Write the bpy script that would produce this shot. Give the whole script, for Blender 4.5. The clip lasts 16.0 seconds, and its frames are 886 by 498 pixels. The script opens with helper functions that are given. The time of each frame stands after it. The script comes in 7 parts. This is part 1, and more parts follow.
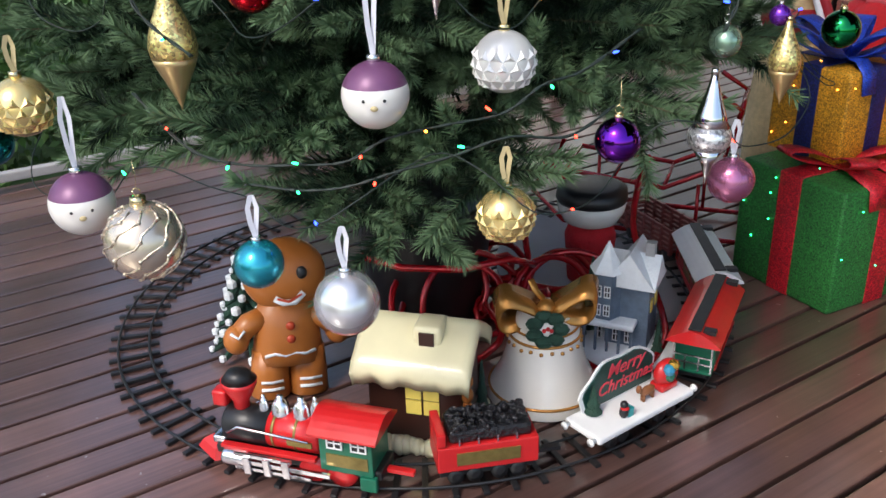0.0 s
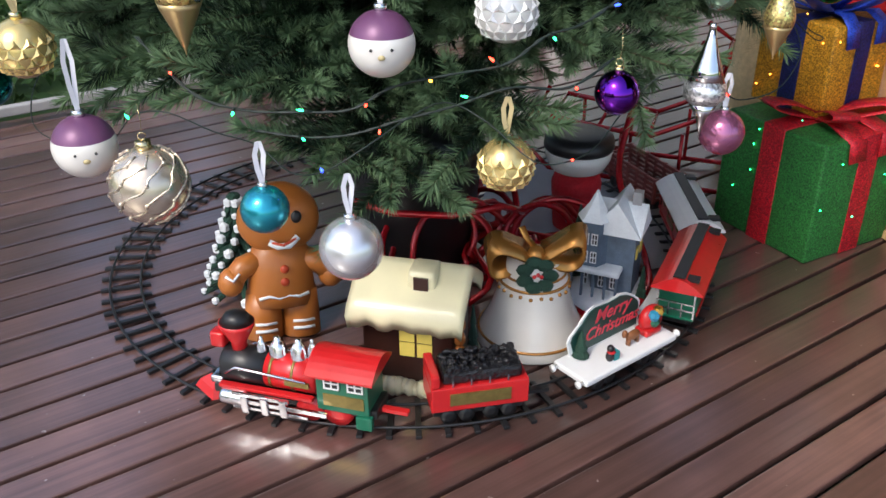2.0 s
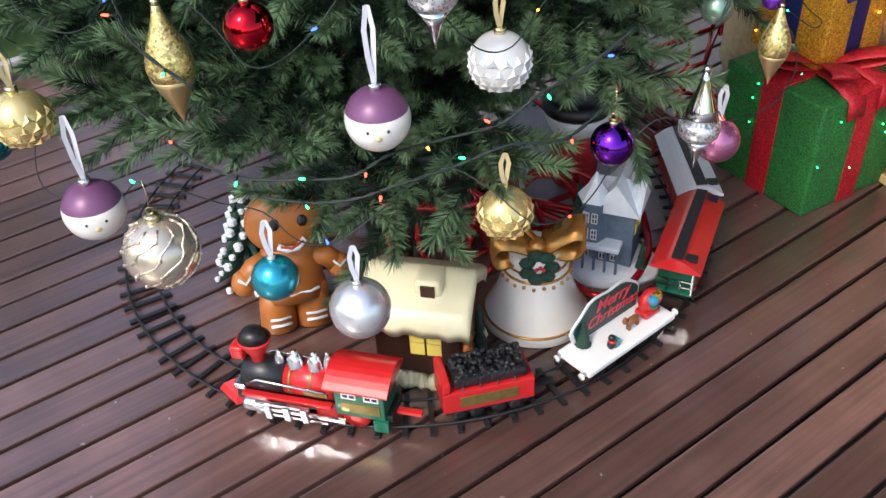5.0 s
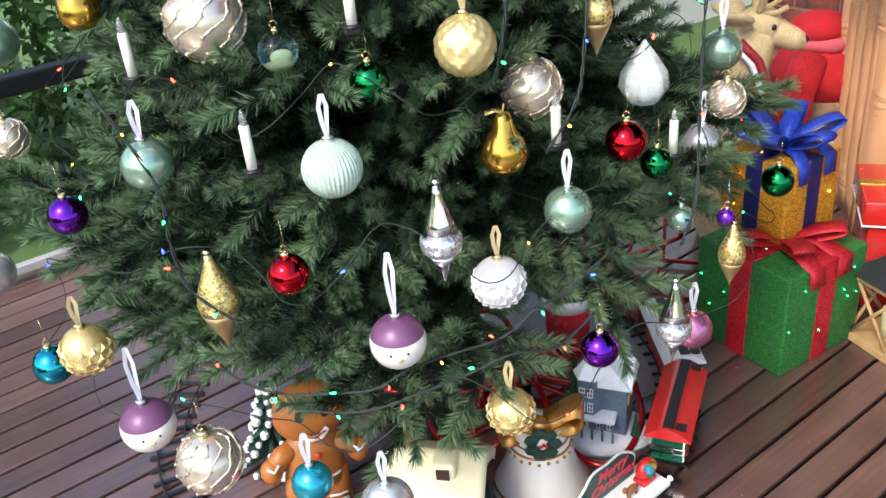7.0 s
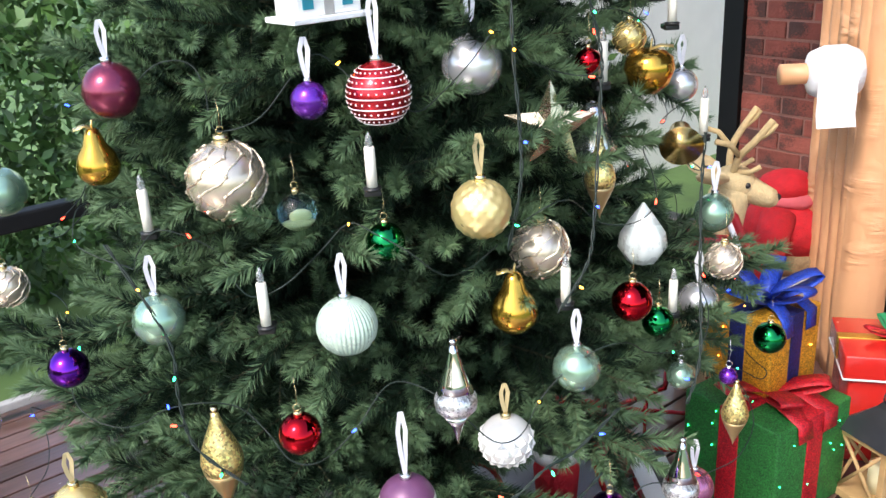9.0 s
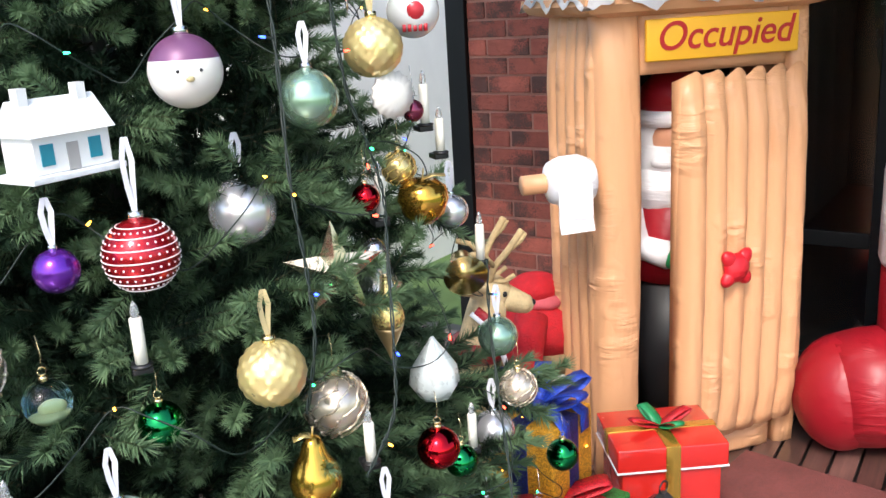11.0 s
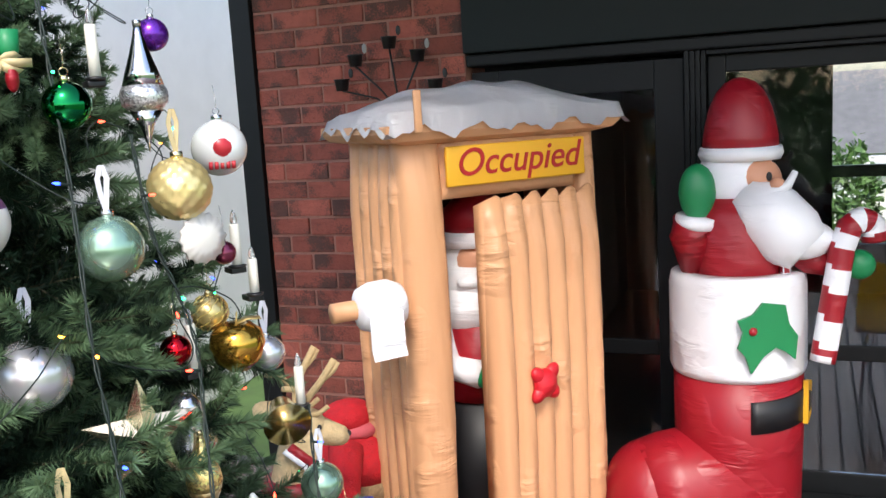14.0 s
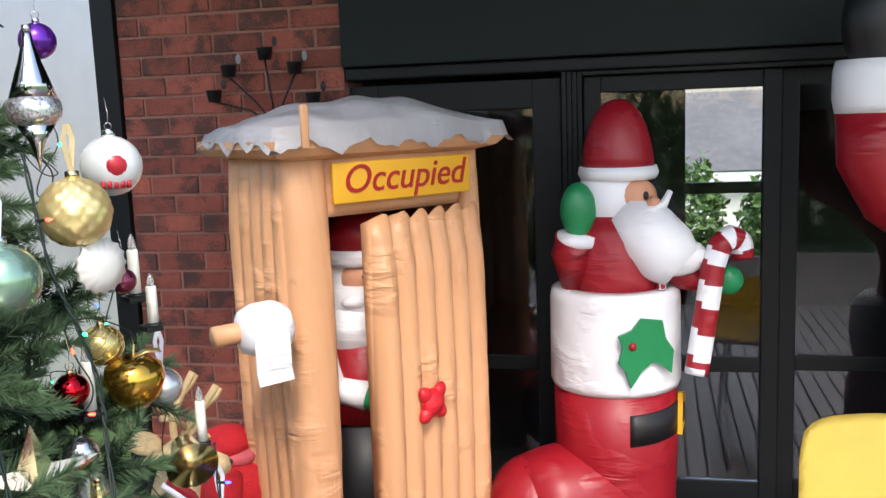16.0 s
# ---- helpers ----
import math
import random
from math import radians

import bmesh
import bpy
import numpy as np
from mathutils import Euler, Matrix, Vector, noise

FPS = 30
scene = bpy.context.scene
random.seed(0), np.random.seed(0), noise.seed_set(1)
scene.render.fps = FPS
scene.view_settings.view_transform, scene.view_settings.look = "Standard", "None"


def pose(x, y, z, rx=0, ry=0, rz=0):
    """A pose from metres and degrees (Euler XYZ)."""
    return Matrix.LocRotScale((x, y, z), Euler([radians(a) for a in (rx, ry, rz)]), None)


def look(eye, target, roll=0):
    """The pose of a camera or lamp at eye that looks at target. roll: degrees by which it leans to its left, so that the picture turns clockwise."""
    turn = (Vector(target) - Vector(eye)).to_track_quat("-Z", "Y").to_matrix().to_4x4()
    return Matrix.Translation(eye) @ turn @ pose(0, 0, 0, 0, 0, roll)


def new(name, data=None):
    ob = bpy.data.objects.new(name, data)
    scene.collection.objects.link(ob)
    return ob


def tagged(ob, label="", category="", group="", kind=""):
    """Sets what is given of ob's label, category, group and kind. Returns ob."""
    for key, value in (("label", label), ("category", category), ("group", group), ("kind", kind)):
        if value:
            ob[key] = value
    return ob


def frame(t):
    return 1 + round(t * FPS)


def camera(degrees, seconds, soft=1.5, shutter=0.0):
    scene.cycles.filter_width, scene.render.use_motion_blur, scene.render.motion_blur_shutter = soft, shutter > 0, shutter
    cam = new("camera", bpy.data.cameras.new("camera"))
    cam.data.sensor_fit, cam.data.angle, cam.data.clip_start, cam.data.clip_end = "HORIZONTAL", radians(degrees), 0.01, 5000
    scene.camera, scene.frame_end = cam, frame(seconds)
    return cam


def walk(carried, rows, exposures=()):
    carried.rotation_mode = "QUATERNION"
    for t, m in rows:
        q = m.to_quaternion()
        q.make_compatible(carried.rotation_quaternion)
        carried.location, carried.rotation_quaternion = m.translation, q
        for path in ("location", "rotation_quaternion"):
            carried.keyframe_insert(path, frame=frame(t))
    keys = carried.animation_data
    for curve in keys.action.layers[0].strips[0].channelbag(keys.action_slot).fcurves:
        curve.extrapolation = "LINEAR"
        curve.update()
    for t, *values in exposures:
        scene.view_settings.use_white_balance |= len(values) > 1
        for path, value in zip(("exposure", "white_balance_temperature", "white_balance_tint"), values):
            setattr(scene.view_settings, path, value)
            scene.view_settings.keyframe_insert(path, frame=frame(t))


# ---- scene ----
cam = camera(52.5, 16.0, soft=1.5)
PATH = [
    (0, (0.066, 0.009, 1.134), (-0.039, 1.825, 0.304), -1.8),
    (0.5, (0.076, -0.05, 1.163), (-0.063, 1.743, 0.288), -2.1),
    (1, (0.071, -0.068, 1.189), (-0.096, 1.709, 0.285), -2.3),
    (1.5, (0.079, -0.039, 1.165), (-0.067, 1.723, 0.23), -1.6),
    (2, (0.02, -0.021, 1.156), (-0.02, 1.742, 0.211), -0.2),
    (2.5, (-0.039, -0.015, 1.158), (-0.049, 1.767, 0.25), 1.3),
    (3, (-0.046, 0.001, 1.178), (-0.015, 1.779, 0.262), 2.9),
    (3.2, (-0.019, 0.04, 1.168), (0.017, 1.815, 0.246), 3.2),
    (5.3, (0.028, 0.111, 1.536), (-0.021, 1.677, 0.294), -4.5),
    (5.5, (0.029, 0.074, 1.584), (-0.013, 1.645, 0.347), -4.9),
    (6, (0.085, 0.001, 1.631), (-0.083, 1.655, 0.519), -6.1),
    (6.5, (0.088, -0.011, 1.66), (0.015, 1.701, 0.628), -5.7),
    (7, (0.013, -0.002, 1.693), (-0.012, 1.741, 0.712), -5.6),
    (7.5, (-0.014, -0.027, 1.692), (-0.081, 1.75, 0.777), -4.8),
    (8, (-0.067, -0.013, 1.722), (-0.145, 1.796, 0.872), -5.0),
    (8.5, (-0.076, -0.009, 1.734), (-0.112, 1.834, 0.96), -4.3),
    (9, (-0.077, 0.006, 1.738), (0.016, 1.872, 1.025), -3.3),
    (9.5, (-0.098, 0.04, 1.74), (0.157, 1.908, 1.074), -2.8),
    (10, (-0.101, 0.073, 1.755), (0.311, 1.928, 1.133), -2.8),
    (10.2, (-0.113, 0.098, 1.752), (0.364, 1.944, 1.147), -3.1),
    (12.3, (-0.144, 0.204, 1.814), (0.762, 1.945, 1.428), -2.6),
    (12.5, (-0.14, 0.199, 1.814), (0.788, 1.932, 1.445), -2.6),
    (13, (-0.141, 0.201, 1.818), (0.833, 1.917, 1.496), -2.9),
    (13.5, (-0.143, 0.212, 1.814), (0.895, 1.896, 1.519), -3.4),
    (14, (-0.142, 0.249, 1.808), (0.979, 1.877, 1.504), -3.4),
    (14.5, (-0.177, 0.313, 1.815), (1.071, 1.842, 1.492), -3.1),
    (15, (-0.208, 0.342, 1.827), (1.105, 1.82, 1.525), -2.4),
    (15.5, (-0.189, 0.356, 1.827), (1.155, 1.809, 1.539), -2.3),
    (16, (-0.185, 0.362, 1.827), (1.184, 1.79, 1.534), -2.2),
]
EXPOSE = ((0.0, 0.92), (3.2, 0.92), (6.0, 1.25), (8.0, 1.48), (12.0, 1.37), (16.0, 1.2))
walk(cam, [(t, look(eye, target, roll)) for t, eye, target, roll in PATH], EXPOSE)
SKY, SUN = 0.15, 1.2
S0, GREEN_TURN, DOOR_TURN = -0.19, 30, 10
BOOT, BOOT_TURN = (2.77, 2.455, 0), -38
LEGS = (3.39, 1.55, 0)
CHAIR, CHAIR_TURN = (2.44, 1.235, 0), -44
WIN_U0, WIN_U1, WIN_Z0, WIN_ZM, WIN_Z1 = 0.12, 0.83, 0.45, 1.09, 2.02

# ---- world and light ----
world = bpy.data.worlds.new("sky")
scene.world = world
world.use_nodes = True
wn = world.node_tree.nodes
sky = wn.new("ShaderNodeTexSky")
sky.sky_type, sky.sun_disc = "NISHITA", False
sky.dust_density = 2.2
sky.sun_elevation, sky.sun_rotation = radians(48), radians(218)
wn["Background"].inputs["Strength"].default_value = SKY
world.node_tree.links.new(sky.outputs["Color"], wn["Background"].inputs["Color"])
sun = new("sun", bpy.data.lights.new("sun", "SUN"))
sun.data.energy, sun.data.angle, sun.data.color = SUN, radians(14), (1.0, 0.96, 0.9)
sun.matrix_world = look((-2.2, -2.8, 4.0), (0, 0, 0))


# ---- materials ----
def nodes_of(m):
    return m.node_tree.nodes, m.node_tree.links


def mat(name, color, rough=0.5, metal=0.0, vary=0.15, scale=30.0, bump=0.0, bump_scale=None, coat=0.0, island=False, emit=None, trans=0.0, detail_col=None, alpha=None):
    m = bpy.data.materials.new(name)
    m.use_nodes = True
    n, l = nodes_of(m)
    b = n["Principled BSDF"]
    b.inputs["Roughness"].default_value = rough
    b.inputs["Metallic"].default_value = metal
    b.inputs["Coat Weight"].default_value = coat
    b.inputs["Transmission Weight"].default_value = trans
    tc = n.new("ShaderNodeTexCoord")
    tex = n.new("ShaderNodeTexNoise")
    tex.inputs["Scale"].default_value, tex.inputs["Detail"].default_value = scale, 6
    l.new(tc.outputs["Object"], tex.inputs["Vector"])
    big = n.new("ShaderNodeTexNoise")
    big.inputs["Scale"].default_value = scale * 0.12
    l.new(tc.outputs["Object"], big.inputs["Vector"])
    add = n.new("ShaderNodeMath")
    add.operation = "ADD"
    l.new(tex.outputs["Fac"], add.inputs[0])
    l.new(big.outputs["Fac"], add.inputs[1])
    ramp = n.new("ShaderNodeValToRGB")
    lo = [c * (1 - vary) for c in color]
    hi = [min(1, c * (1 + vary)) for c in color] if detail_col is None else detail_col
    ramp.color_ramp.elements[0].position, ramp.color_ramp.elements[1].position = 0.3, 0.7
    ramp.color_ramp.elements[0].color, ramp.color_ramp.elements[1].color = (*lo, 1), (*hi, 1)
    half = n.new("ShaderNodeMath")
    half.operation = "MULTIPLY"
    half.inputs[1].default_value = 0.5
    l.new(add.outputs[0], half.inputs[0])
    l.new(half.outputs[0], ramp.inputs["Fac"])
    out = ramp.outputs["Color"]
    if island:
        geo = n.new("ShaderNodeNewGeometry")
        mx = n.new("ShaderNodeHueSaturation")
        mp = n.new("ShaderNodeMapRange")
        mp.inputs["To Min"].default_value, mp.inputs["To Max"].default_value = 0.55, 1.5
        l.new(geo.outputs["Random Per Island"], mp.inputs["Value"])
        l.new(mp.outputs["Result"], mx.inputs["Value"])
        l.new(out, mx.inputs["Color"])
        out = mx.outputs["Color"]
    l.new(out, b.inputs["Base Color"])
    rr = n.new("ShaderNodeMapRange")
    rr.inputs["To Min"].default_value, rr.inputs["To Max"].default_value = max(0.02, rough * 0.8), min(1, rough * 1.2)
    l.new(tex.outputs["Fac"], rr.inputs["Value"])
    l.new(rr.outputs["Result"], b.inputs["Roughness"])
    if bump:
        bt = n.new("ShaderNodeTexNoise")
        bt.inputs["Scale"].default_value, bt.inputs["Detail"].default_value = bump_scale or scale * 3, 4
        l.new(tc.outputs["Object"], bt.inputs["Vector"])
        bp = n.new("ShaderNodeBump")
        bp.inputs["Strength"].default_value, bp.inputs["Distance"].default_value = bump, 0.01
        l.new(bt.outputs["Fac"], bp.inputs["Height"])
        l.new(bp.outputs["Normal"], b.inputs["Normal"])
    if emit:
        b.inputs["Emission Color"].default_value = (*emit[:3], 1)
        b.inputs["Emission Strength"].default_value = emit[3]
    return m


def glitter(name, color, rough=0.25, metal=0.9, scale=300.0, strength=0.9):
    """Sparkly surface: cells with tilted normals."""
    m = mat(name, color, rough, metal, 0.25, 60)
    n, l = nodes_of(m)
    tc = n.new("ShaderNodeTexCoord")
    v = n.new("ShaderNodeTexVoronoi")
    v.inputs["Scale"].default_value = scale
    l.new(tc.outputs["Object"], v.inputs["Vector"])
    ramp = [x for x in n if x.type == "VALTORGB"][0]
    sep = n.new("ShaderNodeSeparateColor")
    l.new(v.outputs["Color"], sep.inputs[0])
    mp = n.new("ShaderNodeMapRange")
    mp.inputs["To Min"].default_value, mp.inputs["To Max"].default_value = 0.45, 1.7
    l.new(sep.outputs[0], mp.inputs["Value"])
    hs = n.new("ShaderNodeHueSaturation")
    l.new(mp.outputs["Result"], hs.inputs["Value"])
    l.new(ramp.outputs["Color"], hs.inputs["Color"])
    l.new(hs.outputs["Color"], n["Principled BSDF"].inputs["Base Color"])
    bp = n.new("ShaderNodeBump")
    bp.inputs["Strength"].default_value, bp.inputs["Distance"].default_value = strength, 0.004
    l.new(v.outputs["Color"], bp.inputs["Height"])
    l.new(bp.outputs["Normal"], n["Principled BSDF"].inputs["Normal"])
    return m


def wood_deck():
    m = mat("deck_timber", (0.118, 0.066, 0.057), 0.3, 0, 0.4, 7, coat=0.5)
    n, l = nodes_of(m)
    b = n["Principled BSDF"]
    b.inputs["Coat Weight"].default_value, b.inputs["Coat Roughness"].default_value, b.inputs["Coat IOR"].default_value = 1.0, 0.2, 1.68
    ramp = [x for x in n if x.type == "VALTORGB"][0]
    info = n.new("ShaderNodeObjectInfo")
    hs = n.new("ShaderNodeHueSaturation")
    mp = n.new("ShaderNodeMapRange")
    mp.inputs["To Min"].default_value, mp.inputs["To Max"].default_value = 0.65, 1.45
    l.new(info.outputs["Random"], mp.inputs["Value"])
    l.new(mp.outputs["Result"], hs.inputs["Value"])
    tc = n.new("ShaderNodeTexCoord")
    mapn = n.new("ShaderNodeMapping")
    mapn.inputs["Scale"].default_value = (2.0, 70.0, 20.0)
    addv = n.new("ShaderNodeVectorMath")
    l.new(tc.outputs["Object"], addv.inputs[0])
    comb = n.new("ShaderNodeCombineXYZ")
    mul = n.new("ShaderNodeMath")
    mul.operation = "MULTIPLY"
    mul.inputs[1].default_value = 37.0
    l.new(info.outputs["Random"], mul.inputs[0])
    l.new(mul.outputs[0], comb.inputs[0])
    l.new(comb.outputs[0], addv.inputs[1])
    l.new(addv.outputs[0], mapn.inputs["Vector"])
    g = n.new("ShaderNodeTexNoise")
    g.inputs["Scale"].default_value, g.inputs["Detail"].default_value = 1.0, 8
    l.new(mapn.outputs["Vector"], g.inputs["Vector"])
    mix = n.new("ShaderNodeMix")
    mix.data_type, mix.blend_type = "RGBA", "MULTIPLY"
    mix.inputs[0].default_value = 0.75
    gr = n.new("ShaderNodeValToRGB")
    gr.color_ramp.elements[0].position, gr.color_ramp.elements[1].position = 0.25, 0.75
    gr.color_ramp.elements[0].color, gr.color_ramp.elements[1].color = (0.45, 0.4, 0.38, 1), (1.3, 1.2, 1.15, 1)
    l.new(g.outputs["Fac"], gr.inputs["Fac"])
    l.new(ramp.outputs["Color"], mix.inputs[6])
    l.new(gr.outputs["Color"], mix.inputs[7])
    l.new(mix.outputs[2], hs.inputs["Color"])
    speck = n.new("ShaderNodeTexNoise")
    speck.inputs["Scale"].default_value, speck.inputs["Detail"].default_value = 42, 2
    l.new(addv.outputs[0], speck.inputs["Vector"])
    sr = n.new("ShaderNodeValToRGB")
    sr.color_ramp.elements[0].position, sr.color_ramp.elements[1].position = 0.735, 0.79
    sr.color_ramp.elements[0].color, sr.color_ramp.elements[1].color = (0, 0, 0, 1), (0.75, 0.75, 0.75, 1)
    l.new(speck.outputs["Fac"], sr.inputs["Fac"])
    dirt = n.new("ShaderNodeMix")
    dirt.data_type = "RGBA"
    l.new(sr.outputs["Color"], dirt.inputs[0])
    l.new(hs.outputs["Color"], dirt.inputs[6])
    dirt.inputs[7].default_value = (0.42, 0.38, 0.36, 1)
    l.new(dirt.outputs[2], b.inputs["Base Color"])
    bp = n.new("ShaderNodeBump")
    bp.inputs["Strength"].default_value, bp.inputs["Distance"].default_value = 0.25, 0.004
    l.new(g.outputs["Fac"], bp.inputs["Height"])
    l.new(bp.outputs["Normal"], b.inputs["Normal"])
    rg = n.new("ShaderNodeMapRange")
    rg.inputs["To Min"].default_value, rg.inputs["To Max"].default_value = 0.2, 0.5
    l.new(g.outputs["Fac"], rg.inputs["Value"])
    l.new(rg.outputs["Result"], b.inputs["Roughness"])
    return m


def brick_mat():
    m = mat("brick_clay", (0.32, 0.085, 0.058), 0.85, 0, 0.35, 14, bump=0.7, bump_scale=60)
    n, l = nodes_of(m)
    b = n["Principled BSDF"]
    ramp = [x for x in n if x.type == "VALTORGB"][0]
    info = n.new("ShaderNodeObjectInfo")
    tc = n.new("ShaderNodeTexCoord")
    off = n.new("ShaderNodeVectorMath")
    comb = n.new("ShaderNodeCombineXYZ")
    mul = n.new("ShaderNodeMath")
    mul.operation = "MULTIPLY"
    mul.inputs[1].default_value = 91.0
    l.new(info.outputs["Random"], mul.inputs[0])
    l.new(mul.outputs[0], comb.inputs[0])
    l.new(tc.outputs["Object"], off.inputs[0])
    l.new(comb.outputs[0], off.inputs[1])
    t1 = n.new("ShaderNodeTexNoise")
    t1.inputs["Scale"].default_value, t1.inputs["Detail"].default_value = 9, 3
    l.new(off.outputs[0], t1.inputs["Vector"])
    t2 = n.new("ShaderNodeTexNoise")
    t2.inputs["Scale"].default_value, t2.inputs["Detail"].default_value = 120, 3
    l.new(off.outputs[0], t2.inputs["Vector"])
    ad = n.new("ShaderNodeMath")
    ad.operation = "MULTIPLY_ADD"
    ad.inputs[1].default_value = 0.5
    l.new(t2.outputs["Fac"], ad.inputs[0])
    l.new(t1.outputs["Fac"], ad.inputs[2])
    soot = n.new("ShaderNodeValToRGB")
    soot.color_ramp.elements[0].position, soot.color_ramp.elements[1].position = 0.71, 0.86
    soot.color_ramp.elements[0].color, soot.color_ramp.elements[1].color = (0, 0, 0, 1), (0.8, 0.8, 0.8, 1)
    l.new(ad.outputs[0], soot.inputs["Fac"])
    mix = n.new("ShaderNodeMix")
    mix.data_type = "RGBA"
    l.new(soot.outputs["Color"], mix.inputs[0])
    hs = n.new("ShaderNodeHueSaturation")
    mp = n.new("ShaderNodeMapRange")
    mp.inputs["To Min"].default_value, mp.inputs["To Max"].default_value = 0.7, 1.3
    l.new(info.outputs["Random"], mp.inputs["Value"])
    l.new(mp.outputs["Result"], hs.inputs["Value"])
    l.new(ramp.outputs["Color"], hs.inputs["Color"])
    l.new(hs.outputs["Color"], mix.inputs[6])
    mix.inputs[7].default_value = (0.05, 0.035, 0.03, 1)
    l.new(mix.outputs[2], b.inputs["Base Color"])
    return m


def glass_mat(name, tint=(1, 1, 1), rough=0.0, ior=1.45):
    m = mat(name, tint, rough, 0, 0.0, trans=1.0)
    nodes_of(m)[0]["Principled BSDF"].inputs["IOR"].default_value = ior
    return m


M_DECK = wood_deck()
M_BRICK = brick_mat()
M_MORTAR = mat("mortar", (0.36, 0.17, 0.13), 0.95, 0, 0.2, 60, bump=0.5)
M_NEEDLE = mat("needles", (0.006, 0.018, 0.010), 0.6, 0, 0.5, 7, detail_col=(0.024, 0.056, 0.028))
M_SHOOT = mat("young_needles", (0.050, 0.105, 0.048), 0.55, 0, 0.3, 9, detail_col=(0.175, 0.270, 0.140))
for m in (M_NEEDLE, M_SHOOT):
    m.node_tree.nodes["Principled BSDF"].inputs["Specular IOR Level"].default_value = 0.2
M_TWIG = mat("twig", (0.06, 0.055, 0.025), 0.8)
M_DARKFRAME = mat("charcoal_frame", (0.008, 0.009, 0.010), 0.5, 0, 0.2, 20, bump=0.05)
M_SIDING = mat("charcoal_board", (0.011, 0.015, 0.015), 0.6, 0, 0.2, 8, bump=0.1)
for m in (M_DARKFRAME, M_SIDING):
    m.node_tree.nodes["Principled BSDF"].inputs["Specular IOR Level"].default_value = 0.25
M_BLACK = mat("black_plastic", (0.012, 0.012, 0.013), 0.4, 0, 0.3, 80)
M_RED = mat("red_plastic", (0.55, 0.016, 0.018), 0.3, 0, 0.12, 40, coat=0.2)
M_GREENP = mat("green_plastic", (0.008, 0.12, 0.065), 0.35, 0, 0.15, 40)
M_CHROME = mat("chrome_plastic", (0.78, 0.78, 0.80), 0.2, 1.0, 0.05, 40)
M_WHITE = mat("white_plastic", (0.8, 0.8, 0.79), 0.4, 0, 0.05, 40)
M_SNOW = mat("snow_resin", (0.75, 0.78, 0.8), 0.6, 0, 0.08, 60, bump=0.3)
M_COAL = mat("coal_plastic", (0.012, 0.012, 0.014), 0.18, 0, 0.3, 200, bump=0.6, bump_scale=160)
M_BRASS = mat("gold_label", (0.25, 0.19, 0.06), 0.35, 0.6, 0.3, 90)
M_GINGER = mat("gingerbread_vinyl", (0.42, 0.14, 0.028), 0.35, 0, 0.15, 14)
M_CREAM = mat("cream_icing", (0.72, 0.66, 0.42), 0.3, 0, 0.06, 18, coat=0.2)
M_CHOC = mat("chocolate_wall", (0.035, 0.012, 0.008), 0.35, 0, 0.3, 25)
M_YELLOWWIN = mat("yellow_pane", (0.75, 0.58, 0.12), 0.35, 0, 0.08, 40)
M_CERAMIC = mat("white_ceramic", (0.76, 0.73, 0.67), 0.12, 0, 0.06, 20, coat=0.4)
M_GOLDTRIM = mat("gold_trim", (0.55, 0.25, 0.06), 0.22, 0.5, 0.2, 40)
M_BRONZE = mat("bronze_ribbon", (0.48, 0.22, 0.05), 0.24, 0.6, 0.25, 20)
M_SLATE = mat("blue_grey_wall", (0.11, 0.15, 0.2), 0.6, 0, 0.3, 60, bump=0.3)
M_FIRGREEN = mat("model_fir", (0.012, 0.05, 0.03), 0.7, 0, 0.4, 120, bump=0.6)
M_ROPE = mat("red_tinsel_tube", (0.42, 0.008, 0.014), 0.2, 0.35, 0.3, 160, coat=0.4)
M_GREENBOX = glitter("green_glitter_cloth", (0.022, 0.15, 0.03), 0.6, 0.25, 320, 0.5)
M_REDRIB = glitter("red_glitter_ribbon", (0.45, 0.01, 0.02), 0.5, 0.25, 320, 0.5)
M_GOLDBOX = glitter("amber_glitter_cloth", (0.52, 0.25, 0.016), 0.55, 0.25, 320, 0.5)
M_BLUERIB = glitter("blue_glitter_ribbon", (0.012, 0.045, 0.36), 0.5, 0.25, 320, 0.5)
M_NAVY = glitter("navy_glitter_ribbon", (0.008, 0.014, 0.10), 0.5, 0.25, 320, 0.5)


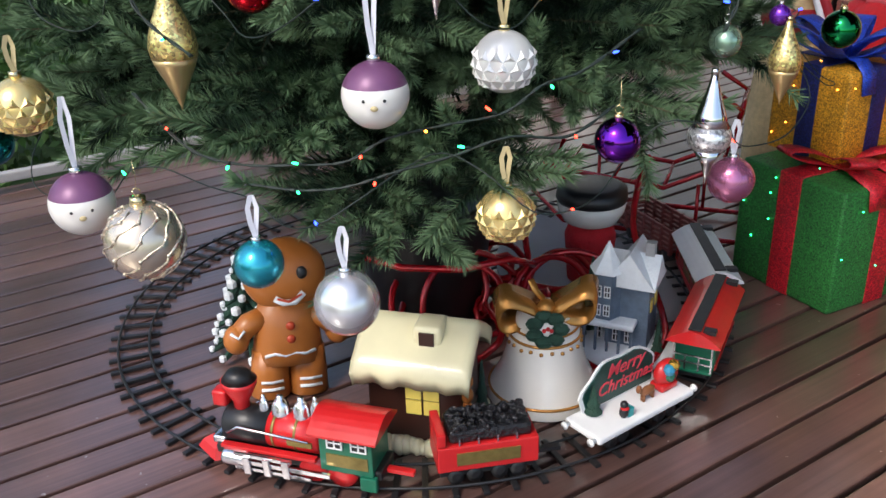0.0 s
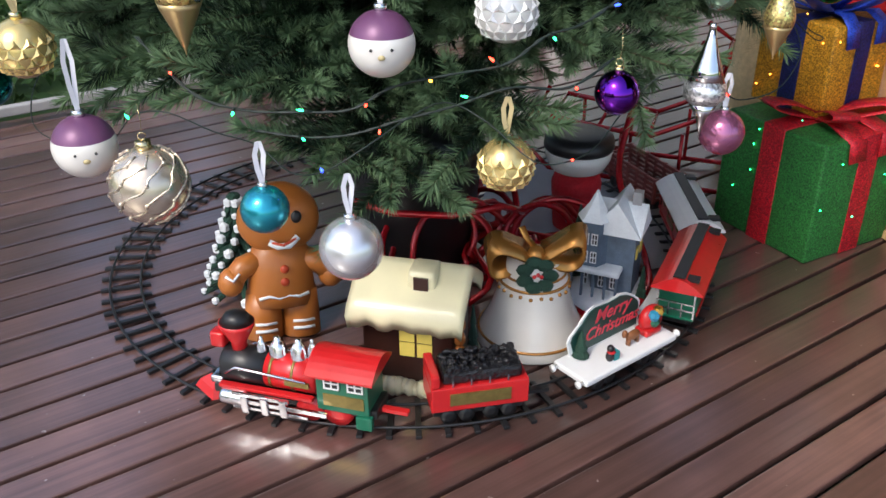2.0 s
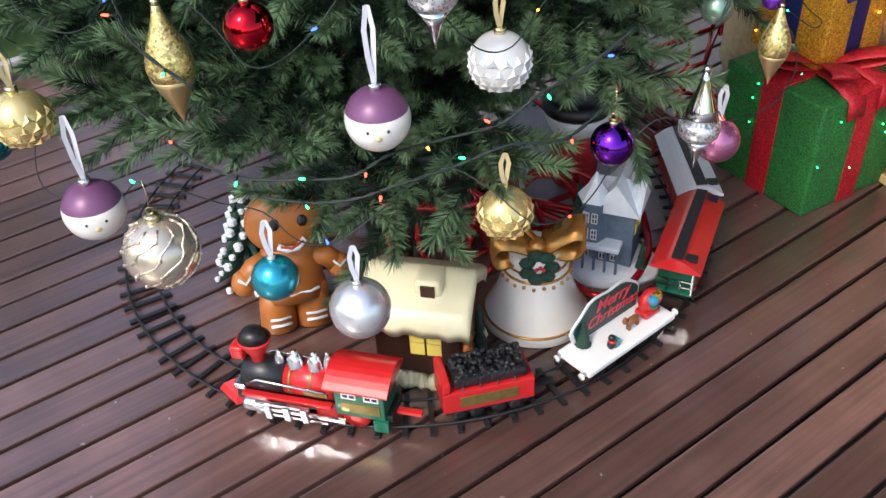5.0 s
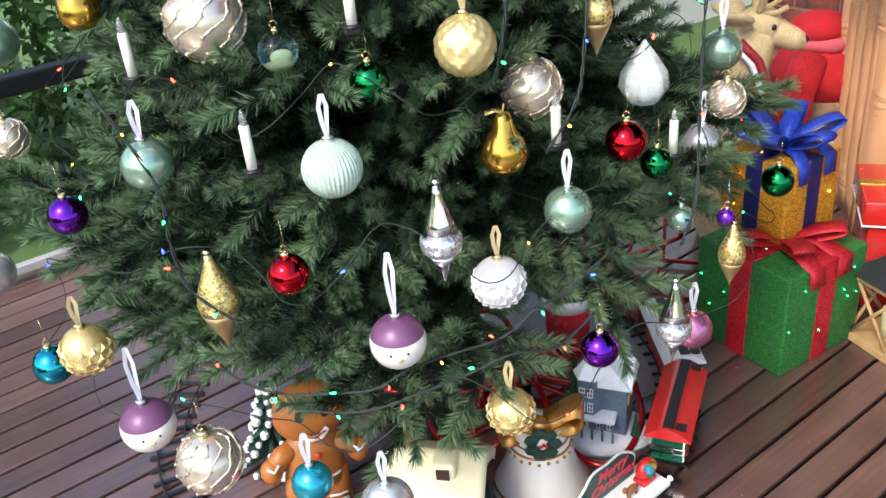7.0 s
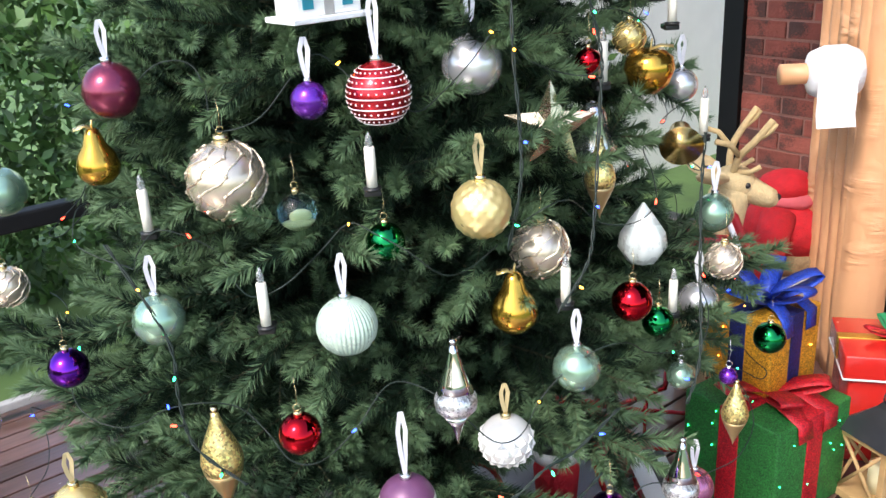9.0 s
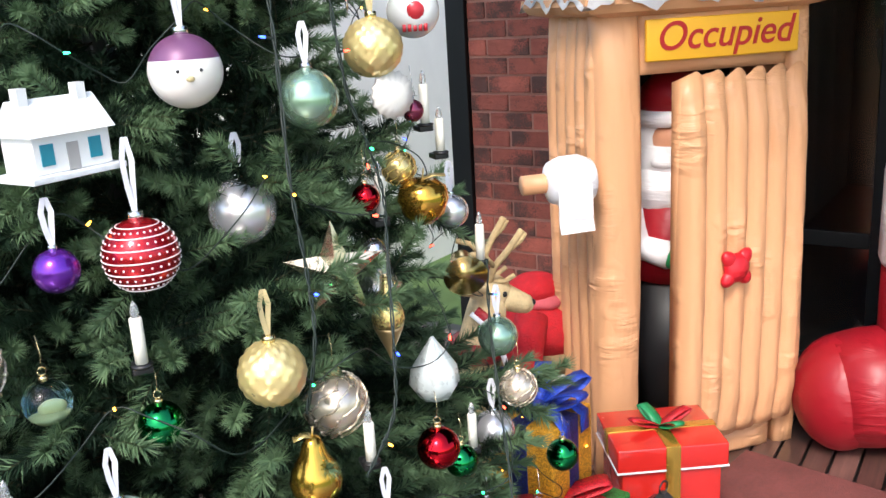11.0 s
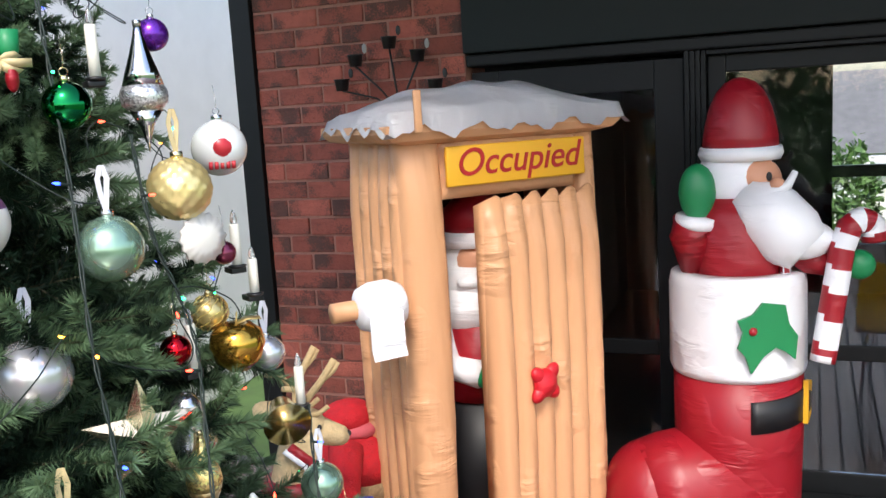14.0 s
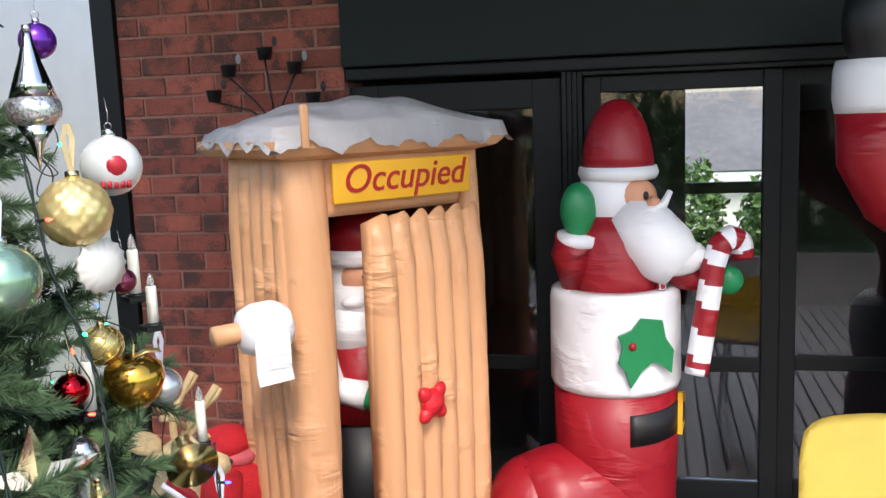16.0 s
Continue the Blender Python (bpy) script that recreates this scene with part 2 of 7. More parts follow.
def nylon(name, color, crease=0.5):
    """Air-filled cloth: even colour, short puckers lying across the seams."""
    m = mat(name, color, 0.42, 0, 0.05, 5)
    n, l = nodes_of(m)
    tc = n.new("ShaderNodeTexCoord")
    mp = n.new("ShaderNodeMapping")
    mp.inputs["Scale"].default_value = (5, 5, 26)
    l.new(tc.outputs["Object"], mp.inputs["Vector"])
    t1 = n.new("ShaderNodeTexNoise")
    t1.inputs["Scale"].default_value, t1.inputs["Detail"].default_value, t1.inputs["Distortion"].default_value = 1.3, 3, 0.6
    l.new(mp.outputs["Vector"], t1.inputs["Vector"])
    where = n.new("ShaderNodeTexNoise")
    where.inputs["Scale"].default_value = 4.5
    l.new(tc.outputs["Object"], where.inputs["Vector"])
    rng = n.new("ShaderNodeMapRange")
    rng.inputs["From Min"].default_value, rng.inputs["From Max"].default_value = 0.5, 0.68
    l.new(where.outputs["Fac"], rng.inputs["Value"])
    mul = n.new("ShaderNodeMath")
    mul.operation = "MULTIPLY"
    l.new(t1.outputs["Fac"], mul.inputs[0])
    l.new(rng.outputs["Result"], mul.inputs[1])
    bp = n.new("ShaderNodeBump")
    bp.inputs["Strength"].default_value, bp.inputs["Distance"].default_value = crease, 0.03
    l.new(mul.outputs[0], bp.inputs["Height"])
    l.new(bp.outputs["Normal"], n["Principled BSDF"].inputs["Normal"])
    return m


M_INFLO = nylon("tan_nylon", (0.66, 0.345, 0.175), 0.7)
M_INFRED = nylon("red_nylon", (0.31, 0.007, 0.016), 0.5)
M_INFWHITE = nylon("white_nylon", (0.85, 0.85, 0.88), 0.6)
M_INFGREEN = mat("green_nylon", (0.01, 0.22, 0.075), 0.42, 0, 0.1, 8, bump=0.15, bump_scale=20)
M_INFSKIN = mat("peach_nylon", (0.68, 0.33, 0.20), 0.5, 0, 0.05, 8)
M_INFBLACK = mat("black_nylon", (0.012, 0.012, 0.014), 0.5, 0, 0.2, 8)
M_SIGN = mat("yellow_sign", (0.80, 0.42, 0.02), 0.5, 0, 0.06, 6)
M_CHAIR = mat("yellow_chair_plastic", (0.86, 0.70, 0.17), 0.35, 0, 0.05, 10)
M_GRASS = mat("lawn", (0.09, 0.16, 0.045), 0.9, 0, 0.4, 3, bump=0.5)
M_LEAF = mat("hedge_leaf", (0.095, 0.19, 0.05), 0.5, 0, 0.3, 3, island=True)
M_GLASS = glass_mat("clear_glass", ior=1.5)
# Near-black room surfaces: the lack of light indoors is put into this colour
M_INSHADE = mat("indoor_shade", (0.012, 0.010, 0.009), 0.7, 0, 0.4, 2)
M_REDBOX = mat("red_foil", (0.55, 0.02, 0.015), 0.25, 0, 0.12, 12, coat=0.4)
M_GOLDFOIL = mat("gold_foil", (0.6, 0.34, 0.06), 0.25, 0.8, 0.2, 30)
M_WOODLT = mat("light_wood", (0.42, 0.27, 0.12), 0.6, 0, 0.25, 30)
M_FUR = mat("tan_plush", (0.66, 0.50, 0.27), 0.9, 0, 0.25, 60, bump=0.6)
M_LEOPARD = mat("spotted_cloth", (0.14, 0.07, 0.03), 0.8, 0, 0.1, 120, detail_col=(0.4, 0.27, 0.14))
M_WIRE = mat("green_wire", (0.007, 0.017, 0.013), 0.55)
M_RIBBON = mat("white_satin", (0.66, 0.66, 0.72), 0.35, 0, 0.1, 60)
M_GOLDRIB = mat("gold_satin", (0.52, 0.42, 0.22), 0.4, 0, 0.1, 60)
M_GREYPOT = mat("grey_pot", (0.35, 0.34, 0.33), 0.7)
M_RENDER = mat("pale_masonry", (0.88, 0.87, 0.85), 0.9, 0, 0.06, 4)
M_TILE = mat("roof_tile", (0.16, 0.16, 0.165), 0.8, 0, 0.3, 6)
M_ASH = mat("pale_deck_glare", (0.62, 0.60, 0.60), 0.8, 0, 0.1, 10, bump=0.2)


# ---- mesh helpers ----
def mesh_of(name, bm, mats, smooth=False):
    me = bpy.data.meshes.new(name)
    bmesh.ops.recalc_face_normals(bm, faces=bm.faces)
    bm.to_mesh(me)
    bm.free()
    for m in mats if isinstance(mats, (list, tuple)) else [mats]:
        me.materials.append(m)
    if smooth:
        me.polygons.foreach_set("use_smooth", [True] * len(me.polygons))
    return me


def part(name, bm, material, parent=None, label="", smooth=True, at=None):
    ob = new(name, mesh_of(name, bm, material, smooth))
    if parent is not None:
        ob.parent = parent
    if at is not None:
        ob.matrix_basis = at
    if label:
        tagged(ob, label)
    return ob


def thing(name, m, label, category, group="", kind=""):
    ob = new(name)
    ob.empty_display_size = 0.05
    ob.matrix_basis = m
    return tagged(ob, label, category, group, kind)


def box(bm, x0, y0, z0, x1, y1, z1, bevel=0.0, m=None, mi=0):
    mm = Matrix.Translation(((x0 + x1) / 2, (y0 + y1) / 2, (z0 + z1) / 2)) @ Matrix.Diagonal((x1 - x0, y1 - y0, z1 - z0, 1))
    made = bmesh.ops.create_cube(bm, size=1, matrix=(m @ mm) if m is not None else mm)
    vs = made["verts"]
    fs = {f for v in vs for f in v.link_faces}
    if bevel:
        es = list({e for v in vs for e in v.link_edges})
        r = bmesh.ops.bevel(bm, geom=es, offset=bevel, segments=2, affect="EDGES", profile=0.6)
        fs = set(r["faces"]) | {f for f in fs if f.is_valid}
    for f in fs:
        f.material_index = mi
    return bm


def B(*a, **k):
    return box(bmesh.new(), *a, **k)


def lathe(bm, prof, seg=24, m=None, mi=0, wob=None):
    """prof: (r, z) from bottom to top; wob(angle, i) scales r."""
    m = m or Matrix()
    rings = []
    for i, (r, z) in enumerate(prof):
        ring = []
        for k in range(seg):
            a = 2 * math.pi * k / seg
            q = r * (wob(a, i) if wob else 1)
            ring.append(bm.verts.new(m @ Vector((q * math.cos(a), q * math.sin(a), z))))
        rings.append(ring)
    for a, b in zip(rings, rings[1:]):
        for k in range(seg):
            f = bm.faces.new((a[k], a[(k + 1) % seg], b[(k + 1) % seg], b[k]))
            f.material_index = mi
    for ring, flip in ((rings[0], True), (rings[-1], False)):
        f = bm.faces.new(list(reversed(ring)) if flip else ring)
        f.material_index = mi
    return bm


def ball(bm, c, r, seg=20, mi=0, m=None):
    """r: a radius or three."""
    r = (r, r, r) if isinstance(r, (int, float)) else r
    prof = [(max(0.004, math.sin(math.pi * i / (seg // 2))), -math.cos(math.pi * i / (seg // 2))) for i in range(seg // 2 + 1)]
    mm = Matrix.Translation(c) @ (m or Matrix()) @ Matrix.Diagonal((*r, 1))
    return lathe(bm, prof, seg, mm, mi)


def tube(bm, pts, r, seg=8, mi=0, closed=False, taper=None):
    pts = [Vector(p) for p in pts]
    n = len(pts)
    rings = []
    up = Vector((0, 0, 1))
    for i, p in enumerate(pts):
        a, b = (pts[i - 1], pts[(i + 1) % n]) if closed else (pts[max(0, i - 1)], pts[min(n - 1, i + 1)])
        d = (b - a).normalized()
        s = d.cross(up)
        if s.length < 0.05:
            s = d.cross(Vector((1, 0, 0)))
        s.normalize()
        w = s.cross(d)
        rr = r if taper is None else taper(i / max(1, n - 1)) * r
        rings.append([bm.verts.new(p + (s * math.cos(2 * math.pi * k / seg) + w * math.sin(2 * math.pi * k / seg)) * rr) for k in range(seg)])
    pairs = list(zip(rings, rings[1:])) + ([(rings[-1], rings[0])] if closed else [])
    for a, b in pairs:
        for k in range(seg):
            f = bm.faces.new((a[k], a[(k + 1) % seg], b[(k + 1) % seg], b[k]))
            f.material_index = mi
    if not closed:
        for ring in (rings[0], rings[-1]):
            f = bm.faces.new(ring)
            f.material_index = mi
    return bm


def strip(bm, pts, width, side, thick=0.002, mi=0):
    """A ribbon through pts, width along side."""
    side = Vector(side).normalized() * width / 2
    pts = [Vector(p) for p in pts]
    rows = []
    for i, p in enumerate(pts):
        d = (pts[min(len(pts) - 1, i + 1)] - pts[max(0, i - 1)]).normalized()
        nn = d.cross(side).normalized() * thick / 2
        rows.append([bm.verts.new(p + side + nn), bm.verts.new(p - side + nn), bm.verts.new(p - side - nn), bm.verts.new(p + side - nn)])
    for a, b in zip(rows, rows[1:]):
        for k in range(4):
            f = bm.faces.new((a[k], a[(k + 1) % 4], b[(k + 1) % 4], b[k]))
            f.material_index = mi
    for r in (rows[0], rows[-1]):
        bm.faces.new(r).material_index = mi
    return bm


def slab(bm, outline, t, m=None, mi=0):
    """A plate from an outline of (x, z), t thick along y."""
    m = m or Matrix()
    a = [bm.verts.new(m @ Vector((x, -t / 2, z))) for x, z in outline]
    b = [bm.verts.new(m @ Vector((x, t / 2, z))) for x, z in outline]
    k = len(outline)
    fs = [bm.faces.new(a), bm.faces.new(list(reversed(b)))]
    for i in range(k):
        fs.append(bm.faces.new((a[i], b[i], b[(i + 1) % k], a[(i + 1) % k])))
    for f in fs:
        f.material_index = mi
    return bm


def words(name, text, size, m, material, parent, extrude=0.001, shear=0.0, spacing=1.0):
    cu = bpy.data.curves.new(name, "FONT")
    cu.body, cu.size, cu.extrude, cu.shear, cu.space_character = text, size, extrude, shear, spacing
    cu.align_x, cu.align_y = "CENTER", "CENTER"
    cu.offset = size * 0.006
    cu.materials.append(material)
    ob = new(name, cu)
    ob.parent, ob.matrix_basis = parent, m
    return ob


# ---- setting ----
TH = radians(34.5)
D = Vector((math.cos(TH), math.sin(TH), 0))      # along the boards, towards the house
U = Vector((math.sin(TH), -math.cos(TH), 0))     # along the house wall
HOUSE = Matrix(((U.x, D.x, 0, 0), (U.y, D.y, 0, 0), (0, 0, 1, 0), (0, 0, 0, 1)))   # x along the wall, y into the house


def at_house(u, d, z=0.0):
    return HOUSE @ Vector((u, d, z))


ground = part("ground", B(-400, -400, -0.9, 400, 400, -0.6), M_GRASS, smooth=False)
tagged(ground, "green lawn of the garden below the deck", "ground", kind="structure")

deck = thing("floor", HOUSE @ pose(0, 0, 0), "dark reddish-brown oiled timber deck with open joints", "deck floor", kind="structure")
part("subframe", B(-3.42, -3.2, -0.14, 3.6, 4.1, -0.035), M_BLACK, deck, smooth=False)

WALL_D = 4.06
wall = thing("wall_brick", HOUSE @ pose(0, 0, 0), "red-brown clinker brick wall with sooty patches", "wall", kind="structure")
UB0, UB1 = -2.78, -1.667
part("mortar_core", B(UB0, WALL_D + 0.002, -0.1, UB1, WALL_D + 0.3, 2.99), M_MORTAR, wall, smooth=False)
bw, bh, bj = 0.240, 0.082, 0.012
brick_me = mesh_of("brick", B(-bw / 2, -0.05, -bh / 2, bw / 2, 0.02, bh / 2, bevel=0.006), M_BRICK, False)
half_me = mesh_of("brick_half", B(-bw / 4 + 0.003, -0.05, -bh / 2, bw / 4 - 0.003, 0.02, bh / 2, bevel=0.006), M_BRICK, False)
rb = random.Random(5)
for row in range(0, 31):
    zz = 0.04 + row * (bh + bj)
    x = UB1 - (bw / 2 if row % 2 == 0 else bw / 4)
    if row % 2:
        b = new("brick", half_me)
        b.parent, b.matrix_basis = wall, pose(x, WALL_D + 0.045 + rb.uniform(-0.004, 0.003), zz, 0, 0, rb.uniform(-0.6, 0.6))
        x -= bw * 0.75 + bj
    while x - bw / 2 > UB0 - 0.002:
        b = new("brick", brick_me)
        b.parent = wall
        b.matrix_basis = pose(x, WALL_D + 0.045 + rb.uniform(-0.005, 0.003), zz + rb.uniform(-0.002, 0.002), 0, rb.uniform(-0.4, 0.4), rb.uniform(-0.6, 0.6))
        x -= bw + bj
    rem = x + bw / 2 - UB0
    if rem > 0.03:
        b = new("brick", mesh_of("brick_closer", B(-rem / 2, -0.05, -bh / 2, rem / 2, 0.02, bh / 2, bevel=0.006), M_BRICK, False))
        b.parent, b.matrix_basis = wall, pose(UB0 + rem / 2, WALL_D + 0.044, zz)

post = part("post", B(UB0 - 0.12, WALL_D - 0.03, -0.1, UB0 - 0.004, WALL_D + 0.25, 2.99, bevel=0.005), M_DARKFRAME, smooth=False, at=HOUSE.copy())
tagged(post, "charcoal painted corner post beside the brick wall", "post", kind="structure")

fascia = thing("trim_fascia", HOUSE @ pose(0, 0, 0), "charcoal weatherboard fascia above the doors", "fascia", kind="structure")
part("board", B(UB1 + 0.004, WALL_D - 0.04, 2.06, 2.6, WALL_D + 0.3, 2.39, bevel=0.008), M_SIDING, fascia, smooth=False)
part("board", B(UB1 + 0.004, WALL_D - 0.015, 2.40, 2.6, WALL_D + 0.3, 2.9, bevel=0.008), M_SIDING, fascia, smooth=False)
part("board", B(UB1 + 0.004, WALL_D - 0.04, 2.91, 2.6, WALL_D + 0.3, 2.99, bevel=0.008), M_SIDING, fascia, smooth=False)
part("beading", B(UB1 + 0.004, WALL_D + 0.0, 2.0, 2.6, WALL_D + 0.3, 2.056, bevel=0.01), M_DARKFRAME, fascia, smooth=False)


def glazed_door(name, u0, u1, label, rails=(0.67,), head=1.975, stile=0.075, step=0.0, bars=()):
    d = thing(name, HOUSE @ pose(u0, WALL_D + 0.06 - step, 0), label, "glass door", kind="structure")
    w = u1 - u0
    for k, (a, b) in enumerate(((0, stile), (w - stile, w))):
        part("stile", B(a, 0, 0, b, 0.05, head, bevel=0.006), M_DARKFRAME, d, smooth=False)
    zs = [(0.0, 0.12)] + [(r - 0.035, r + 0.035) for r in rails] + [(head - stile, head)]
    for a, b in zs:
        part("rail", B(stile, 0.003, a, w - stile, 0.047, b, bevel=0.006), M_DARKFRAME, d, smooth=False)
    for (a, _), (_, c) in zip([(z[1], 0) for z in zs], [(0, z[0]) for z in zs[1:]]):
        g = part("pane", B(stile, 0.02, a, w - stile, 0.026, c), M_GLASS, d, smooth=False)
        g.visible_shadow = False
    return d


glazed_door("door_1", UB1 + 0.01, -0.685, "closed charcoal glazed door with a mid rail", stile=0.13)
fr = thing("door_frame", HOUSE @ pose(-0.68, WALL_D + 0.0, 0), "charcoal moulded frame of the sliding doors", "door frame", kind="structure")
for k in range(4):
    part("moulding", B(k * 0.022, 0.012 * k, 0, k * 0.022 + 0.021, 0.1, 1.998, bevel=0.004), M_DARKFRAME, fr, smooth=False)
part("moulding", B(0.09, 0.03, 1.978, 3.2, 0.1, 1.998, bevel=0.004), M_DARKFRAME, fr, smooth=False)
glazed_door("door_2", -0.588, 0.25, "charcoal sliding glass door with a mid rail", step=-0.02)
glazed_door("door_3", 0.256, 1.2, "charcoal sliding glass door beside its twin", step=-0.07)
glazed_door("door_4", 1.206, 2.5, "charcoal sliding glass door at the end", step=-0.02)
sill = part("door_sill", B(UB1 + 0.01, WALL_D - 0.05, 0.0, 2.6, WALL_D + 0.055, 0.035, bevel=0.006), M_DARKFRAME, smooth=False, at=HOUSE.copy())
tagged(sill, "charcoal sill under the sliding doors", "door sill", kind="structure")
room = thing("room", HOUSE @ pose(0, 0, 0), "dim room behind the glass doors", "room", kind="structure")
part("room_floor", B(UB1, WALL_D + 0.06, -0.1, 2.6, 8.5, 0.012), M_INSHADE, room, smooth=False)
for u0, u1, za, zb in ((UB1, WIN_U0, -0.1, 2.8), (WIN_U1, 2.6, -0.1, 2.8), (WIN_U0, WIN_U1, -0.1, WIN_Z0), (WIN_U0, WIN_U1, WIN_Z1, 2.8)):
    part("room_back", B(u0, 8.5, za, u1, 8.6, zb), M_INSHADE, room, smooth=False)
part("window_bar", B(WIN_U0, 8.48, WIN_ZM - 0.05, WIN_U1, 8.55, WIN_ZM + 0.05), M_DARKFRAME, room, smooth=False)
part("room_side", B(UB1 - 0.1, WALL_D + 0.3, -0.1, UB1, 8.6, 2.8), M_INSHADE, room, smooth=False)
part("room_side", B(2.6, WALL_D, -0.1, 2.7, 8.6, 2.99), M_INSHADE, room, smooth=False)
part("room_ceiling", B(UB1 - 0.1, WALL_D + 0.3, 2.8, 2.7, 8.6, 2.9), M_INSHADE, room, smooth=False)

# Unseen roof slab, added to keep sun and sky off the house front
eaves = part("unseen_shade_roof", B(-2.9, WALL_D - 2.25, 3.0, 3.2, 8.8, 3.12), M_SIDING, smooth=False, at=HOUSE.copy())
tagged(eaves, "unseen charcoal roof slab added to shade the house front", "eaves", kind="structure")

# ---- balustrade at the edge of the deck ----
rail = thing("balustrade", HOUSE @ pose(-3.46, 0, 0), "low balustrade with charcoal rails at the deck edge", "balustrade", kind="structure")
part("base_rail", B(-0.02, -3.2, 0.04, 0.02, WALL_D - 0.05, 0.075, bevel=0.006), M_GREYPOT, rail, smooth=False)
part("top_rail", B(-0.035, -3.2, 0.72, 0.035, WALL_D - 0.05, 0.79, bevel=0.01), M_DARKFRAME, rail, smooth=False)
for k in range(5):
    part("baluster_post", B(-0.025, -3.15 + k * 1.5, 0, 0.025, -3.10 + k * 1.5, 0.72), M_DARKFRAME, rail, smooth=False)


def leaf_cloud(name, centre, size, count, leaf, seed, material):
    rng = np.random.default_rng(seed)
    p = rng.normal(size=(count, 3))
    p /= np.linalg.norm(p, axis=1)[:, None]
    lump = 0.75 + 0.25 * np.sin(p[:, 0] * 7 + seed) * np.cos(p[:, 1] * 6 + p[:, 2] * 5)
    p *= (rng.uniform(0.55, 1.0, count) ** 0.5 * lump)[:, None] * np.array(size)
    a = rng.normal(size=(count, 3)); a /= np.linalg.norm(a, axis=1)[:, None]
    b = np.cross(a, rng.normal(size=(count, 3))); b /= np.linalg.norm(b, axis=1)[:, None]
    s = leaf * rng.uniform(0.6, 1.3, count)[:, None]
    v = np.stack([p - a * s, p + b * s * 0.45, p + a * s, p - b * s * 0.45], 1).reshape(-1, 3) + np.array(centre)
    me = bpy.data.meshes.new(name)
    me.from_pydata(v.tolist(), [], np.arange(count * 4).reshape(-1, 4).tolist())
    me.materials.append(material)
    return new(name, me)


for i in range(7):
    c = at_house(-5.7 - 0.9 * (i % 2), -2.4 + i * 1.25, 0.2 + 0.2 * (i % 3))
    h = leaf_cloud("hedge", c, (1.0, 1.0, 2.1 + 0.3 * (i % 3)), 8000, 0.055, i, M_LEAF)
    tagged(h, "leafy green garden shrub beyond the balustrade", "shrub", "shrubs beyond the deck")
neighbour = thing("neighbour_house", HOUSE @ pose(-7.5, 6.5, -0.6), "pale weatherboard house beyond the garden", "house")
part("wall", B(-2.5, -2.0, 0, 2.5, 2.0, 4.7), M_RENDER, neighbour, smooth=False)
for k in range(23):
    part("weatherboard", B(-2.52, -2.03, 0.1 + k * 0.2, 2.52, -1.99, 0.28 + k * 0.2), M_RENDER, neighbour, smooth=False)
bm = bmesh.new()
slab(bm, [(-2.9, 4.7), (2.9, 4.7), (0, 6.0)], 4.6)
part("roof", bm, M_SIDING, neighbour, smooth=False)

for i in range(4):
    c = at_house(-0.6 + i * 1.1, 12.5 + 0.8 * (i % 2), 0.2 - 0.2 * (i % 2))
    h = leaf_cloud("hedge", c, (0.7, 0.6, 0.9 + 0.5 * (i % 2)), 2600, 0.07, 40 + i, M_LEAF)
    tagged(h, "leafy green shrub seen through the house", "shrub", "shrubs beyond the deck")
for i in range(6):
    c = at_house(-3.0 + i * 1.5, -8.5 - 0.8 * (i % 2), 0.7)
    h = leaf_cloud("hedge", c, (1.2, 1.0, 1.7 + 0.4 * (i % 3)), 3600, 0.08, 20 + i, M_LEAF)
    tagged(h, "leafy green garden shrub behind the lawn", "shrub", "shrubs beyond the deck")
far = thing("garden_house", HOUSE @ pose(1.2, 19, -1.9) @ pose(0, 0, 0, 0, 0, 180), "pale house with a white pergola across the garden", "house")
part("wall", B(-4, -2, 0, 4, 2, 2.6), M_RENDER, far, smooth=False)
part("roof", slab(bmesh.new(), [(-2.6, 2.6), (2.6, 2.6), (0, 4.0)], 8.6, Matrix.Rotation(radians(90), 4, "Z")), M_TILE, far, smooth=False)
for x in (-3, -1, 1, 3):
    part("pergola_post", B(x - 0.1, 3.8, 0, x + 0.1, 4.0, 2.4), M_WHITE, far, smooth=False)
part("pergola_beam", B(-3.3, 3.8, 2.4, 3.3, 4.0, 2.65), M_WHITE, far, smooth=False)

# ---- the Christmas tree ----
AX, AY = -0.10, 2.10


def tree_r(z):
    return 1.13 - 0.31 * z


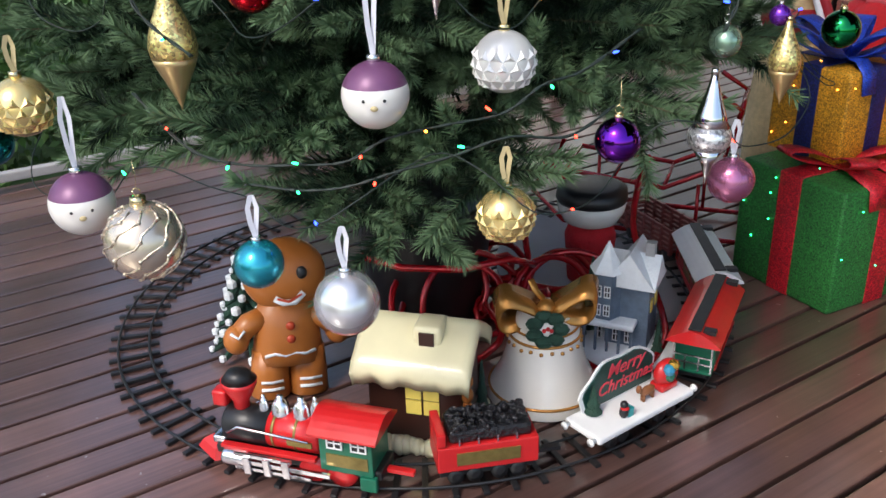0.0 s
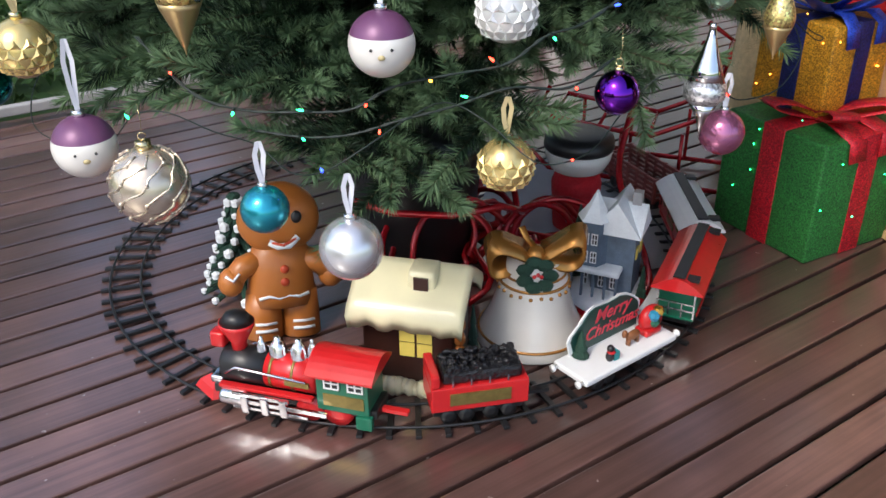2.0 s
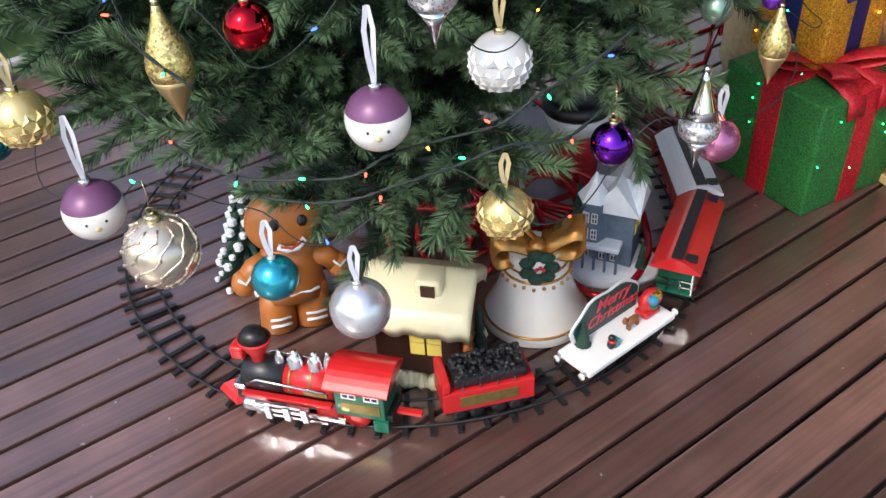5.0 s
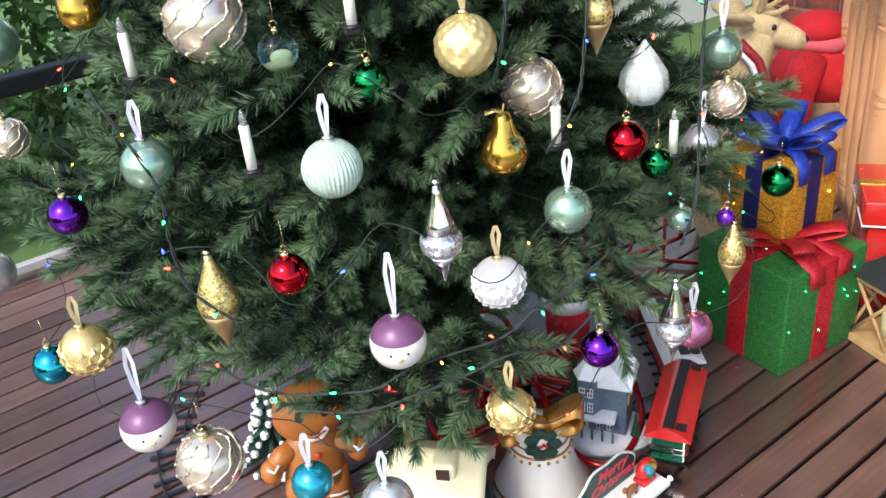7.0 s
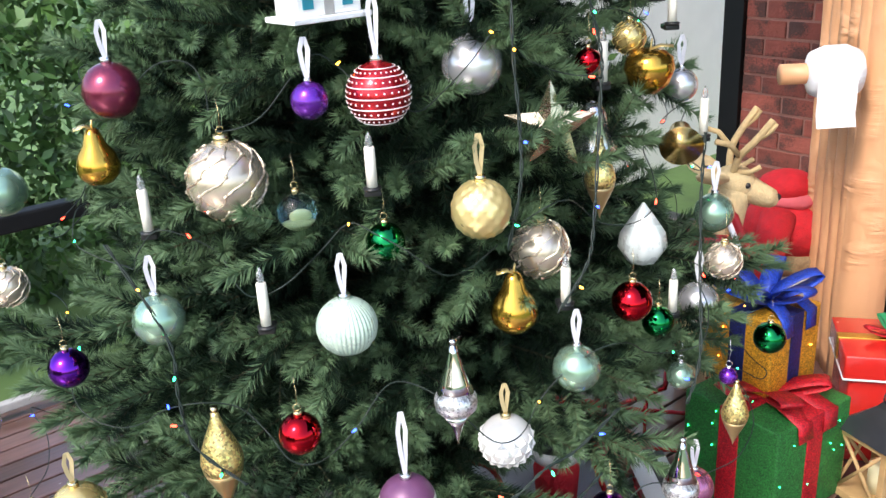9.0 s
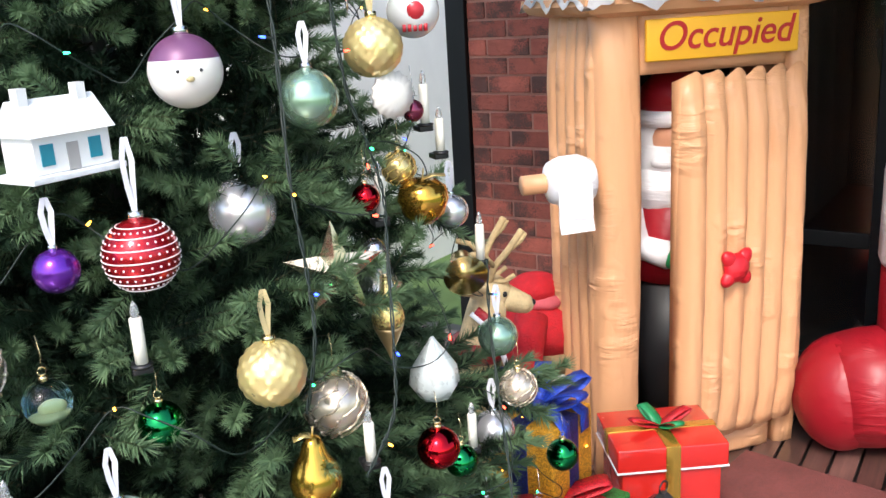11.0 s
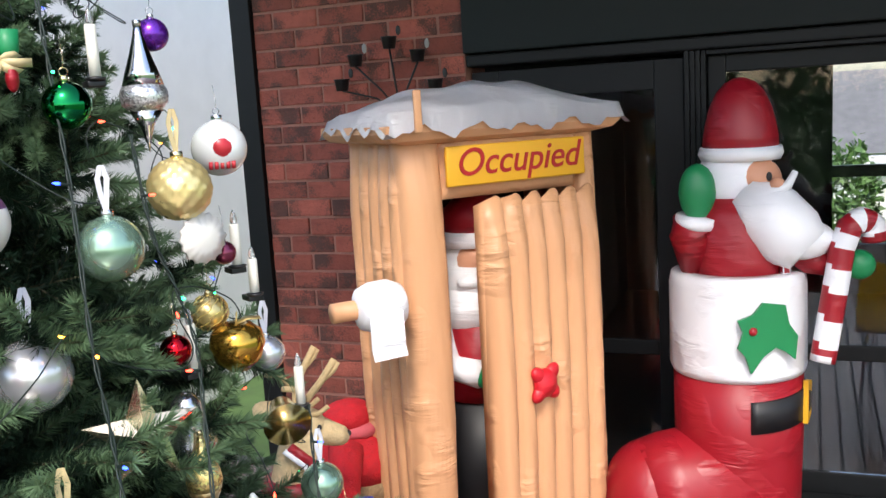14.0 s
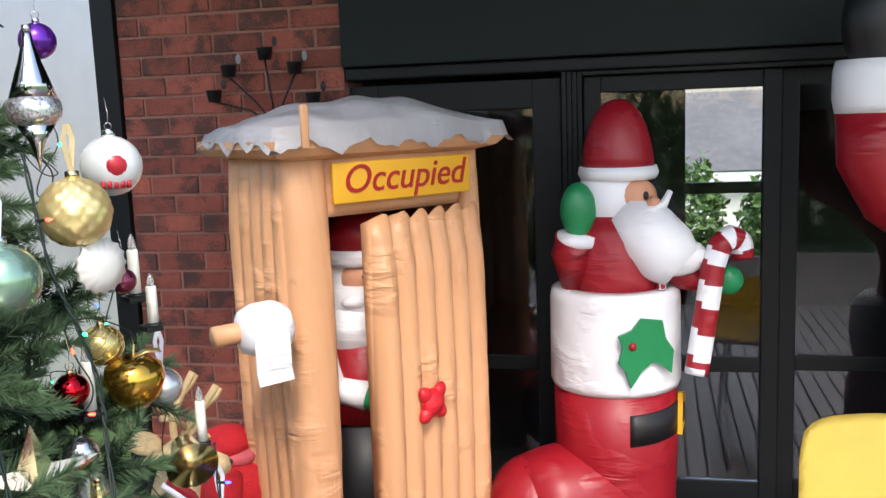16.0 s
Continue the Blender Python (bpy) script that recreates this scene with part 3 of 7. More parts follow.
def branch_mesh(seed, dense=1.0, dark_fill=False):
    """A branch 0.8 m long along x: bare stem inside, a fan of bottle-brush twigs at the outer end."""
    rng = np.random.default_rng(seed)
    twigs = [(np.array((0.34, 0, 0)), np.array((1.0, 0, 0.06)) / np.linalg.norm((1.0, 0, 0.06)), 0.46)]
    for i in range(11):
        s = 0.26 + 0.42 * (i / 10)
        side = 1 if i % 2 else -1
        up = rng.uniform(-0.12, 0.30) if i % 5 else rng.choice((0.75, -0.5))
        d = np.array((0.85, side * rng.uniform(0.45, 0.95), up)); d /= np.linalg.norm(d)
        twigs.append((np.array((s, 0, 0.02 * (s - 0.3))), d, rng.uniform(0.16, 0.22) * (1.2 - 0.35 * i / 10)))
    v, young = [], []
    for o, d, ln in twigs:
        tips = int(36 * dense)
        n = int(ln * 2000 * dense) + tips
        t = rng.random(n)
        t[:tips] = rng.uniform(0.95, 1.0, tips)
        base = o + d * (t * ln)[:, None]
        q = rng.normal(size=(n, 3)); q -= (q @ d)[:, None] * d; q /= np.linalg.norm(q, axis=1)[:, None]
        nd = q * 0.8 + d * (0.5 + 0.5 * rng.random(n) + 0.5 * (t > 0.94))[:, None]; nd /= np.linalg.norm(nd, axis=1)[:, None]
        L = rng.uniform(0.031, 0.044, n)[:, None] * (1.05 - 0.2 * t)[:, None]
        w = np.cross(nd, rng.normal(size=(n, 3))); w /= np.linalg.norm(w, axis=1)[:, None]; w *= 0.0016 / dense ** 0.6
        v.append(np.stack([base - w, base + w, base + nd * L], 1).reshape(-1, 3))
        young.append((t + 0.3 * rng.random(n) > (2.0 if dark_fill else 0.68)))
    needle_v = np.concatenate(v)
    needle_f = np.arange(len(needle_v)).reshape(-1, 3)
    k = len(needle_v)
    ev, ef = [], []
    for o, d, ln in twigs + [(np.array((0.0, 0, 0)), np.array((1.0, 0, 0.0)), 0.40)]:
        a = np.cross(d, (0, 0, 1.0)); a /= np.linalg.norm(a); b = np.cross(d, a)
        r = 0.004 if ln > 0.35 else 0.0022
        ring = [np.array([o + (a * math.cos(x) + b * math.sin(x)) * r for x in (0, 2.1, 4.2)]), np.array([o + d * ln + (a * math.cos(x) + b * math.sin(x)) * r * 0.6 for x in (0, 2.1, 4.2)])]
        j = k + len(ev)
        ev += list(ring[0]) + list(ring[1])
        ef += [(j, j + 1, j + 4, j + 3), (j + 1, j + 2, j + 5, j + 4), (j + 2, j, j + 3, j + 5)]
    me = bpy.data.meshes.new("branch")
    me.from_pydata(np.concatenate([needle_v, np.array(ev)]).tolist(), [], needle_f.tolist() + ef)
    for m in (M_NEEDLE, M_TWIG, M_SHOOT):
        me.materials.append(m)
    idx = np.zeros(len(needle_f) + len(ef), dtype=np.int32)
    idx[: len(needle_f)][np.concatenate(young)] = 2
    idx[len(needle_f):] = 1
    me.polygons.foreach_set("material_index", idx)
    return me


def hem(a):
    """Height of the crown's lower edge round the tree: deepest at the front, raised on both flanks."""
    a = (a + 180) % 360 - 180
    if -106 < a < -70:
        return 0.535
    if -70 <= a < 40:
        return 0.69
    return 0.63


tree = thing("christmas_tree", pose(AX, AY, 0), "tall dark green artificial Christmas tree hung with baubles", "Christmas tree")
part("trunk", lathe(bmesh.new(), [(0.022, 0.1), (0.022, 2.9)], 12), M_BLACK, tree)
for k in range(4):
    part("stand_leg", tube(bmesh.new(), [(0, 0, 0.16), (0.2 * math.cos(k * 1.57), 0.2 * math.sin(k * 1.57), 0.03), (0.3 * math.cos(k * 1.57), 0.3 * math.sin(k * 1.57), 0.012)], 0.012), M_BLACK, tree)
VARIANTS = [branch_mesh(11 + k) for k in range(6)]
# Rear and inner branches in dark needles only: crown shade put into colour
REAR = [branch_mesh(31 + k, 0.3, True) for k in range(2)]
rt = random.Random(3)
levels = 19
for i in range(levels):
    z = 0.64 + 2.16 * i / (levels - 1)
    reach = tree_r(z)
    n = max(8, int(round(11.5 * reach + (3 if z < 1.1 else 5))))
    for k in range(n):
        a = 360 * (k + 0.5 * (i % 2) + rt.uniform(-0.25, 0.25)) / n
        zz = z + rt.uniform(-0.05, 0.05)
        if zz < hem(a) + 0.02:
            zz = hem(a) + 0.04 + rt.uniform(0, 0.06)
        s = reach * (rt.uniform(0.72, 0.93) if z < 1.1 else rt.uniform(0.78, 1.0)) / 0.8
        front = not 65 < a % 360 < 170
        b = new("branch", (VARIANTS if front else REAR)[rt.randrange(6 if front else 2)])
        b.parent = tree
        droop = rt.uniform(-10, 5) if i > 2 else rt.uniform(-6, 2)
        b.matrix_basis = pose(0, 0, zz + 0.02, 0, droop, a) @ pose(0, 0, 0, rt.uniform(-30, 30)) @ Matrix.Diagonal((s, s * 0.6 + 0.4, s * 0.6 + 0.4, 1))

for i in range(62):
    a = 360 * i / 62 + rt.uniform(-3, 3)
    z = hem(a) + rt.uniform(0.0, 0.05)
    b = new("branch", VARIANTS[i % 6])
    b.parent = tree
    s = tree_r(z) * (rt.uniform(0.8, 0.93) if i % 2 else rt.uniform(0.5, 0.66)) / 0.8
    b.matrix_basis = pose(0, 0, z + 0.05, 0, rt.uniform(0, 6), a) @ pose(0, 0, 0, rt.uniform(-20, 20)) @ Matrix.Diagonal((s, s * 0.4 + 0.6, s * 0.4 + 0.6, 1))

for a, z, s in ((-20, 0.90, 1.14), (-24, 0.96, 1.08), (-33, 0.86, 1.06), (-160, 0.86, 1.18), (-152, 0.80, 1.10), (-140, 0.80, 1.10)):
    b = new("branch", VARIANTS[int(-a) % 6])
    b.parent = tree
    b.matrix_basis = pose(0, 0, z, 0, -2, a) @ Matrix.Diagonal((s, 0.9, 0.9, 1))

# Inner fill whose dark colour stands for the shade deep in the crown
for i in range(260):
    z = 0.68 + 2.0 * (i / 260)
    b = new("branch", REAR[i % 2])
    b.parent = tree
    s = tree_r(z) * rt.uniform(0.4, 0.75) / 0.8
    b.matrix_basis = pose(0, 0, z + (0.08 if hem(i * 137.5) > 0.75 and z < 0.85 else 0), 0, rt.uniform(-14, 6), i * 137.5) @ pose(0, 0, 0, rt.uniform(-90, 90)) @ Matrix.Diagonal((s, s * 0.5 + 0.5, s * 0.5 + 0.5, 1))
part("stand_pot", lathe(bmesh.new(), [(0.13, 0.004), (0.15, 0.02), (0.17, 0.30), (0.175, 0.32), (0.16, 0.325), (0.15, 0.29)], 30), M_BLACK, tree, "black tree stand pot")

TONE = {
    "gold": (0.78, 0.59, 0.23), "teal": (0.02, 0.32, 0.42), "silver": (0.70, 0.70, 0.72), "white": (0.80, 0.79, 0.76),
    "purple": (0.14, 0.02, 0.36), "pink": (0.48, 0.16, 0.30), "green": (0.01, 0.20, 0.06), "red": (0.48, 0.01, 0.02),
    "sage": (0.30, 0.46, 0.34), "mint": (0.50, 0.64, 0.54), "champagne": (0.66, 0.56, 0.44), "burgundy": (0.22, 0.03, 0.07), "clear": (0.8, 0.8, 0.82), "frost": (0.72, 0.78, 0.76),
}
M_CAP = mat("bauble_cap", (0.75, 0.62, 0.35), 0.25, 1.0, 0.1, 60)
M_CAPS = mat("silver_cap", (0.75, 0.75, 0.75), 0.25, 1.0, 0.1, 60)
_cache = {}


def tone(kind, c):
    if (kind, c) not in _cache:
        col = TONE[c]
        if kind == "shiny":
            m = mat("mirror_" + c, col, 0.06, 1.0, 0.05, 30)
        elif kind == "satin":
            m = mat("satin_" + c, col, 0.24, 0.2 if c == "white" else 0.72, 0.08, 40, coat=0.4)
        elif kind == "glitter":
            m = glitter("glitter_" + c, col, 0.3, 0.85, 260, 1.0)
        elif kind == "glass":
            m = glass_mat("glass_" + c, col, 0.02)
        else:
            m = mat("foil_" + c, col, 0.28, 0.2 if c in ("white", "mint", "frost") else 0.7, 0.12, 50, coat=0.4)
        _cache[kind, c] = m
    return _cache[kind, c]


def face_angle(p):
    return math.degrees(math.atan2(p[1] + 0.1, p[0])) - 90


def cap_and_loop(t, r, top, gold=True, ribbon=None, drop=0.07):
    m = M_CAP if gold else M_CAPS
    part("cap", lathe(bmesh.new(), [(r * 0.2, top - r * 0.05), (r * 0.2, top + r * 0.17), (r * 0.16, top + r * 0.19)], 14), m, t, "metal cap")
    if ribbon:
        bm = bmesh.new()
        z = top + r * 0.15
        strip(bm, [(0, 0, z), (-0.005, 0, z + drop * 0.4), (-0.007, 0.002, z + drop * 0.8), (-0.001, 0.006, z + drop * 1.15)], 0.0075, (1, 0.3, 0), 0.001)
        strip(bm, [(0, 0.003, z), (0.003, 0.004, z + drop * 0.4), (0.006, 0.005, z + drop * 0.8), (0.001, 0.006, z + drop * 1.15)], 0.0075, (1, -0.4, 0), 0.001)
        part("hanging_ribbon", bm, ribbon, t, "looped satin ribbon", smooth=False)
    else:
        z = top + r * 0.2
        part("ring", tube(bmesh.new(), [(0.006 * math.cos(a), 0, z + 0.006 + 0.006 * math.sin(a)) for a in [i * math.pi / 5 for i in range(10)]], 0.0008, 5, closed=True), m, t)
        part("thread", tube(bmesh.new(), [(0, 0, z + 0.01), (0.002, 0.004, z + 0.03), (0, 0.012, z + 0.055)], 0.0005, 4), m, t)


def sphere(r, seg=36):
    return ball(bmesh.new(), (0, 0, 0), r, seg)


def hang(name, p, label, turn=0.0):
    return thing(name, pose(*p, 0, 0, face_angle(p) + turn), label, "ornament", "ornaments on the tree")


def shiny(c, p, r):
    t = hang("bauble", p, "small mirror-bright %s glass bauble hung on the tree" % c)
    part("ball", sphere(r), tone("shiny", c), t)
    cap_and_loop(t, r, r)


def satin(c, p, r):
    t = hang("bauble", p, "satin %s bauble hung by a ribbon on the tree" % c)
    part("ball", sphere(r), tone("satin", c), t)
    cap_and_loop(t, r, r, False, M_RIBBON if r > 0.03 else None, 0.055)


def glitterball(c, p, r):
    t = hang("bauble", p, "%s bauble with bands of glitter beads" % c)
    part("ball", sphere(r), tone("satin", c), t)
    bm = bmesh.new()
    for j in range(9):
        pts = []
        for i in range(15):
            a = -1.15 + 2.3 * i / 14
            lon = j * 2 * math.pi / 9 + a * 1.3 + 0.12 * math.sin(i * 1.7)
            pts.append((r * 1.01 * math.cos(a) * math.cos(lon), r * 1.01 * math.cos(a) * math.sin(lon), r * 1.01 * math.sin(a)))
        tube(bm, pts, r * 0.03, 5)
        for q in pts[::3]:
            ball(bm, q, r * 0.06, 6)
    part("bead_band", bm, tone("glitter", c), t, "raised glitter beads")
    cap_and_loop(t, r, r)


def faceted(c, p, r):
    t = hang("bauble", p, "%s bauble with a band of raised triangle facets" % c)
    part("ball", sphere(r), tone("satin", c), t)
    bm = bmesh.new()
    n = 14
    for row in range(-1, 3):
        lat0, lat1 = radians(-28 + row * 19), radians(-28 + row * 19 + 19)
        for k in range(n):
            a0 = 2 * math.pi * (k + 0.5 * (row % 2)) / n
            w = math.pi / n
            q = lambda la, lo, s: bm.verts.new((r * s * math.cos(la) * math.cos(lo), r * s * math.cos(la) * math.sin(lo), r * s * math.sin(la)))
            v = [q(lat0, a0 - w, 1.0), q(lat0, a0 + w, 1.0), q(lat1, a0, 1.0)]
            apex = q((2 * lat0 + lat1) / 3, a0, 1.09)
            for i in range(3):
                bm.faces.new((v[i], v[(i + 1) % 3], apex))
    part("facet_band", bm, tone("foil", c), t, "raised triangular facets", smooth=False)
    cap_and_loop(t, r, r, True, M_GOLDRIB, 0.05)


M_PALEGOLD = mat("pale_gold_foil", (0.80, 0.64, 0.28), 0.3, 0.6, 0.08, 50, coat=0.4)


def textured(c, p, r):
    t = hang("bauble", p, "%s bauble with a quilted scale pattern" % c)
    bm = bmesh.new()
    seg, rings = 72, 36
    rows = []
    for i in range(rings + 1):
        la = -math.pi / 2 + math.pi * i / rings
        rows.append([])
        for k in range(seg):
            lo = 2 * math.pi * k / seg
            s = 1 + 0.05 * abs(math.sin(lo * 6 + la * 6)) * abs(math.sin(lo * 6 - la * 6)) * min(1, 2.2 * math.cos(la)) - 0.01
            rr = max(0.01, math.cos(la))
            rows[-1].append(bm.verts.new((r * s * rr * math.cos(lo), r * s * rr * math.sin(lo), r * s * math.sin(la))))
    for a, b in zip(rows, rows[1:]):
        for k in range(seg):
            bm.faces.new((a[k], a[(k + 1) % seg], b[(k + 1) % seg], b[k]))
    part("ball", bm, M_PALEGOLD, t)
    cap_and_loop(t, r, r, True, M_GOLDRIB, 0.06)


def ribbed(c, p, r):
    t = hang("bauble", p, "pale %s bauble with fine upright ribs" % c)
    bm = bmesh.new()
    prof = [(max(0.002, r * math.sin(math.pi * i / 18)), -r * math.cos(math.pi * i / 18)) for i in range(19)]
    lathe(bm, prof, 160, wob=lambda a, i: 1 + 0.022 * math.cos(40 * a))
    part("ball", bm, tone("foil", c), t)
    cap_and_loop(t, r, r, False, M_RIBBON, 0.06)


def dotted(c, p, r):
    t = hang("bauble", p, "red bauble ringed with white glitter lines and dots")
    part("ball", sphere(r), tone("satin", c), t)
    for i in range(-3, 4):
        la = i * 0.33
        q = r * 1.005 * math.cos(la)
        bm = tube(bmesh.new(), [(q * math.cos(a), q * math.sin(a), r * math.sin(la)) for a in [k * math.pi / 18 for k in range(36)]], r * 0.02, 5, closed=True)
        part("white_line", bm, M_WHITE, t, "white glitter ring")
    bm = bmesh.new()
    for i in range(-3, 3):
        la = (i + 0.5) * 0.33
        for k in range(26):
            a = k * 2 * math.pi / 26
            ball(bm, (r * math.cos(la) * math.cos(a), r * math.cos(la) * math.sin(a), r * math.sin(la)), r * 0.035, 6)
    part("white_dots", bm, M_WHITE, t, "white glitter dots")
    cap_and_loop(t, r, r, False, M_RIBBON, 0.09)


M_PLUM = mat("plum_satin", (0.16, 0.06, 0.14), 0.4, 0.2, 0.15, 30)
M_PEARL = mat("pearl_white", (0.80, 0.77, 0.72), 0.3, 0.1, 0.05, 30, coat=0.3)


def capped(p, r):
    t = hang("bauble", p, "pearl bauble with a plum cap and a plain painted face")
    bm = bmesh.new()
    prof = [(max(0.002, r * math.sin(math.pi * i / 28)), -r * math.cos(math.pi * i / 28)) for i in range(29)]
    lathe(bm, prof, 40)
    for f in bm.faces:
        f.material_index = 1 if f.calc_center_median().z > r * 0.30 else 0
    part("ball", bm, [M_PEARL, M_PLUM], t)
    for x in (-0.3, 0.3):
        part("dot", ball(bmesh.new(), (x * r, -r * 0.95, r * 0.05), r * 0.05, 8), M_BLACK, t)
    part("nub", ball(bmesh.new(), (0, -r * 0.97, -r * 0.16), (r * 0.12, r * 0.08, r * 0.09), 10), M_GOLDRIB, t)
    cap_and_loop(t, r, r, False, M_RIBBON, 0.10)


def finial(c, p, h):
    lab = "long gold glitter finial drop" if c == "gold" else "long clear and silver glitter finial drop"
    t = hang("finial_ornament", p, lab)
    w = h * 0.37
    if c == "gold":
        part("top", lathe(bmesh.new(), [(w * 0.93, -h * 0.18), (w, -h * 0.02), (w * 0.93, h * 0.15), (w * 0.68, h * 0.4), (w * 0.42, h * 0.62), (w * 0.24, h * 0.8), (w * 0.15, h * 0.95)], 32), tone("glitter", "gold"), t, "gold glitter")
        part("bottom", lathe(bmesh.new(), [(0.001, -h), (w * 0.06, -h * 0.93), (w * 0.3, -h * 0.72), (w * 0.62, -h * 0.46), (w * 0.84, -h * 0.28), (w * 0.93, -h * 0.18)], 32), M_BRONZESATIN, t, "satin gold")
    else:
        part("top", lathe(bmesh.new(), [(w * 0.86, h * 0.02), (w * 0.66, h * 0.26), (w * 0.42, h * 0.52), (w * 0.22, h * 0.78), (w * 0.14, h * 0.95)], 32), tone("shiny", "silver"), t, "clear silvered glass")
        part("middle", lathe(bmesh.new(), [(w * 0.7, -h * 0.36), (w * 0.95, -h * 0.26), (w, -h * 0.14), (w * 0.97, -h * 0.05), (w * 0.86, h * 0.02)], 32), tone("glitter", "silver"), t, "silver glitter band")
        part("bottom", lathe(bmesh.new(), [(0.001, -h), (w * 0.08, -h * 0.86), (w * 0.3, -h * 0.6), (w * 0.7, -h * 0.36)], 32), tone("shiny", "silver"), t, "clear silvered glass")
    part("cap", lathe(bmesh.new(), [(w * 0.17, h * 0.93), (w * 0.17, h * 1.02)], 12), M_CAP if c == "gold" else M_CAPS, t)


def teardrop(c, p, r):
    t = hang("teardrop_ornament", p, "frosted pale teardrop ornament with ridges")
    prof = [(0.002, -r), (r * 0.45, -r * 0.85), (r * 0.72, -r * 0.4), (r * 0.66, 0.05 * r), (r * 0.35, r * 0.55), (r * 0.1, r * 0.9), (0.003, r)]
    part("body", lathe(bmesh.new(), prof, 32, wob=lambda a, i: 1 + 0.05 * math.cos(a * 8)), tone("foil", c), t)


def pear(c, p, r):
    t = hang("pear_ornament", p, "glossy gold pear ornament with a leaf")
    prof = [(0.004, -r), (r * 0.4, -r * 0.96), (r * 0.64, -r * 0.7), (r * 0.7, -r * 0.4), (r * 0.58, 0), (r * 0.36, r * 0.32), (r * 0.28, r * 0.6), (r * 0.2, r * 0.8), (0.004, r * 0.86)]
    part("fruit", lathe(bmesh.new(), prof, 32), M_LUSTRE, t)
    part("leaf", strip(bmesh.new(), [(0, 0, r * 0.85), (-0.012, -0.004, r * 0.95), (-0.03, -0.004, r * 0.86)], 0.014, (0, 1, 0.2), 0.001), tone("foil", "gold"), t)
    part("stem", tube(bmesh.new(), [(0, 0, r * 0.8), (0.003, 0, r * 1.1)], 0.002, 6), tone("foil", "gold"), t)


def apple(c, p, r):
    t = hang("apple_ornament", p, "glossy gold apple ornament with a leaf")
    prof = [(0.004, -r * 0.85), (r * 0.35, -r * 0.92), (r * 0.8, -r * 0.55), (r, 0.05 * r), (r * 0.9, r * 0.5), (r * 0.5, r * 0.8), (r * 0.2, r * 0.72), (0.004, r * 0.6)]
    part("fruit", lathe(bmesh.new(), prof, 32), M_LUSTRE, t)
    part("stem", tube(bmesh.new(), [(0, 0, r * 0.6), (0.004, 0, r * 1.2)], 0.0018, 6), tone("foil", "gold"), t)
    part("leaf", strip(bmesh.new(), [(0, 0, r * 0.8), (0.02, -0.004, r * 0.95), (0.045, -0.004, r * 0.9)], 0.016, (0, 1, 0.2), 0.001), tone("foil", "gold"), t)


def globe(p, r):
    t = hang("globe_ornament", p, "clear glass globe holding a small pale figure on snow")
    part("ball", sphere(r), glass_mat("pale_blue_glass", (0.45, 0.80, 0.86)), t)
    part("snow_scene", ball(ball(bmesh.new(), (0, 0, -r * 0.55), (r * 0.7, r * 0.7, r * 0.28), 16), (0.1 * r, -0.1 * r, -r * 0.15), (r * 0.42, r * 0.12, r * 0.26), 14), M_GOLDRIB, t)
    cap_and_loop(t, r, r, True)


def candle(p, h):
    t = thing("clip_candle", pose(*p), "ivory battery candle with a clear flame bulb on a clip", "candle", "candles on the tree")
    r = 0.0088
    part("stick", lathe(bmesh.new(), [(r, -h), (r * 1.02, -h * 0.2), (r, h * 0.45), (r * 0.85, h * 0.5)], 16), M_IVORY, t)
    part("flame_bulb", lathe(bmesh.new(), [(r * 0.5, h * 0.48), (r * 0.75, h * 0.62), (r * 0.5, h * 0.85), (0.0008, h)], 14), M_CLEAR, t, "clear flame bulb")
    bm = box(bmesh.new(), -0.014, -0.006, -h - 0.012, 0.014, 0.03, -h - 0.002, bevel=0.002)
    lathe(bm, [(0.014, -h - 0.002), (0.016, -h + 0.002), (0.009, -h + 0.004)], 14)
    part("clip", bm, M_BLACK, t, "dark green spring clip")


M_BRONZESATIN = mat("satin_bronze", (0.50, 0.36, 0.17), 0.3, 0.7, 0.1, 30)
M_LUSTRE = mat("gold_lustre", (0.62, 0.36, 0.06), 0.16, 0.95, 0.15, 20)
M_IVORY = mat("ivory_wax", (0.80, 0.78, 0.68), 0.4, 0, 0.05, 30)
M_CLEAR = mat("clear_acrylic", (0.75, 0.78, 0.8), 0.05, 0.0, 0.05, 30, trans=0.8)


def bell(c, p, r):
    tilt = -75 if c == "gold" else 15
    t = thing("bell_ornament", pose(*p, tilt, 0, face_angle(p)), "%s metal bell ornament on the tree" % c, "ornament", "ornaments on the tree")
    prof = [(r, -r), (r * 0.85, -r * 0.8), (r * 0.6, -r * 0.1), (r * 0.5, r * 0.5), (r * 0.3, r * 0.8), (0.003, r * 0.9), (0.003, r * 0.82), (r * 0.26, r * 0.7), (r * 0.43, r * 0.4), (r * 0.54, -r * 0.15), (r * 0.8, -r * 0.82), (r * 0.96, -r)]
    bm = bmesh.new()
    lathe(bm, prof, 32)
    part("shell", bm, mat("bell_" + c, TONE[c], 0.18, 0.95, 0.1, 40), t)
    part("clapper", ball(bmesh.new(), (0, 0, -r * 0.6), r * 0.2, 12), mat("bell_" + c, TONE[c], 0.2, 0.95), t)


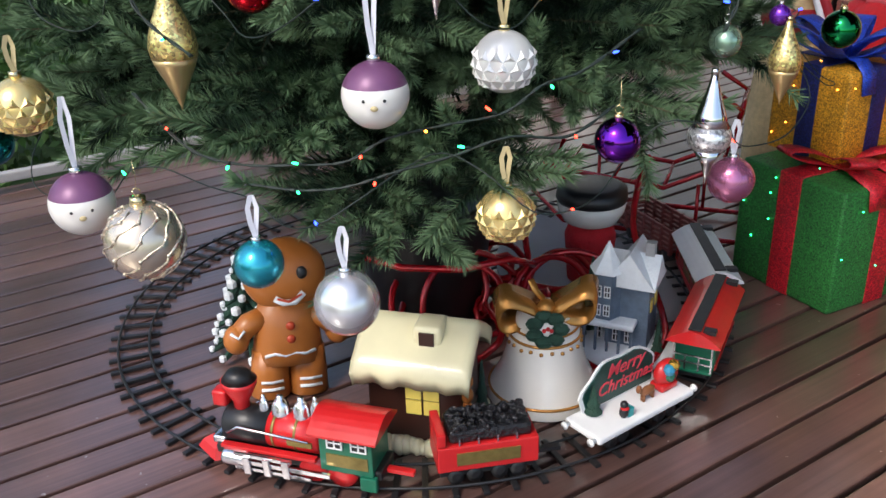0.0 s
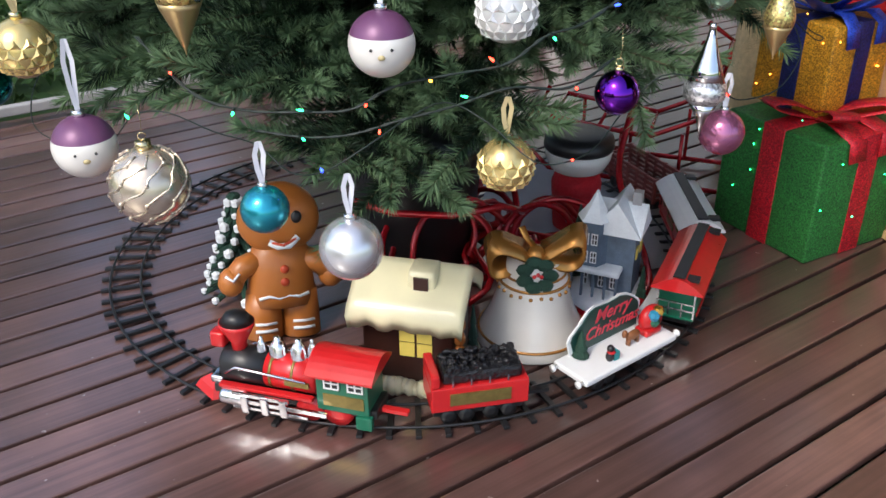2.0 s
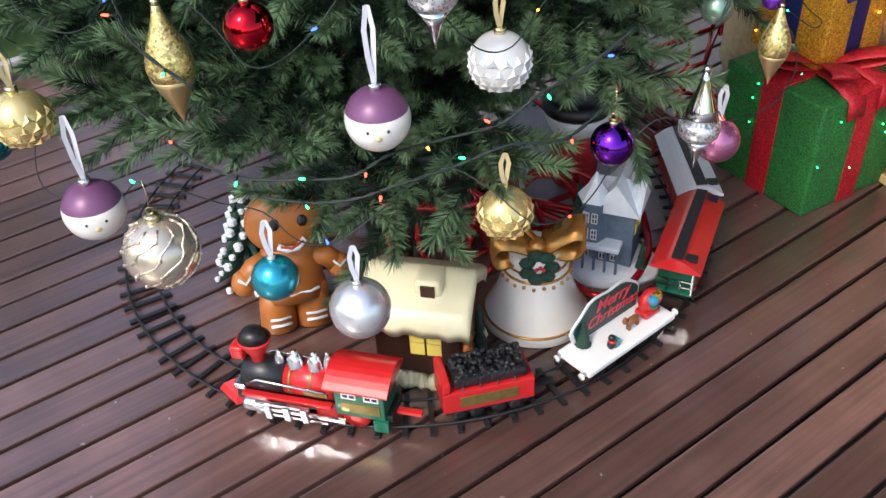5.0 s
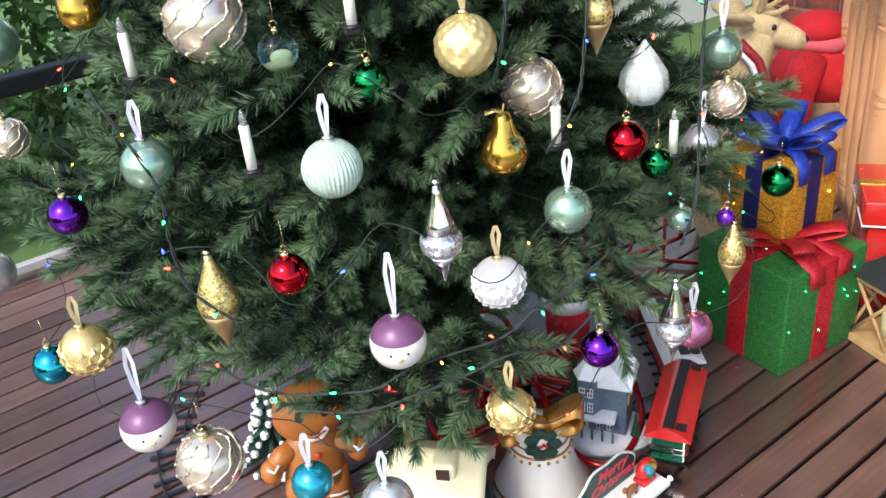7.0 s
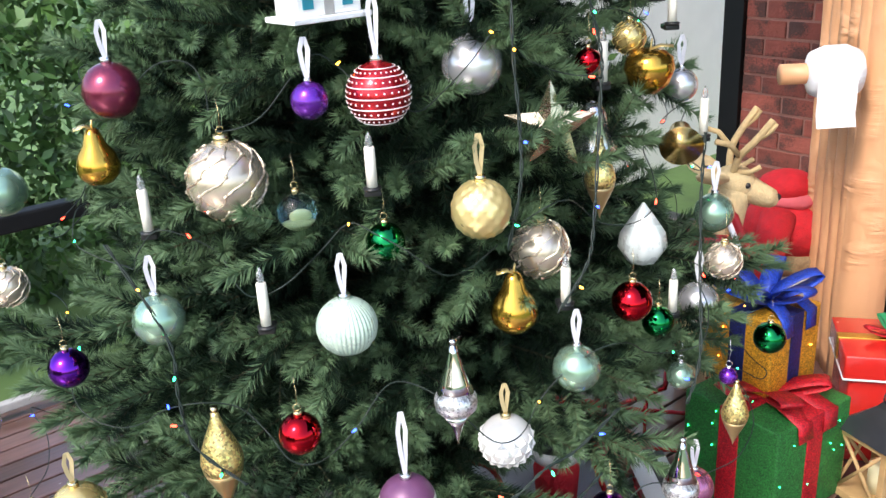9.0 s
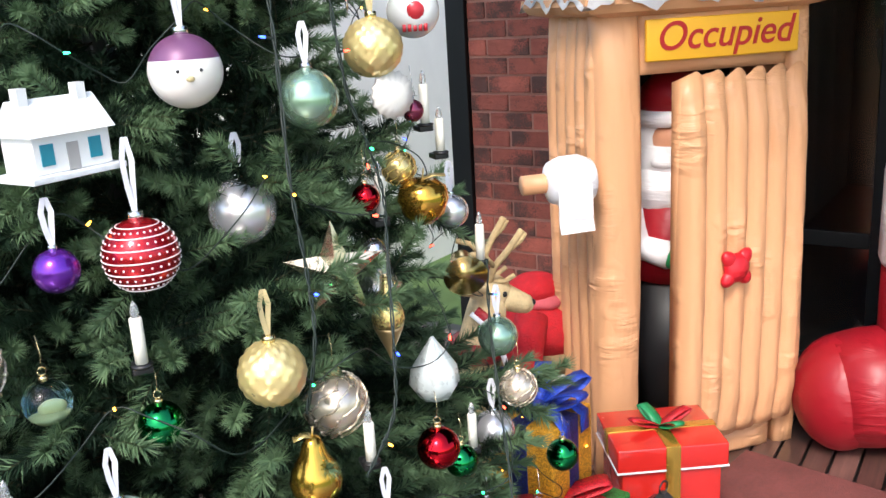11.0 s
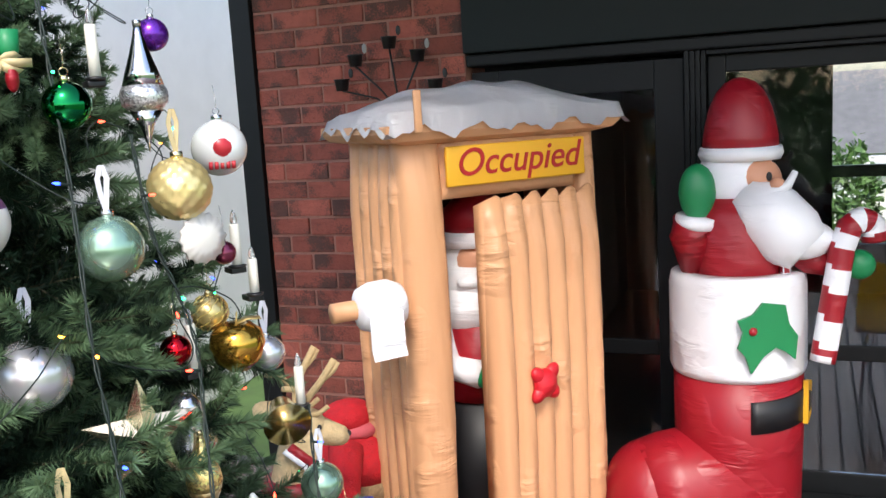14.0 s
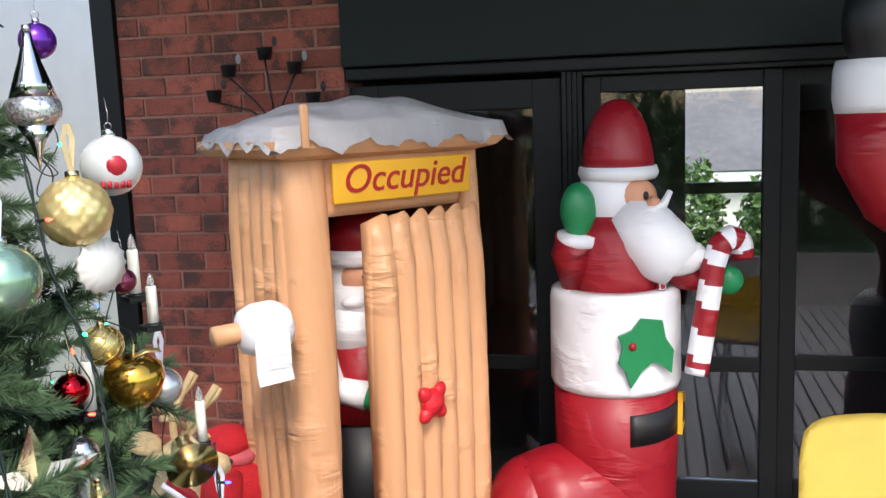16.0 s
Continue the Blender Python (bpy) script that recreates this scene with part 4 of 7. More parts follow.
def star(c, p, r):
    t = hang("star_ornament", p, "faceted gold and silver star ornament")
    bm = bmesh.new()
    ring = []
    for k in range(10):
        a = math.pi / 2 + k * math.pi / 5
        q = r if k % 2 == 0 else r * 0.42
        ring.append(bm.verts.new((q * math.cos(a), 0, q * math.sin(a))))
    f, b = bm.verts.new((0, -r * 0.25, 0)), bm.verts.new((0, r * 0.2, 0))
    for k in range(10):
        bm.faces.new((ring[k], ring[(k + 1) % 10], f))
        bm.faces.new((ring[(k + 1) % 10], ring[k], b))
    part("star", bm, mat("star_foil", (0.75, 0.66, 0.48), 0.12, 0.95, 0.2, 20), t, smooth=False)


def rosette(c, p, r):
    t = hang("rosette_ornament", p, "white pleated rosette ornament", 25)
    part("disc", lathe(bmesh.new(), [(0.003, -0.012), (r * 0.5, -0.010), (r, -0.004), (r, 0.004), (r * 0.5, 0.010), (0.003, 0.012)], 48, Matrix.Rotation(radians(90), 4, "X"), wob=lambda a, i: 1 + 0.06 * math.cos(a * 16)), M_PEARL, t)


def printed(c, p, r):
    t = hang("bauble", p, "white bauble printed with a plain red shape")
    part("ball", sphere(r), mat("white_bauble", (0.78, 0.8, 0.8), 0.15, 0.2, 0.05, 20, coat=0.5), t)
    part("print", ball(bmesh.new(), (0, -r * 0.56, r * 0.02), (r * 0.55, r * 0.48, r * 0.55), 20), mat("red_print", (0.42, 0.02, 0.03), 0.3, 0.2), t, "red printed disc")
    for i in range(5):
        part("bar", B((-0.5 + i * 0.2) * r, -r * 0.86, -r * 0.72, (-0.38 + i * 0.2) * r, -r * 0.6, -r * 0.46), M_REDP, t)
    cap_and_loop(t, r, r, False)


M_REDP = mat("print_red", (0.42, 0.02, 0.03), 0.3)


def boots(c, p, r):
    t = hang("boots_ornament", p, "pair of tiny red felt boots with green trousers and gold leaves")
    for s in (-1, 1):
        bm = bmesh.new()
        ball(bm, (s * r * 0.35, -0.01, -r * 0.55), (r * 0.2, r * 0.26, r * 0.42), 14)
        part("boot", bm, M_INFRED, t)
        part("trouser", lathe(bmesh.new(), [(r * 0.16, -r * 0.15), (r * 0.3, r * 0.3), (r * 0.34, r * 0.9)], 14, Matrix.Translation((s * r * 0.38, 0, 0))), M_INFGREEN, t)
    for k in range(7):
        a = k * 0.9
        part("leaf", strip(bmesh.new(), [(0, -0.012, -0.1 * r), (r * 0.5 * math.cos(a), -0.018, -0.1 * r + r * 0.28 * math.sin(a)), (r * 0.95 * math.cos(a), -0.012, -0.1 * r + r * 0.35 * math.sin(a))], 0.012, (math.sin(a), 0.3, -math.cos(a)), 0.001), M_GOLDRIB, t)


def cottage(p, r):
    t = hang("cottage_ornament", p, "little white cottage ornament with teal shutters", 30)
    part("wall", B(-r * 0.8, -r * 0.45, -r * 0.55, r * 0.8, r * 0.45, r * 0.15, bevel=0.001), M_WHITE, t, smooth=False)
    part("base", B(-r, -r * 0.6, -r * 0.68, r, r * 0.6, -r * 0.56, bevel=0.002), M_SNOW, t, smooth=False)
    bm = bmesh.new()
    slab(bm, [(-r * 0.55, 0.12 * r), (r * 0.55, 0.12 * r), (0, r * 0.75)], r * 1.8, Matrix.Rotation(radians(90), 4, "Z"))
    part("roof", bm, M_SNOW, t, smooth=False)
    for x in (-0.6, 0.6):
        part("chimney", B(x * r - 0.1 * r, -0.1 * r, 0.3 * r, x * r + 0.1 * r, 0.1 * r, 0.95 * r), M_WHITE, t, smooth=False)
    for x in (-0.55, 0.45):
        part("shutter", B(x * r - 0.12 * r, -0.47 * r, -0.4 * r, x * r + 0.14 * r, -0.44 * r, -0.02 * r), mat("teal_paint", (0.02, 0.22, 0.3), 0.4), t, smooth=False)
    part("door", B(-0.14 * r, -0.47 * r, -0.54 * r, 0.1 * r, -0.44 * r, -0.05 * r), M_GREYPOT, t, smooth=False)


# ---- things on the tree ----
faceted("gold", (-0.692, 1.401, 0.758), 0.0491)
shiny("teal", (-0.815, 1.493, 0.667), 0.0405)
capped((-0.598, 1.345, 0.611), 0.0525)
glitterball("champagne", (-0.471, 1.265, 0.579), 0.0619)
satin("teal", (-0.276, 1.196, 0.570), 0.0373)
satin("silver", (-0.147, 1.184, 0.511), 0.0497)
capped((-0.098, 1.276, 0.801), 0.0496)
faceted("white", (0.090, 1.420, 0.813), 0.0496)
faceted("gold", (0.091, 1.307, 0.599), 0.0450)
shiny("purple", (0.259, 1.320, 0.713), 0.0350)
finial("clear", (0.413, 1.392, 0.707), 0.0934)
satin("pink", (0.508, 1.583, 0.55), 0.043)
finial("gold", (-0.415, 1.364, 0.860), 0.1018)
finial("gold", (0.543, 1.478, 0.791), 0.0705)
shiny("green", (0.746, 1.796, 0.778), 0.0366)
satin("purple", (0.534, 1.500, 0.861), 0.0172)
shiny("purple", (-0.704, 1.523, 0.980), 0.0372)
satin("sage", (-0.492, 1.410, 1.113), 0.0440)
candle((-0.515, 1.522, 1.284), 0.0531)
candle((-0.310, 1.379, 1.152), 0.0537)
glitterball("champagne", (-0.356, 1.461, 1.333), 0.0660)
globe((-0.245, 1.445, 1.275), 0.0333)
shiny("green", (-0.102, 1.432, 1.214), 0.0336)
textured("gold", (0.060, 1.411, 1.267), 0.0498)
ribbed("mint", (-0.176, 1.364, 1.096), 0.0504)
pear("gold", (0.116, 1.452, 1.081), 0.0611)
glitterball("champagne", (0.177, 1.528, 1.143), 0.0544)
candle((0.207, 1.445, 1.114), 0.0466)
shiny("red", (-0.262, 1.272, 0.955), 0.0353)
shiny("red", (0.336, 1.480, 1.045), 0.0374)
shiny("green", (0.421, 1.593, 0.944), 0.0320)
candle((0.464, 1.636, 0.988), 0.0489)
satin("silver", (0.549, 1.728, 0.914), 0.0450)
satin("sage", (0.221, 1.419, 0.951), 0.0433)
satin("sage", (0.486, 1.634, 0.793), 0.0293)
finial("clear", (-0.007, 1.277, 1.001), 0.0960)
teardrop("frost", (0.419, 1.707, 1.088), 0.0672)
satin("sage", (0.601, 1.80, 1.09), 0.0425)
glitterball("champagne", (0.558, 1.621, 1.052), 0.0368)
glitterball("champagne", (-0.900, 1.789, 1.046), 0.0428)
satin("silver", (-1.030, 1.765, 0.740), 0.0545)
satin("sage", (-0.880, 1.822, 1.241), 0.0501)
satin("burgundy", (-0.555, 1.590, 1.471), 0.0488)
pear("gold", (-0.600, 1.586, 1.363), 0.0548)
satin("purple", (-0.203, 1.422, 1.463), 0.0302)
dotted("red", (-0.094, 1.456, 1.460), 0.0529)
satin("silver", (0.072, 1.593, 1.474), 0.0537)
candle((-0.116, 1.414, 1.361), 0.0473)
star("gold", (0.207, 1.575, 1.355), 0.088)
bell("silver", (0.306, 1.673, 1.335), 0.0486)
bell("gold", (0.485, 1.693, 1.293), 0.0420)
apple("gold", (0.440, 1.765, 1.413), 0.0504)
finial("gold", (0.312, 1.636, 1.236), 0.0811)
shiny("red", (0.288, 1.634, 1.459), 0.0247)
candle((0.320, 1.654, 1.465), 0.0520)
glitterball("gold", (0.410, 1.808, 1.472), 0.0339)
satin("silver", (0.542, 1.877, 1.355), 0.0361)
cottage((-0.178, 1.472, 1.631), 0.0729)
capped((0.002, 1.497, 1.703), 0.0518)
satin("sage", (0.184, 1.544, 1.644), 0.0466)
textured("gold", (0.333, 1.671, 1.709), 0.0505)
printed("white", (0.488, 1.887, 1.763), 0.0521)
finial("clear", (0.306, 1.716, 1.873), 0.1026)
shiny("green", (0.161, 1.597, 1.846), 0.0338)
rosette("white", (0.359, 1.661, 1.627), 0.0405)
satin("burgundy", (0.408, 1.701, 1.592), 0.0201)
boots("red", (0.075, 1.581, 1.908), 0.0443)
glitterball("gold", (-0.062, 1.545, 1.882), 0.0434)
satin("purple", (0.380, 1.877, 1.971), 0.0293)
candle((0.235, 1.718, 1.943), 0.0553)
candle((0.483, 1.767, 1.543), 0.0440)
candle((0.560, 1.777, 1.319), 0.0516)
candle((0.447, 1.746, 1.608), 0.0503)


# ---- fairy lights on the tree ----
rl = random.Random(21)
LIGHT = {"blue": (0.02, 0.05, 1.0), "green": (0.02, 0.9, 0.25), "red": (1.0, 0.04, 0.02), "amber": (1.0, 0.35, 0.03)}
M_LED = {k: mat("led_" + k, v, 0.3, emit=(*v, 6.0)) for k, v in LIGHT.items()}
lights = thing("fairy_lights", pose(AX, AY, 0), "string of coloured fairy lights on green wire round the tree", "fairy lights")


def smooth_line(pts, k=4):
    """A curve through all the points (Catmull-Rom), k steps between two."""
    v = [Vector(p) for p in pts]
    v = [v[0]] + v + [v[-1]]
    out = []
    for a, b, c, d in zip(v, v[1:], v[2:], v[3:]):
        for i in range(k):
            q = i / k
            out.append(tuple(0.5 * (2 * b + (c - a) * q + (2 * a - 5 * b + 4 * c - d) * q * q + (3 * b - a - 3 * c + d) * q ** 3)))
    return out + [tuple(v[-1])]


for lap in range(6):
    z0 = 0.62 + lap * 0.27
    pts = []
    for i in range(60):
        a = radians(-175 + 235 * i / 59)
        z = z0 + 0.12 * i / 59 + 0.05 * math.sin(i * 0.9 + lap) + rl.uniform(-0.01, 0.01)
        r = tree_r(z) - 0.05 + 0.03 * math.sin(i * 1.3 + lap * 2)
        pts.append((r * math.cos(a), r * math.sin(a), z))
    part("wire", tube(bmesh.new(), smooth_line(pts), 0.0012, 5), M_WIRE, lights)
    for i in range(2, 59, 6):
        c = rl.choice(list(LIGHT))
        q = Vector(pts[i])
        part("bulb", lathe(bmesh.new(), [(0.0019, 0), (0.0021, 0.005), (0.0008, 0.010)], 8, Matrix.Translation(q) @ pose(0, 0, 0, rl.uniform(-90, 90), rl.uniform(-90, 90))), M_LED[c], lights, "small glowing %s bulb" % c)

def strand(name, places, colours):
    t = thing(name, pose(0, 0, 0), "dark green twisted fairy light wire draped on the tree", "fairy lights", "draped light wires")
    line = smooth_line(places, 8)
    for ph in (0, math.pi):
        twist = [(x + 0.0022 * math.cos(i * 1.1 + ph), y + 0.0022 * math.sin(i * 1.1 + ph), z) for i, (x, y, z) in enumerate(line)]
        part("wire", tube(bmesh.new(), twist, 0.0017, 5), M_WIRE, t)
    for i, c in enumerate(colours):
        q = Vector(line[int((i + 0.5) * len(line) / len(colours))])
        d = pose(0, 0, 0, 60 + 50 * math.sin(i * 2.3), 80 * math.cos(i * 1.7))
        base = part("socket", lathe(bmesh.new(), [(0.0022, 0), (0.0024, 0.013), (0.002, 0.014)], 8, Matrix.Translation(q) @ d), M_WIRE, t)
        part("bulb", lathe(bmesh.new(), [(0.002, 0.014), (0.0022, 0.019), (0.0008, 0.024)], 8, Matrix.Translation(q) @ d), M_LED[c], base, "small glowing %s bulb" % c)


strand("light_wire", [(0.15, 1.66, 2.05), (0.147, 1.64, 1.995), (0.144, 1.59, 1.858), (0.14, 1.54, 1.718), (0.127, 1.47, 1.537), (0.13, 1.43, 1.40), (0.125, 1.40, 1.307), (0.10, 1.39, 1.20)], ["blue", "green", "blue", "amber", "blue", "green"])
strand("light_wire", [(0.25, 1.62, 1.80), (0.255, 1.58, 1.652), (0.275, 1.56, 1.57), (0.29, 1.54, 1.483), (0.281, 1.51, 1.402), (0.254, 1.43, 1.235), (0.235, 1.40, 1.158), (0.18, 1.38, 1.08)], ["red", "green", "red", "blue", "amber"])
strand("light_wire", [(0.53, 1.68, 1.30), (0.513, 1.64, 1.19), (0.49, 1.56, 1.06), (0.465, 1.47, 0.925), (0.43, 1.43, 0.85)], ["blue", "red", "blue"])
strand("light_wire", [(-0.50, 1.39, 0.78), (-0.41, 1.34, 0.706), (-0.321, 1.30, 0.69), (-0.219, 1.285, 0.692), (-0.147, 1.28, 0.699), (-0.085, 1.285, 0.732), (0.001, 1.30, 0.747), (0.087, 1.32, 0.758), (0.148, 1.345, 0.794), (0.211, 1.375, 0.808), (0.30, 1.42, 0.86)], ["red", "green", "green", "red", "amber", "red", "green", "blue"])
strand("light_wire", [(-0.30, 1.29, 0.66), (-0.22, 1.275, 0.655), (-0.148, 1.27, 0.662), (-0.077, 1.275, 0.682), (0.009, 1.29, 0.701), (0.096, 1.31, 0.724), (0.186, 1.335, 0.716), (0.26, 1.38, 0.75)], ["green", "red", "green", "red"])
strand("light_wire", [(-0.56, 1.42, 1.25), (-0.47, 1.36, 1.10), (-0.46, 1.33, 1.00), (-0.44, 1.31, 0.92), (-0.36, 1.28, 0.86)], ["amber", "green", "red", "green"])

# ---- train set ----
CX, CY, RT = -0.118, 2.149, 0.744     # one circle of rails


def track_at(s):
    """Place and heading on the ring; s runs from the front middle, anticlockwise seen from above."""
    a = -math.pi / 2 + s / RT
    return Vector((CX + RT * math.cos(a), CY + RT * math.sin(a), 0)), a + math.pi / 2


LOOP = 2 * math.pi * RT
track = thing("toy_train_track", pose(0, 0, 0), "black plastic toy train track laid in a ring on the deck", "train track")
for off in (-0.037, 0.037):
    pts = []
    for i in range(180):
        p, h = track_at(LOOP * i / 180)
        pts.append(p + Vector((math.sin(h), -math.cos(h), 0)) * off + Vector((0, 0, 0.012)))
    part("rail", tube(bmesh.new(), pts, 0.0034, 6, closed=True), M_BLACK, track)
sl = mesh_of("sleeper", B(-0.006, -0.06, 0.001, 0.006, 0.06, 0.0085, bevel=0.001), M_BLACK)
n_sl = int(LOOP / 0.054)
for i in range(n_sl):
    p, h = track_at(LOOP * i / n_sl)
    ob = new("sleeper", sl)
    ob.parent, ob.matrix_basis = track, Matrix.Translation(p) @ Matrix.Rotation(h, 4, "Z")

ZT = 0.016


def on_track(s):
    p, h = track_at(s)
    return Matrix.Translation(p + Vector((0, 0, ZT))) @ Matrix.Rotation(h + math.pi, 4, "Z") @ Matrix.Scale(1.22, 4)


def wheel(t, x, y, r, material=None):
    w = part("wheel", lathe(bmesh.new(), [(r * 0.3, -0.004), (r, -0.004), (r, 0.002), (r * 1.08, 0.002), (r * 1.08, 0.004), (r * 0.2, 0.004)], 18, Matrix.Translation((x, y, r)) @ Matrix.Rotation(radians(90), 4, "X")), material or M_BLACK, t)
    return w


def window(t, x0, x1, z0, z1, y, frame_m, pane_m, thick=0.004):
    w = part("window", B(x0, y - thick, z0, x1, y + thick, z1), pane_m, t, smooth=False)
    e = 0.0022
    for a in ((x0, z0, x1, z0 + e), (x0, z1 - e, x1, z1), (x0, z0, x0 + e, z1), (x1 - e, z0, x1, z1), ((x0 + x1) / 2 - e / 2, z0, (x0 + x1) / 2 + e / 2, z1), (x0, (z0 + z1) / 2 - e / 2, x1, (z0 + z1) / 2 + e / 2)):
        part("frame", B(a[0], y - thick - 0.0015, a[1], a[2], y + thick + 0.0015, a[3]), frame_m, w, smooth=False)


def locomotive(s):
    # x runs forward
    t = thing("toy_locomotive", on_track(s) @ Matrix.Diagonal((1.1, 1, 1, 1)), "red and green toy steam locomotive with chrome trim", "toy train")
    part("chassis", B(-0.135, -0.028, 0.022, 0.125, 0.028, 0.038, bevel=0.003), M_BLACK, t, smooth=False)
    X = Matrix.Rotation(radians(90), 4, "Y")
    part("boiler", lathe(bmesh.new(), [(0.031, -0.04), (0.031, 0.040)], 28, Matrix.Translation((0, 0, 0.07)) @ X), M_RED, t)
    part("smokebox", lathe(bmesh.new(), [(0.032, 0.041), (0.032, 0.108), (0.024, 0.114), (0.006, 0.118)], 28, Matrix.Translation((0, 0, 0.07)) @ X), M_BLACK, t)
    for x in (-0.005, 0.03):
        part("boiler_band", lathe(bmesh.new(), [(0.0318, -0.002), (0.0318, 0.002)], 28, Matrix.Translation((x, 0, 0.07)) @ X), M_BRASS, t)
    part("chimney", lathe(bmesh.new(), [(0.012, 0.09), (0.012, 0.112), (0.026, 0.142), (0.027, 0.15)], 22, Matrix.Translation((0.088, 0, 0))), M_RED, t, "flared red chimney")
    part("spark_cap", lathe(bmesh.new(), [(0.026, 0.15), (0.016, 0.165), (0.005, 0.169)], 22, Matrix.Translation((0.088, 0, 0))), M_BLACK, t, "black mesh chimney cap")
    for y in (-1, 1):
        part("boiler_plate", B(-0.034, y * 0.0335 - 0.002, 0.066, 0.004, y * 0.0335 + 0.002, 0.075), M_BRASS, t, "gold name plate", smooth=False)
    hl = part("headlamp", B(0.108, -0.012, 0.1, 0.13, 0.012, 0.128, bevel=0.004), M_RED, t)
    part("lens", lathe(bmesh.new(), [(0.009, 0), (0.006, 0.004)], 14, Matrix.Translation((0.13, 0, 0.114)) @ X), M_CHROME, hl)
    for x, r, h in ((0.052, 0.008, 0.03), (0.025, 0.014, 0.034), (-0.008, 0.013, 0.036), (-0.03, 0.008, 0.04)):
        part("dome", lathe(bmesh.new(), [(r * 1.1, 0), (r, 0.004), (r * 0.9, h * 0.55), (r * 0.5, h * 0.8), (r * 0.35, h * 0.85), (r * 0.4, h), (0.001, h * 1.05)], 18, Matrix.Translation((x, 0, 0.097))), M_CHROME, t, "chrome dome")
    for y in (-1, 1):
        part("handrail", tube(bmesh.new(), [(0.1, y * 0.034, 0.07), (0.08, y * 0.036, 0.085), (-0.03, y * 0.036, 0.078)], 0.0024, 6), M_CHROME, t)
        part("running_board", B(-0.04, y * 0.034 - 0.006, 0.043, 0.11, y * 0.034 + 0.006, 0.05, bevel=0.002), M_RED, t, smooth=False)
        c = part("cylinder", lathe(bmesh.new(), [(0.013, -0.02), (0.014, -0.016), (0.014, 0.016), (0.013, 0.02)], 16, Matrix.Translation((0.085, y * 0.04, 0.03)) @ X), M_CHROME, t, "chrome steam cylinder")
        for dz, ln, w in ((0.014, 0.09, 0.003), (0.002, 0.15, 0.004), (-0.010, 0.12, 0.003)):
            part("rod", B(0.085 - ln, y * 0.047 - 0.003, 0.028 + dz - w, 0.085, y * 0.047 + 0.003, 0.028 + dz + w, bevel=0.001), M_CHROME, t, smooth=False)
        for x in (0.062, 0.03, 0.0):
            part("crank", B(x - 0.006, y * 0.05 - 0.004, 0.014, x + 0.006, y * 0.05 + 0.004, 0.046, bevel=0.002, m=pose(0, 0, 0, 0, 4 * y)), M_CHROME, t, "chrome crank arm", smooth=False)
        for x in (-0.075, -0.03):
            wheel(t, x, y * 0.026, 0.021, M_RED)
        for x in (0.02, 0.055, 0.1):
            wheel(t, x, y * 0.026, 0.014)
    v = bmesh.new()
    lathe(v, [(0.034, 0), (0.026, 0.016), (0.012, 0.03), (0.004, 0.034)], 4, Matrix.Translation((0.13, 0, 0.004)) @ Matrix.Diagonal((1.3, 0.9, 1, 1)))
    part("cowcatcher", v, M_RED, t, "red pointed cowcatcher", smooth=False)
    part("deck_plate", B(0.11, -0.024, 0.036, 0.132, 0.024, 0.05, bevel=0.004), M_CHROME, t)
    cab = part("cab", B(-0.125, -0.034, 0.03, -0.045, 0.034, 0.105, bevel=0.002), M_GREENP, t, "green cab", smooth=False)
    for y in (-1, 1):
        window(cab, -0.118, -0.094, 0.075, 0.098, y * 0.034, M_WHITE, M_BLACK, 0.002)
        window(cab, -0.082, -0.058, 0.075, 0.098, y * 0.034, M_WHITE, M_BLACK, 0.002)
        part("plate", B(-0.118, y * 0.034 - 0.002, 0.042, -0.056, y * 0.034 + 0.002, 0.064), M_BRASS, cab, smooth=False)
        part("step", B(-0.13, y * 0.034 - 0.006, 0.005, -0.105, y * 0.034 + 0.004, 0.03, bevel=0.002), M_GREENP, cab, smooth=False)
    bm = bmesh.new()
    arc = [(-0.048 + 0.096 * i / 10, 0.104 + 0.022 * math.sin(math.pi * i / 10)) for i in range(11)]
    slab(bm, arc + [(0.048, 0.1), (-0.048, 0.1)], 0.102, Matrix.Translation((-0.085, 0, 0)) @ Matrix.Rotation(radians(90), 4, "Z"))
    part("cab_roof", bm, M_RED, t, "curved red roof", smooth=False)
    part("drawbar", B(-0.175, -0.006, 0.022, -0.13, 0.006, 0.03, bevel=0.002), M_RED, t, smooth=False)
    return t


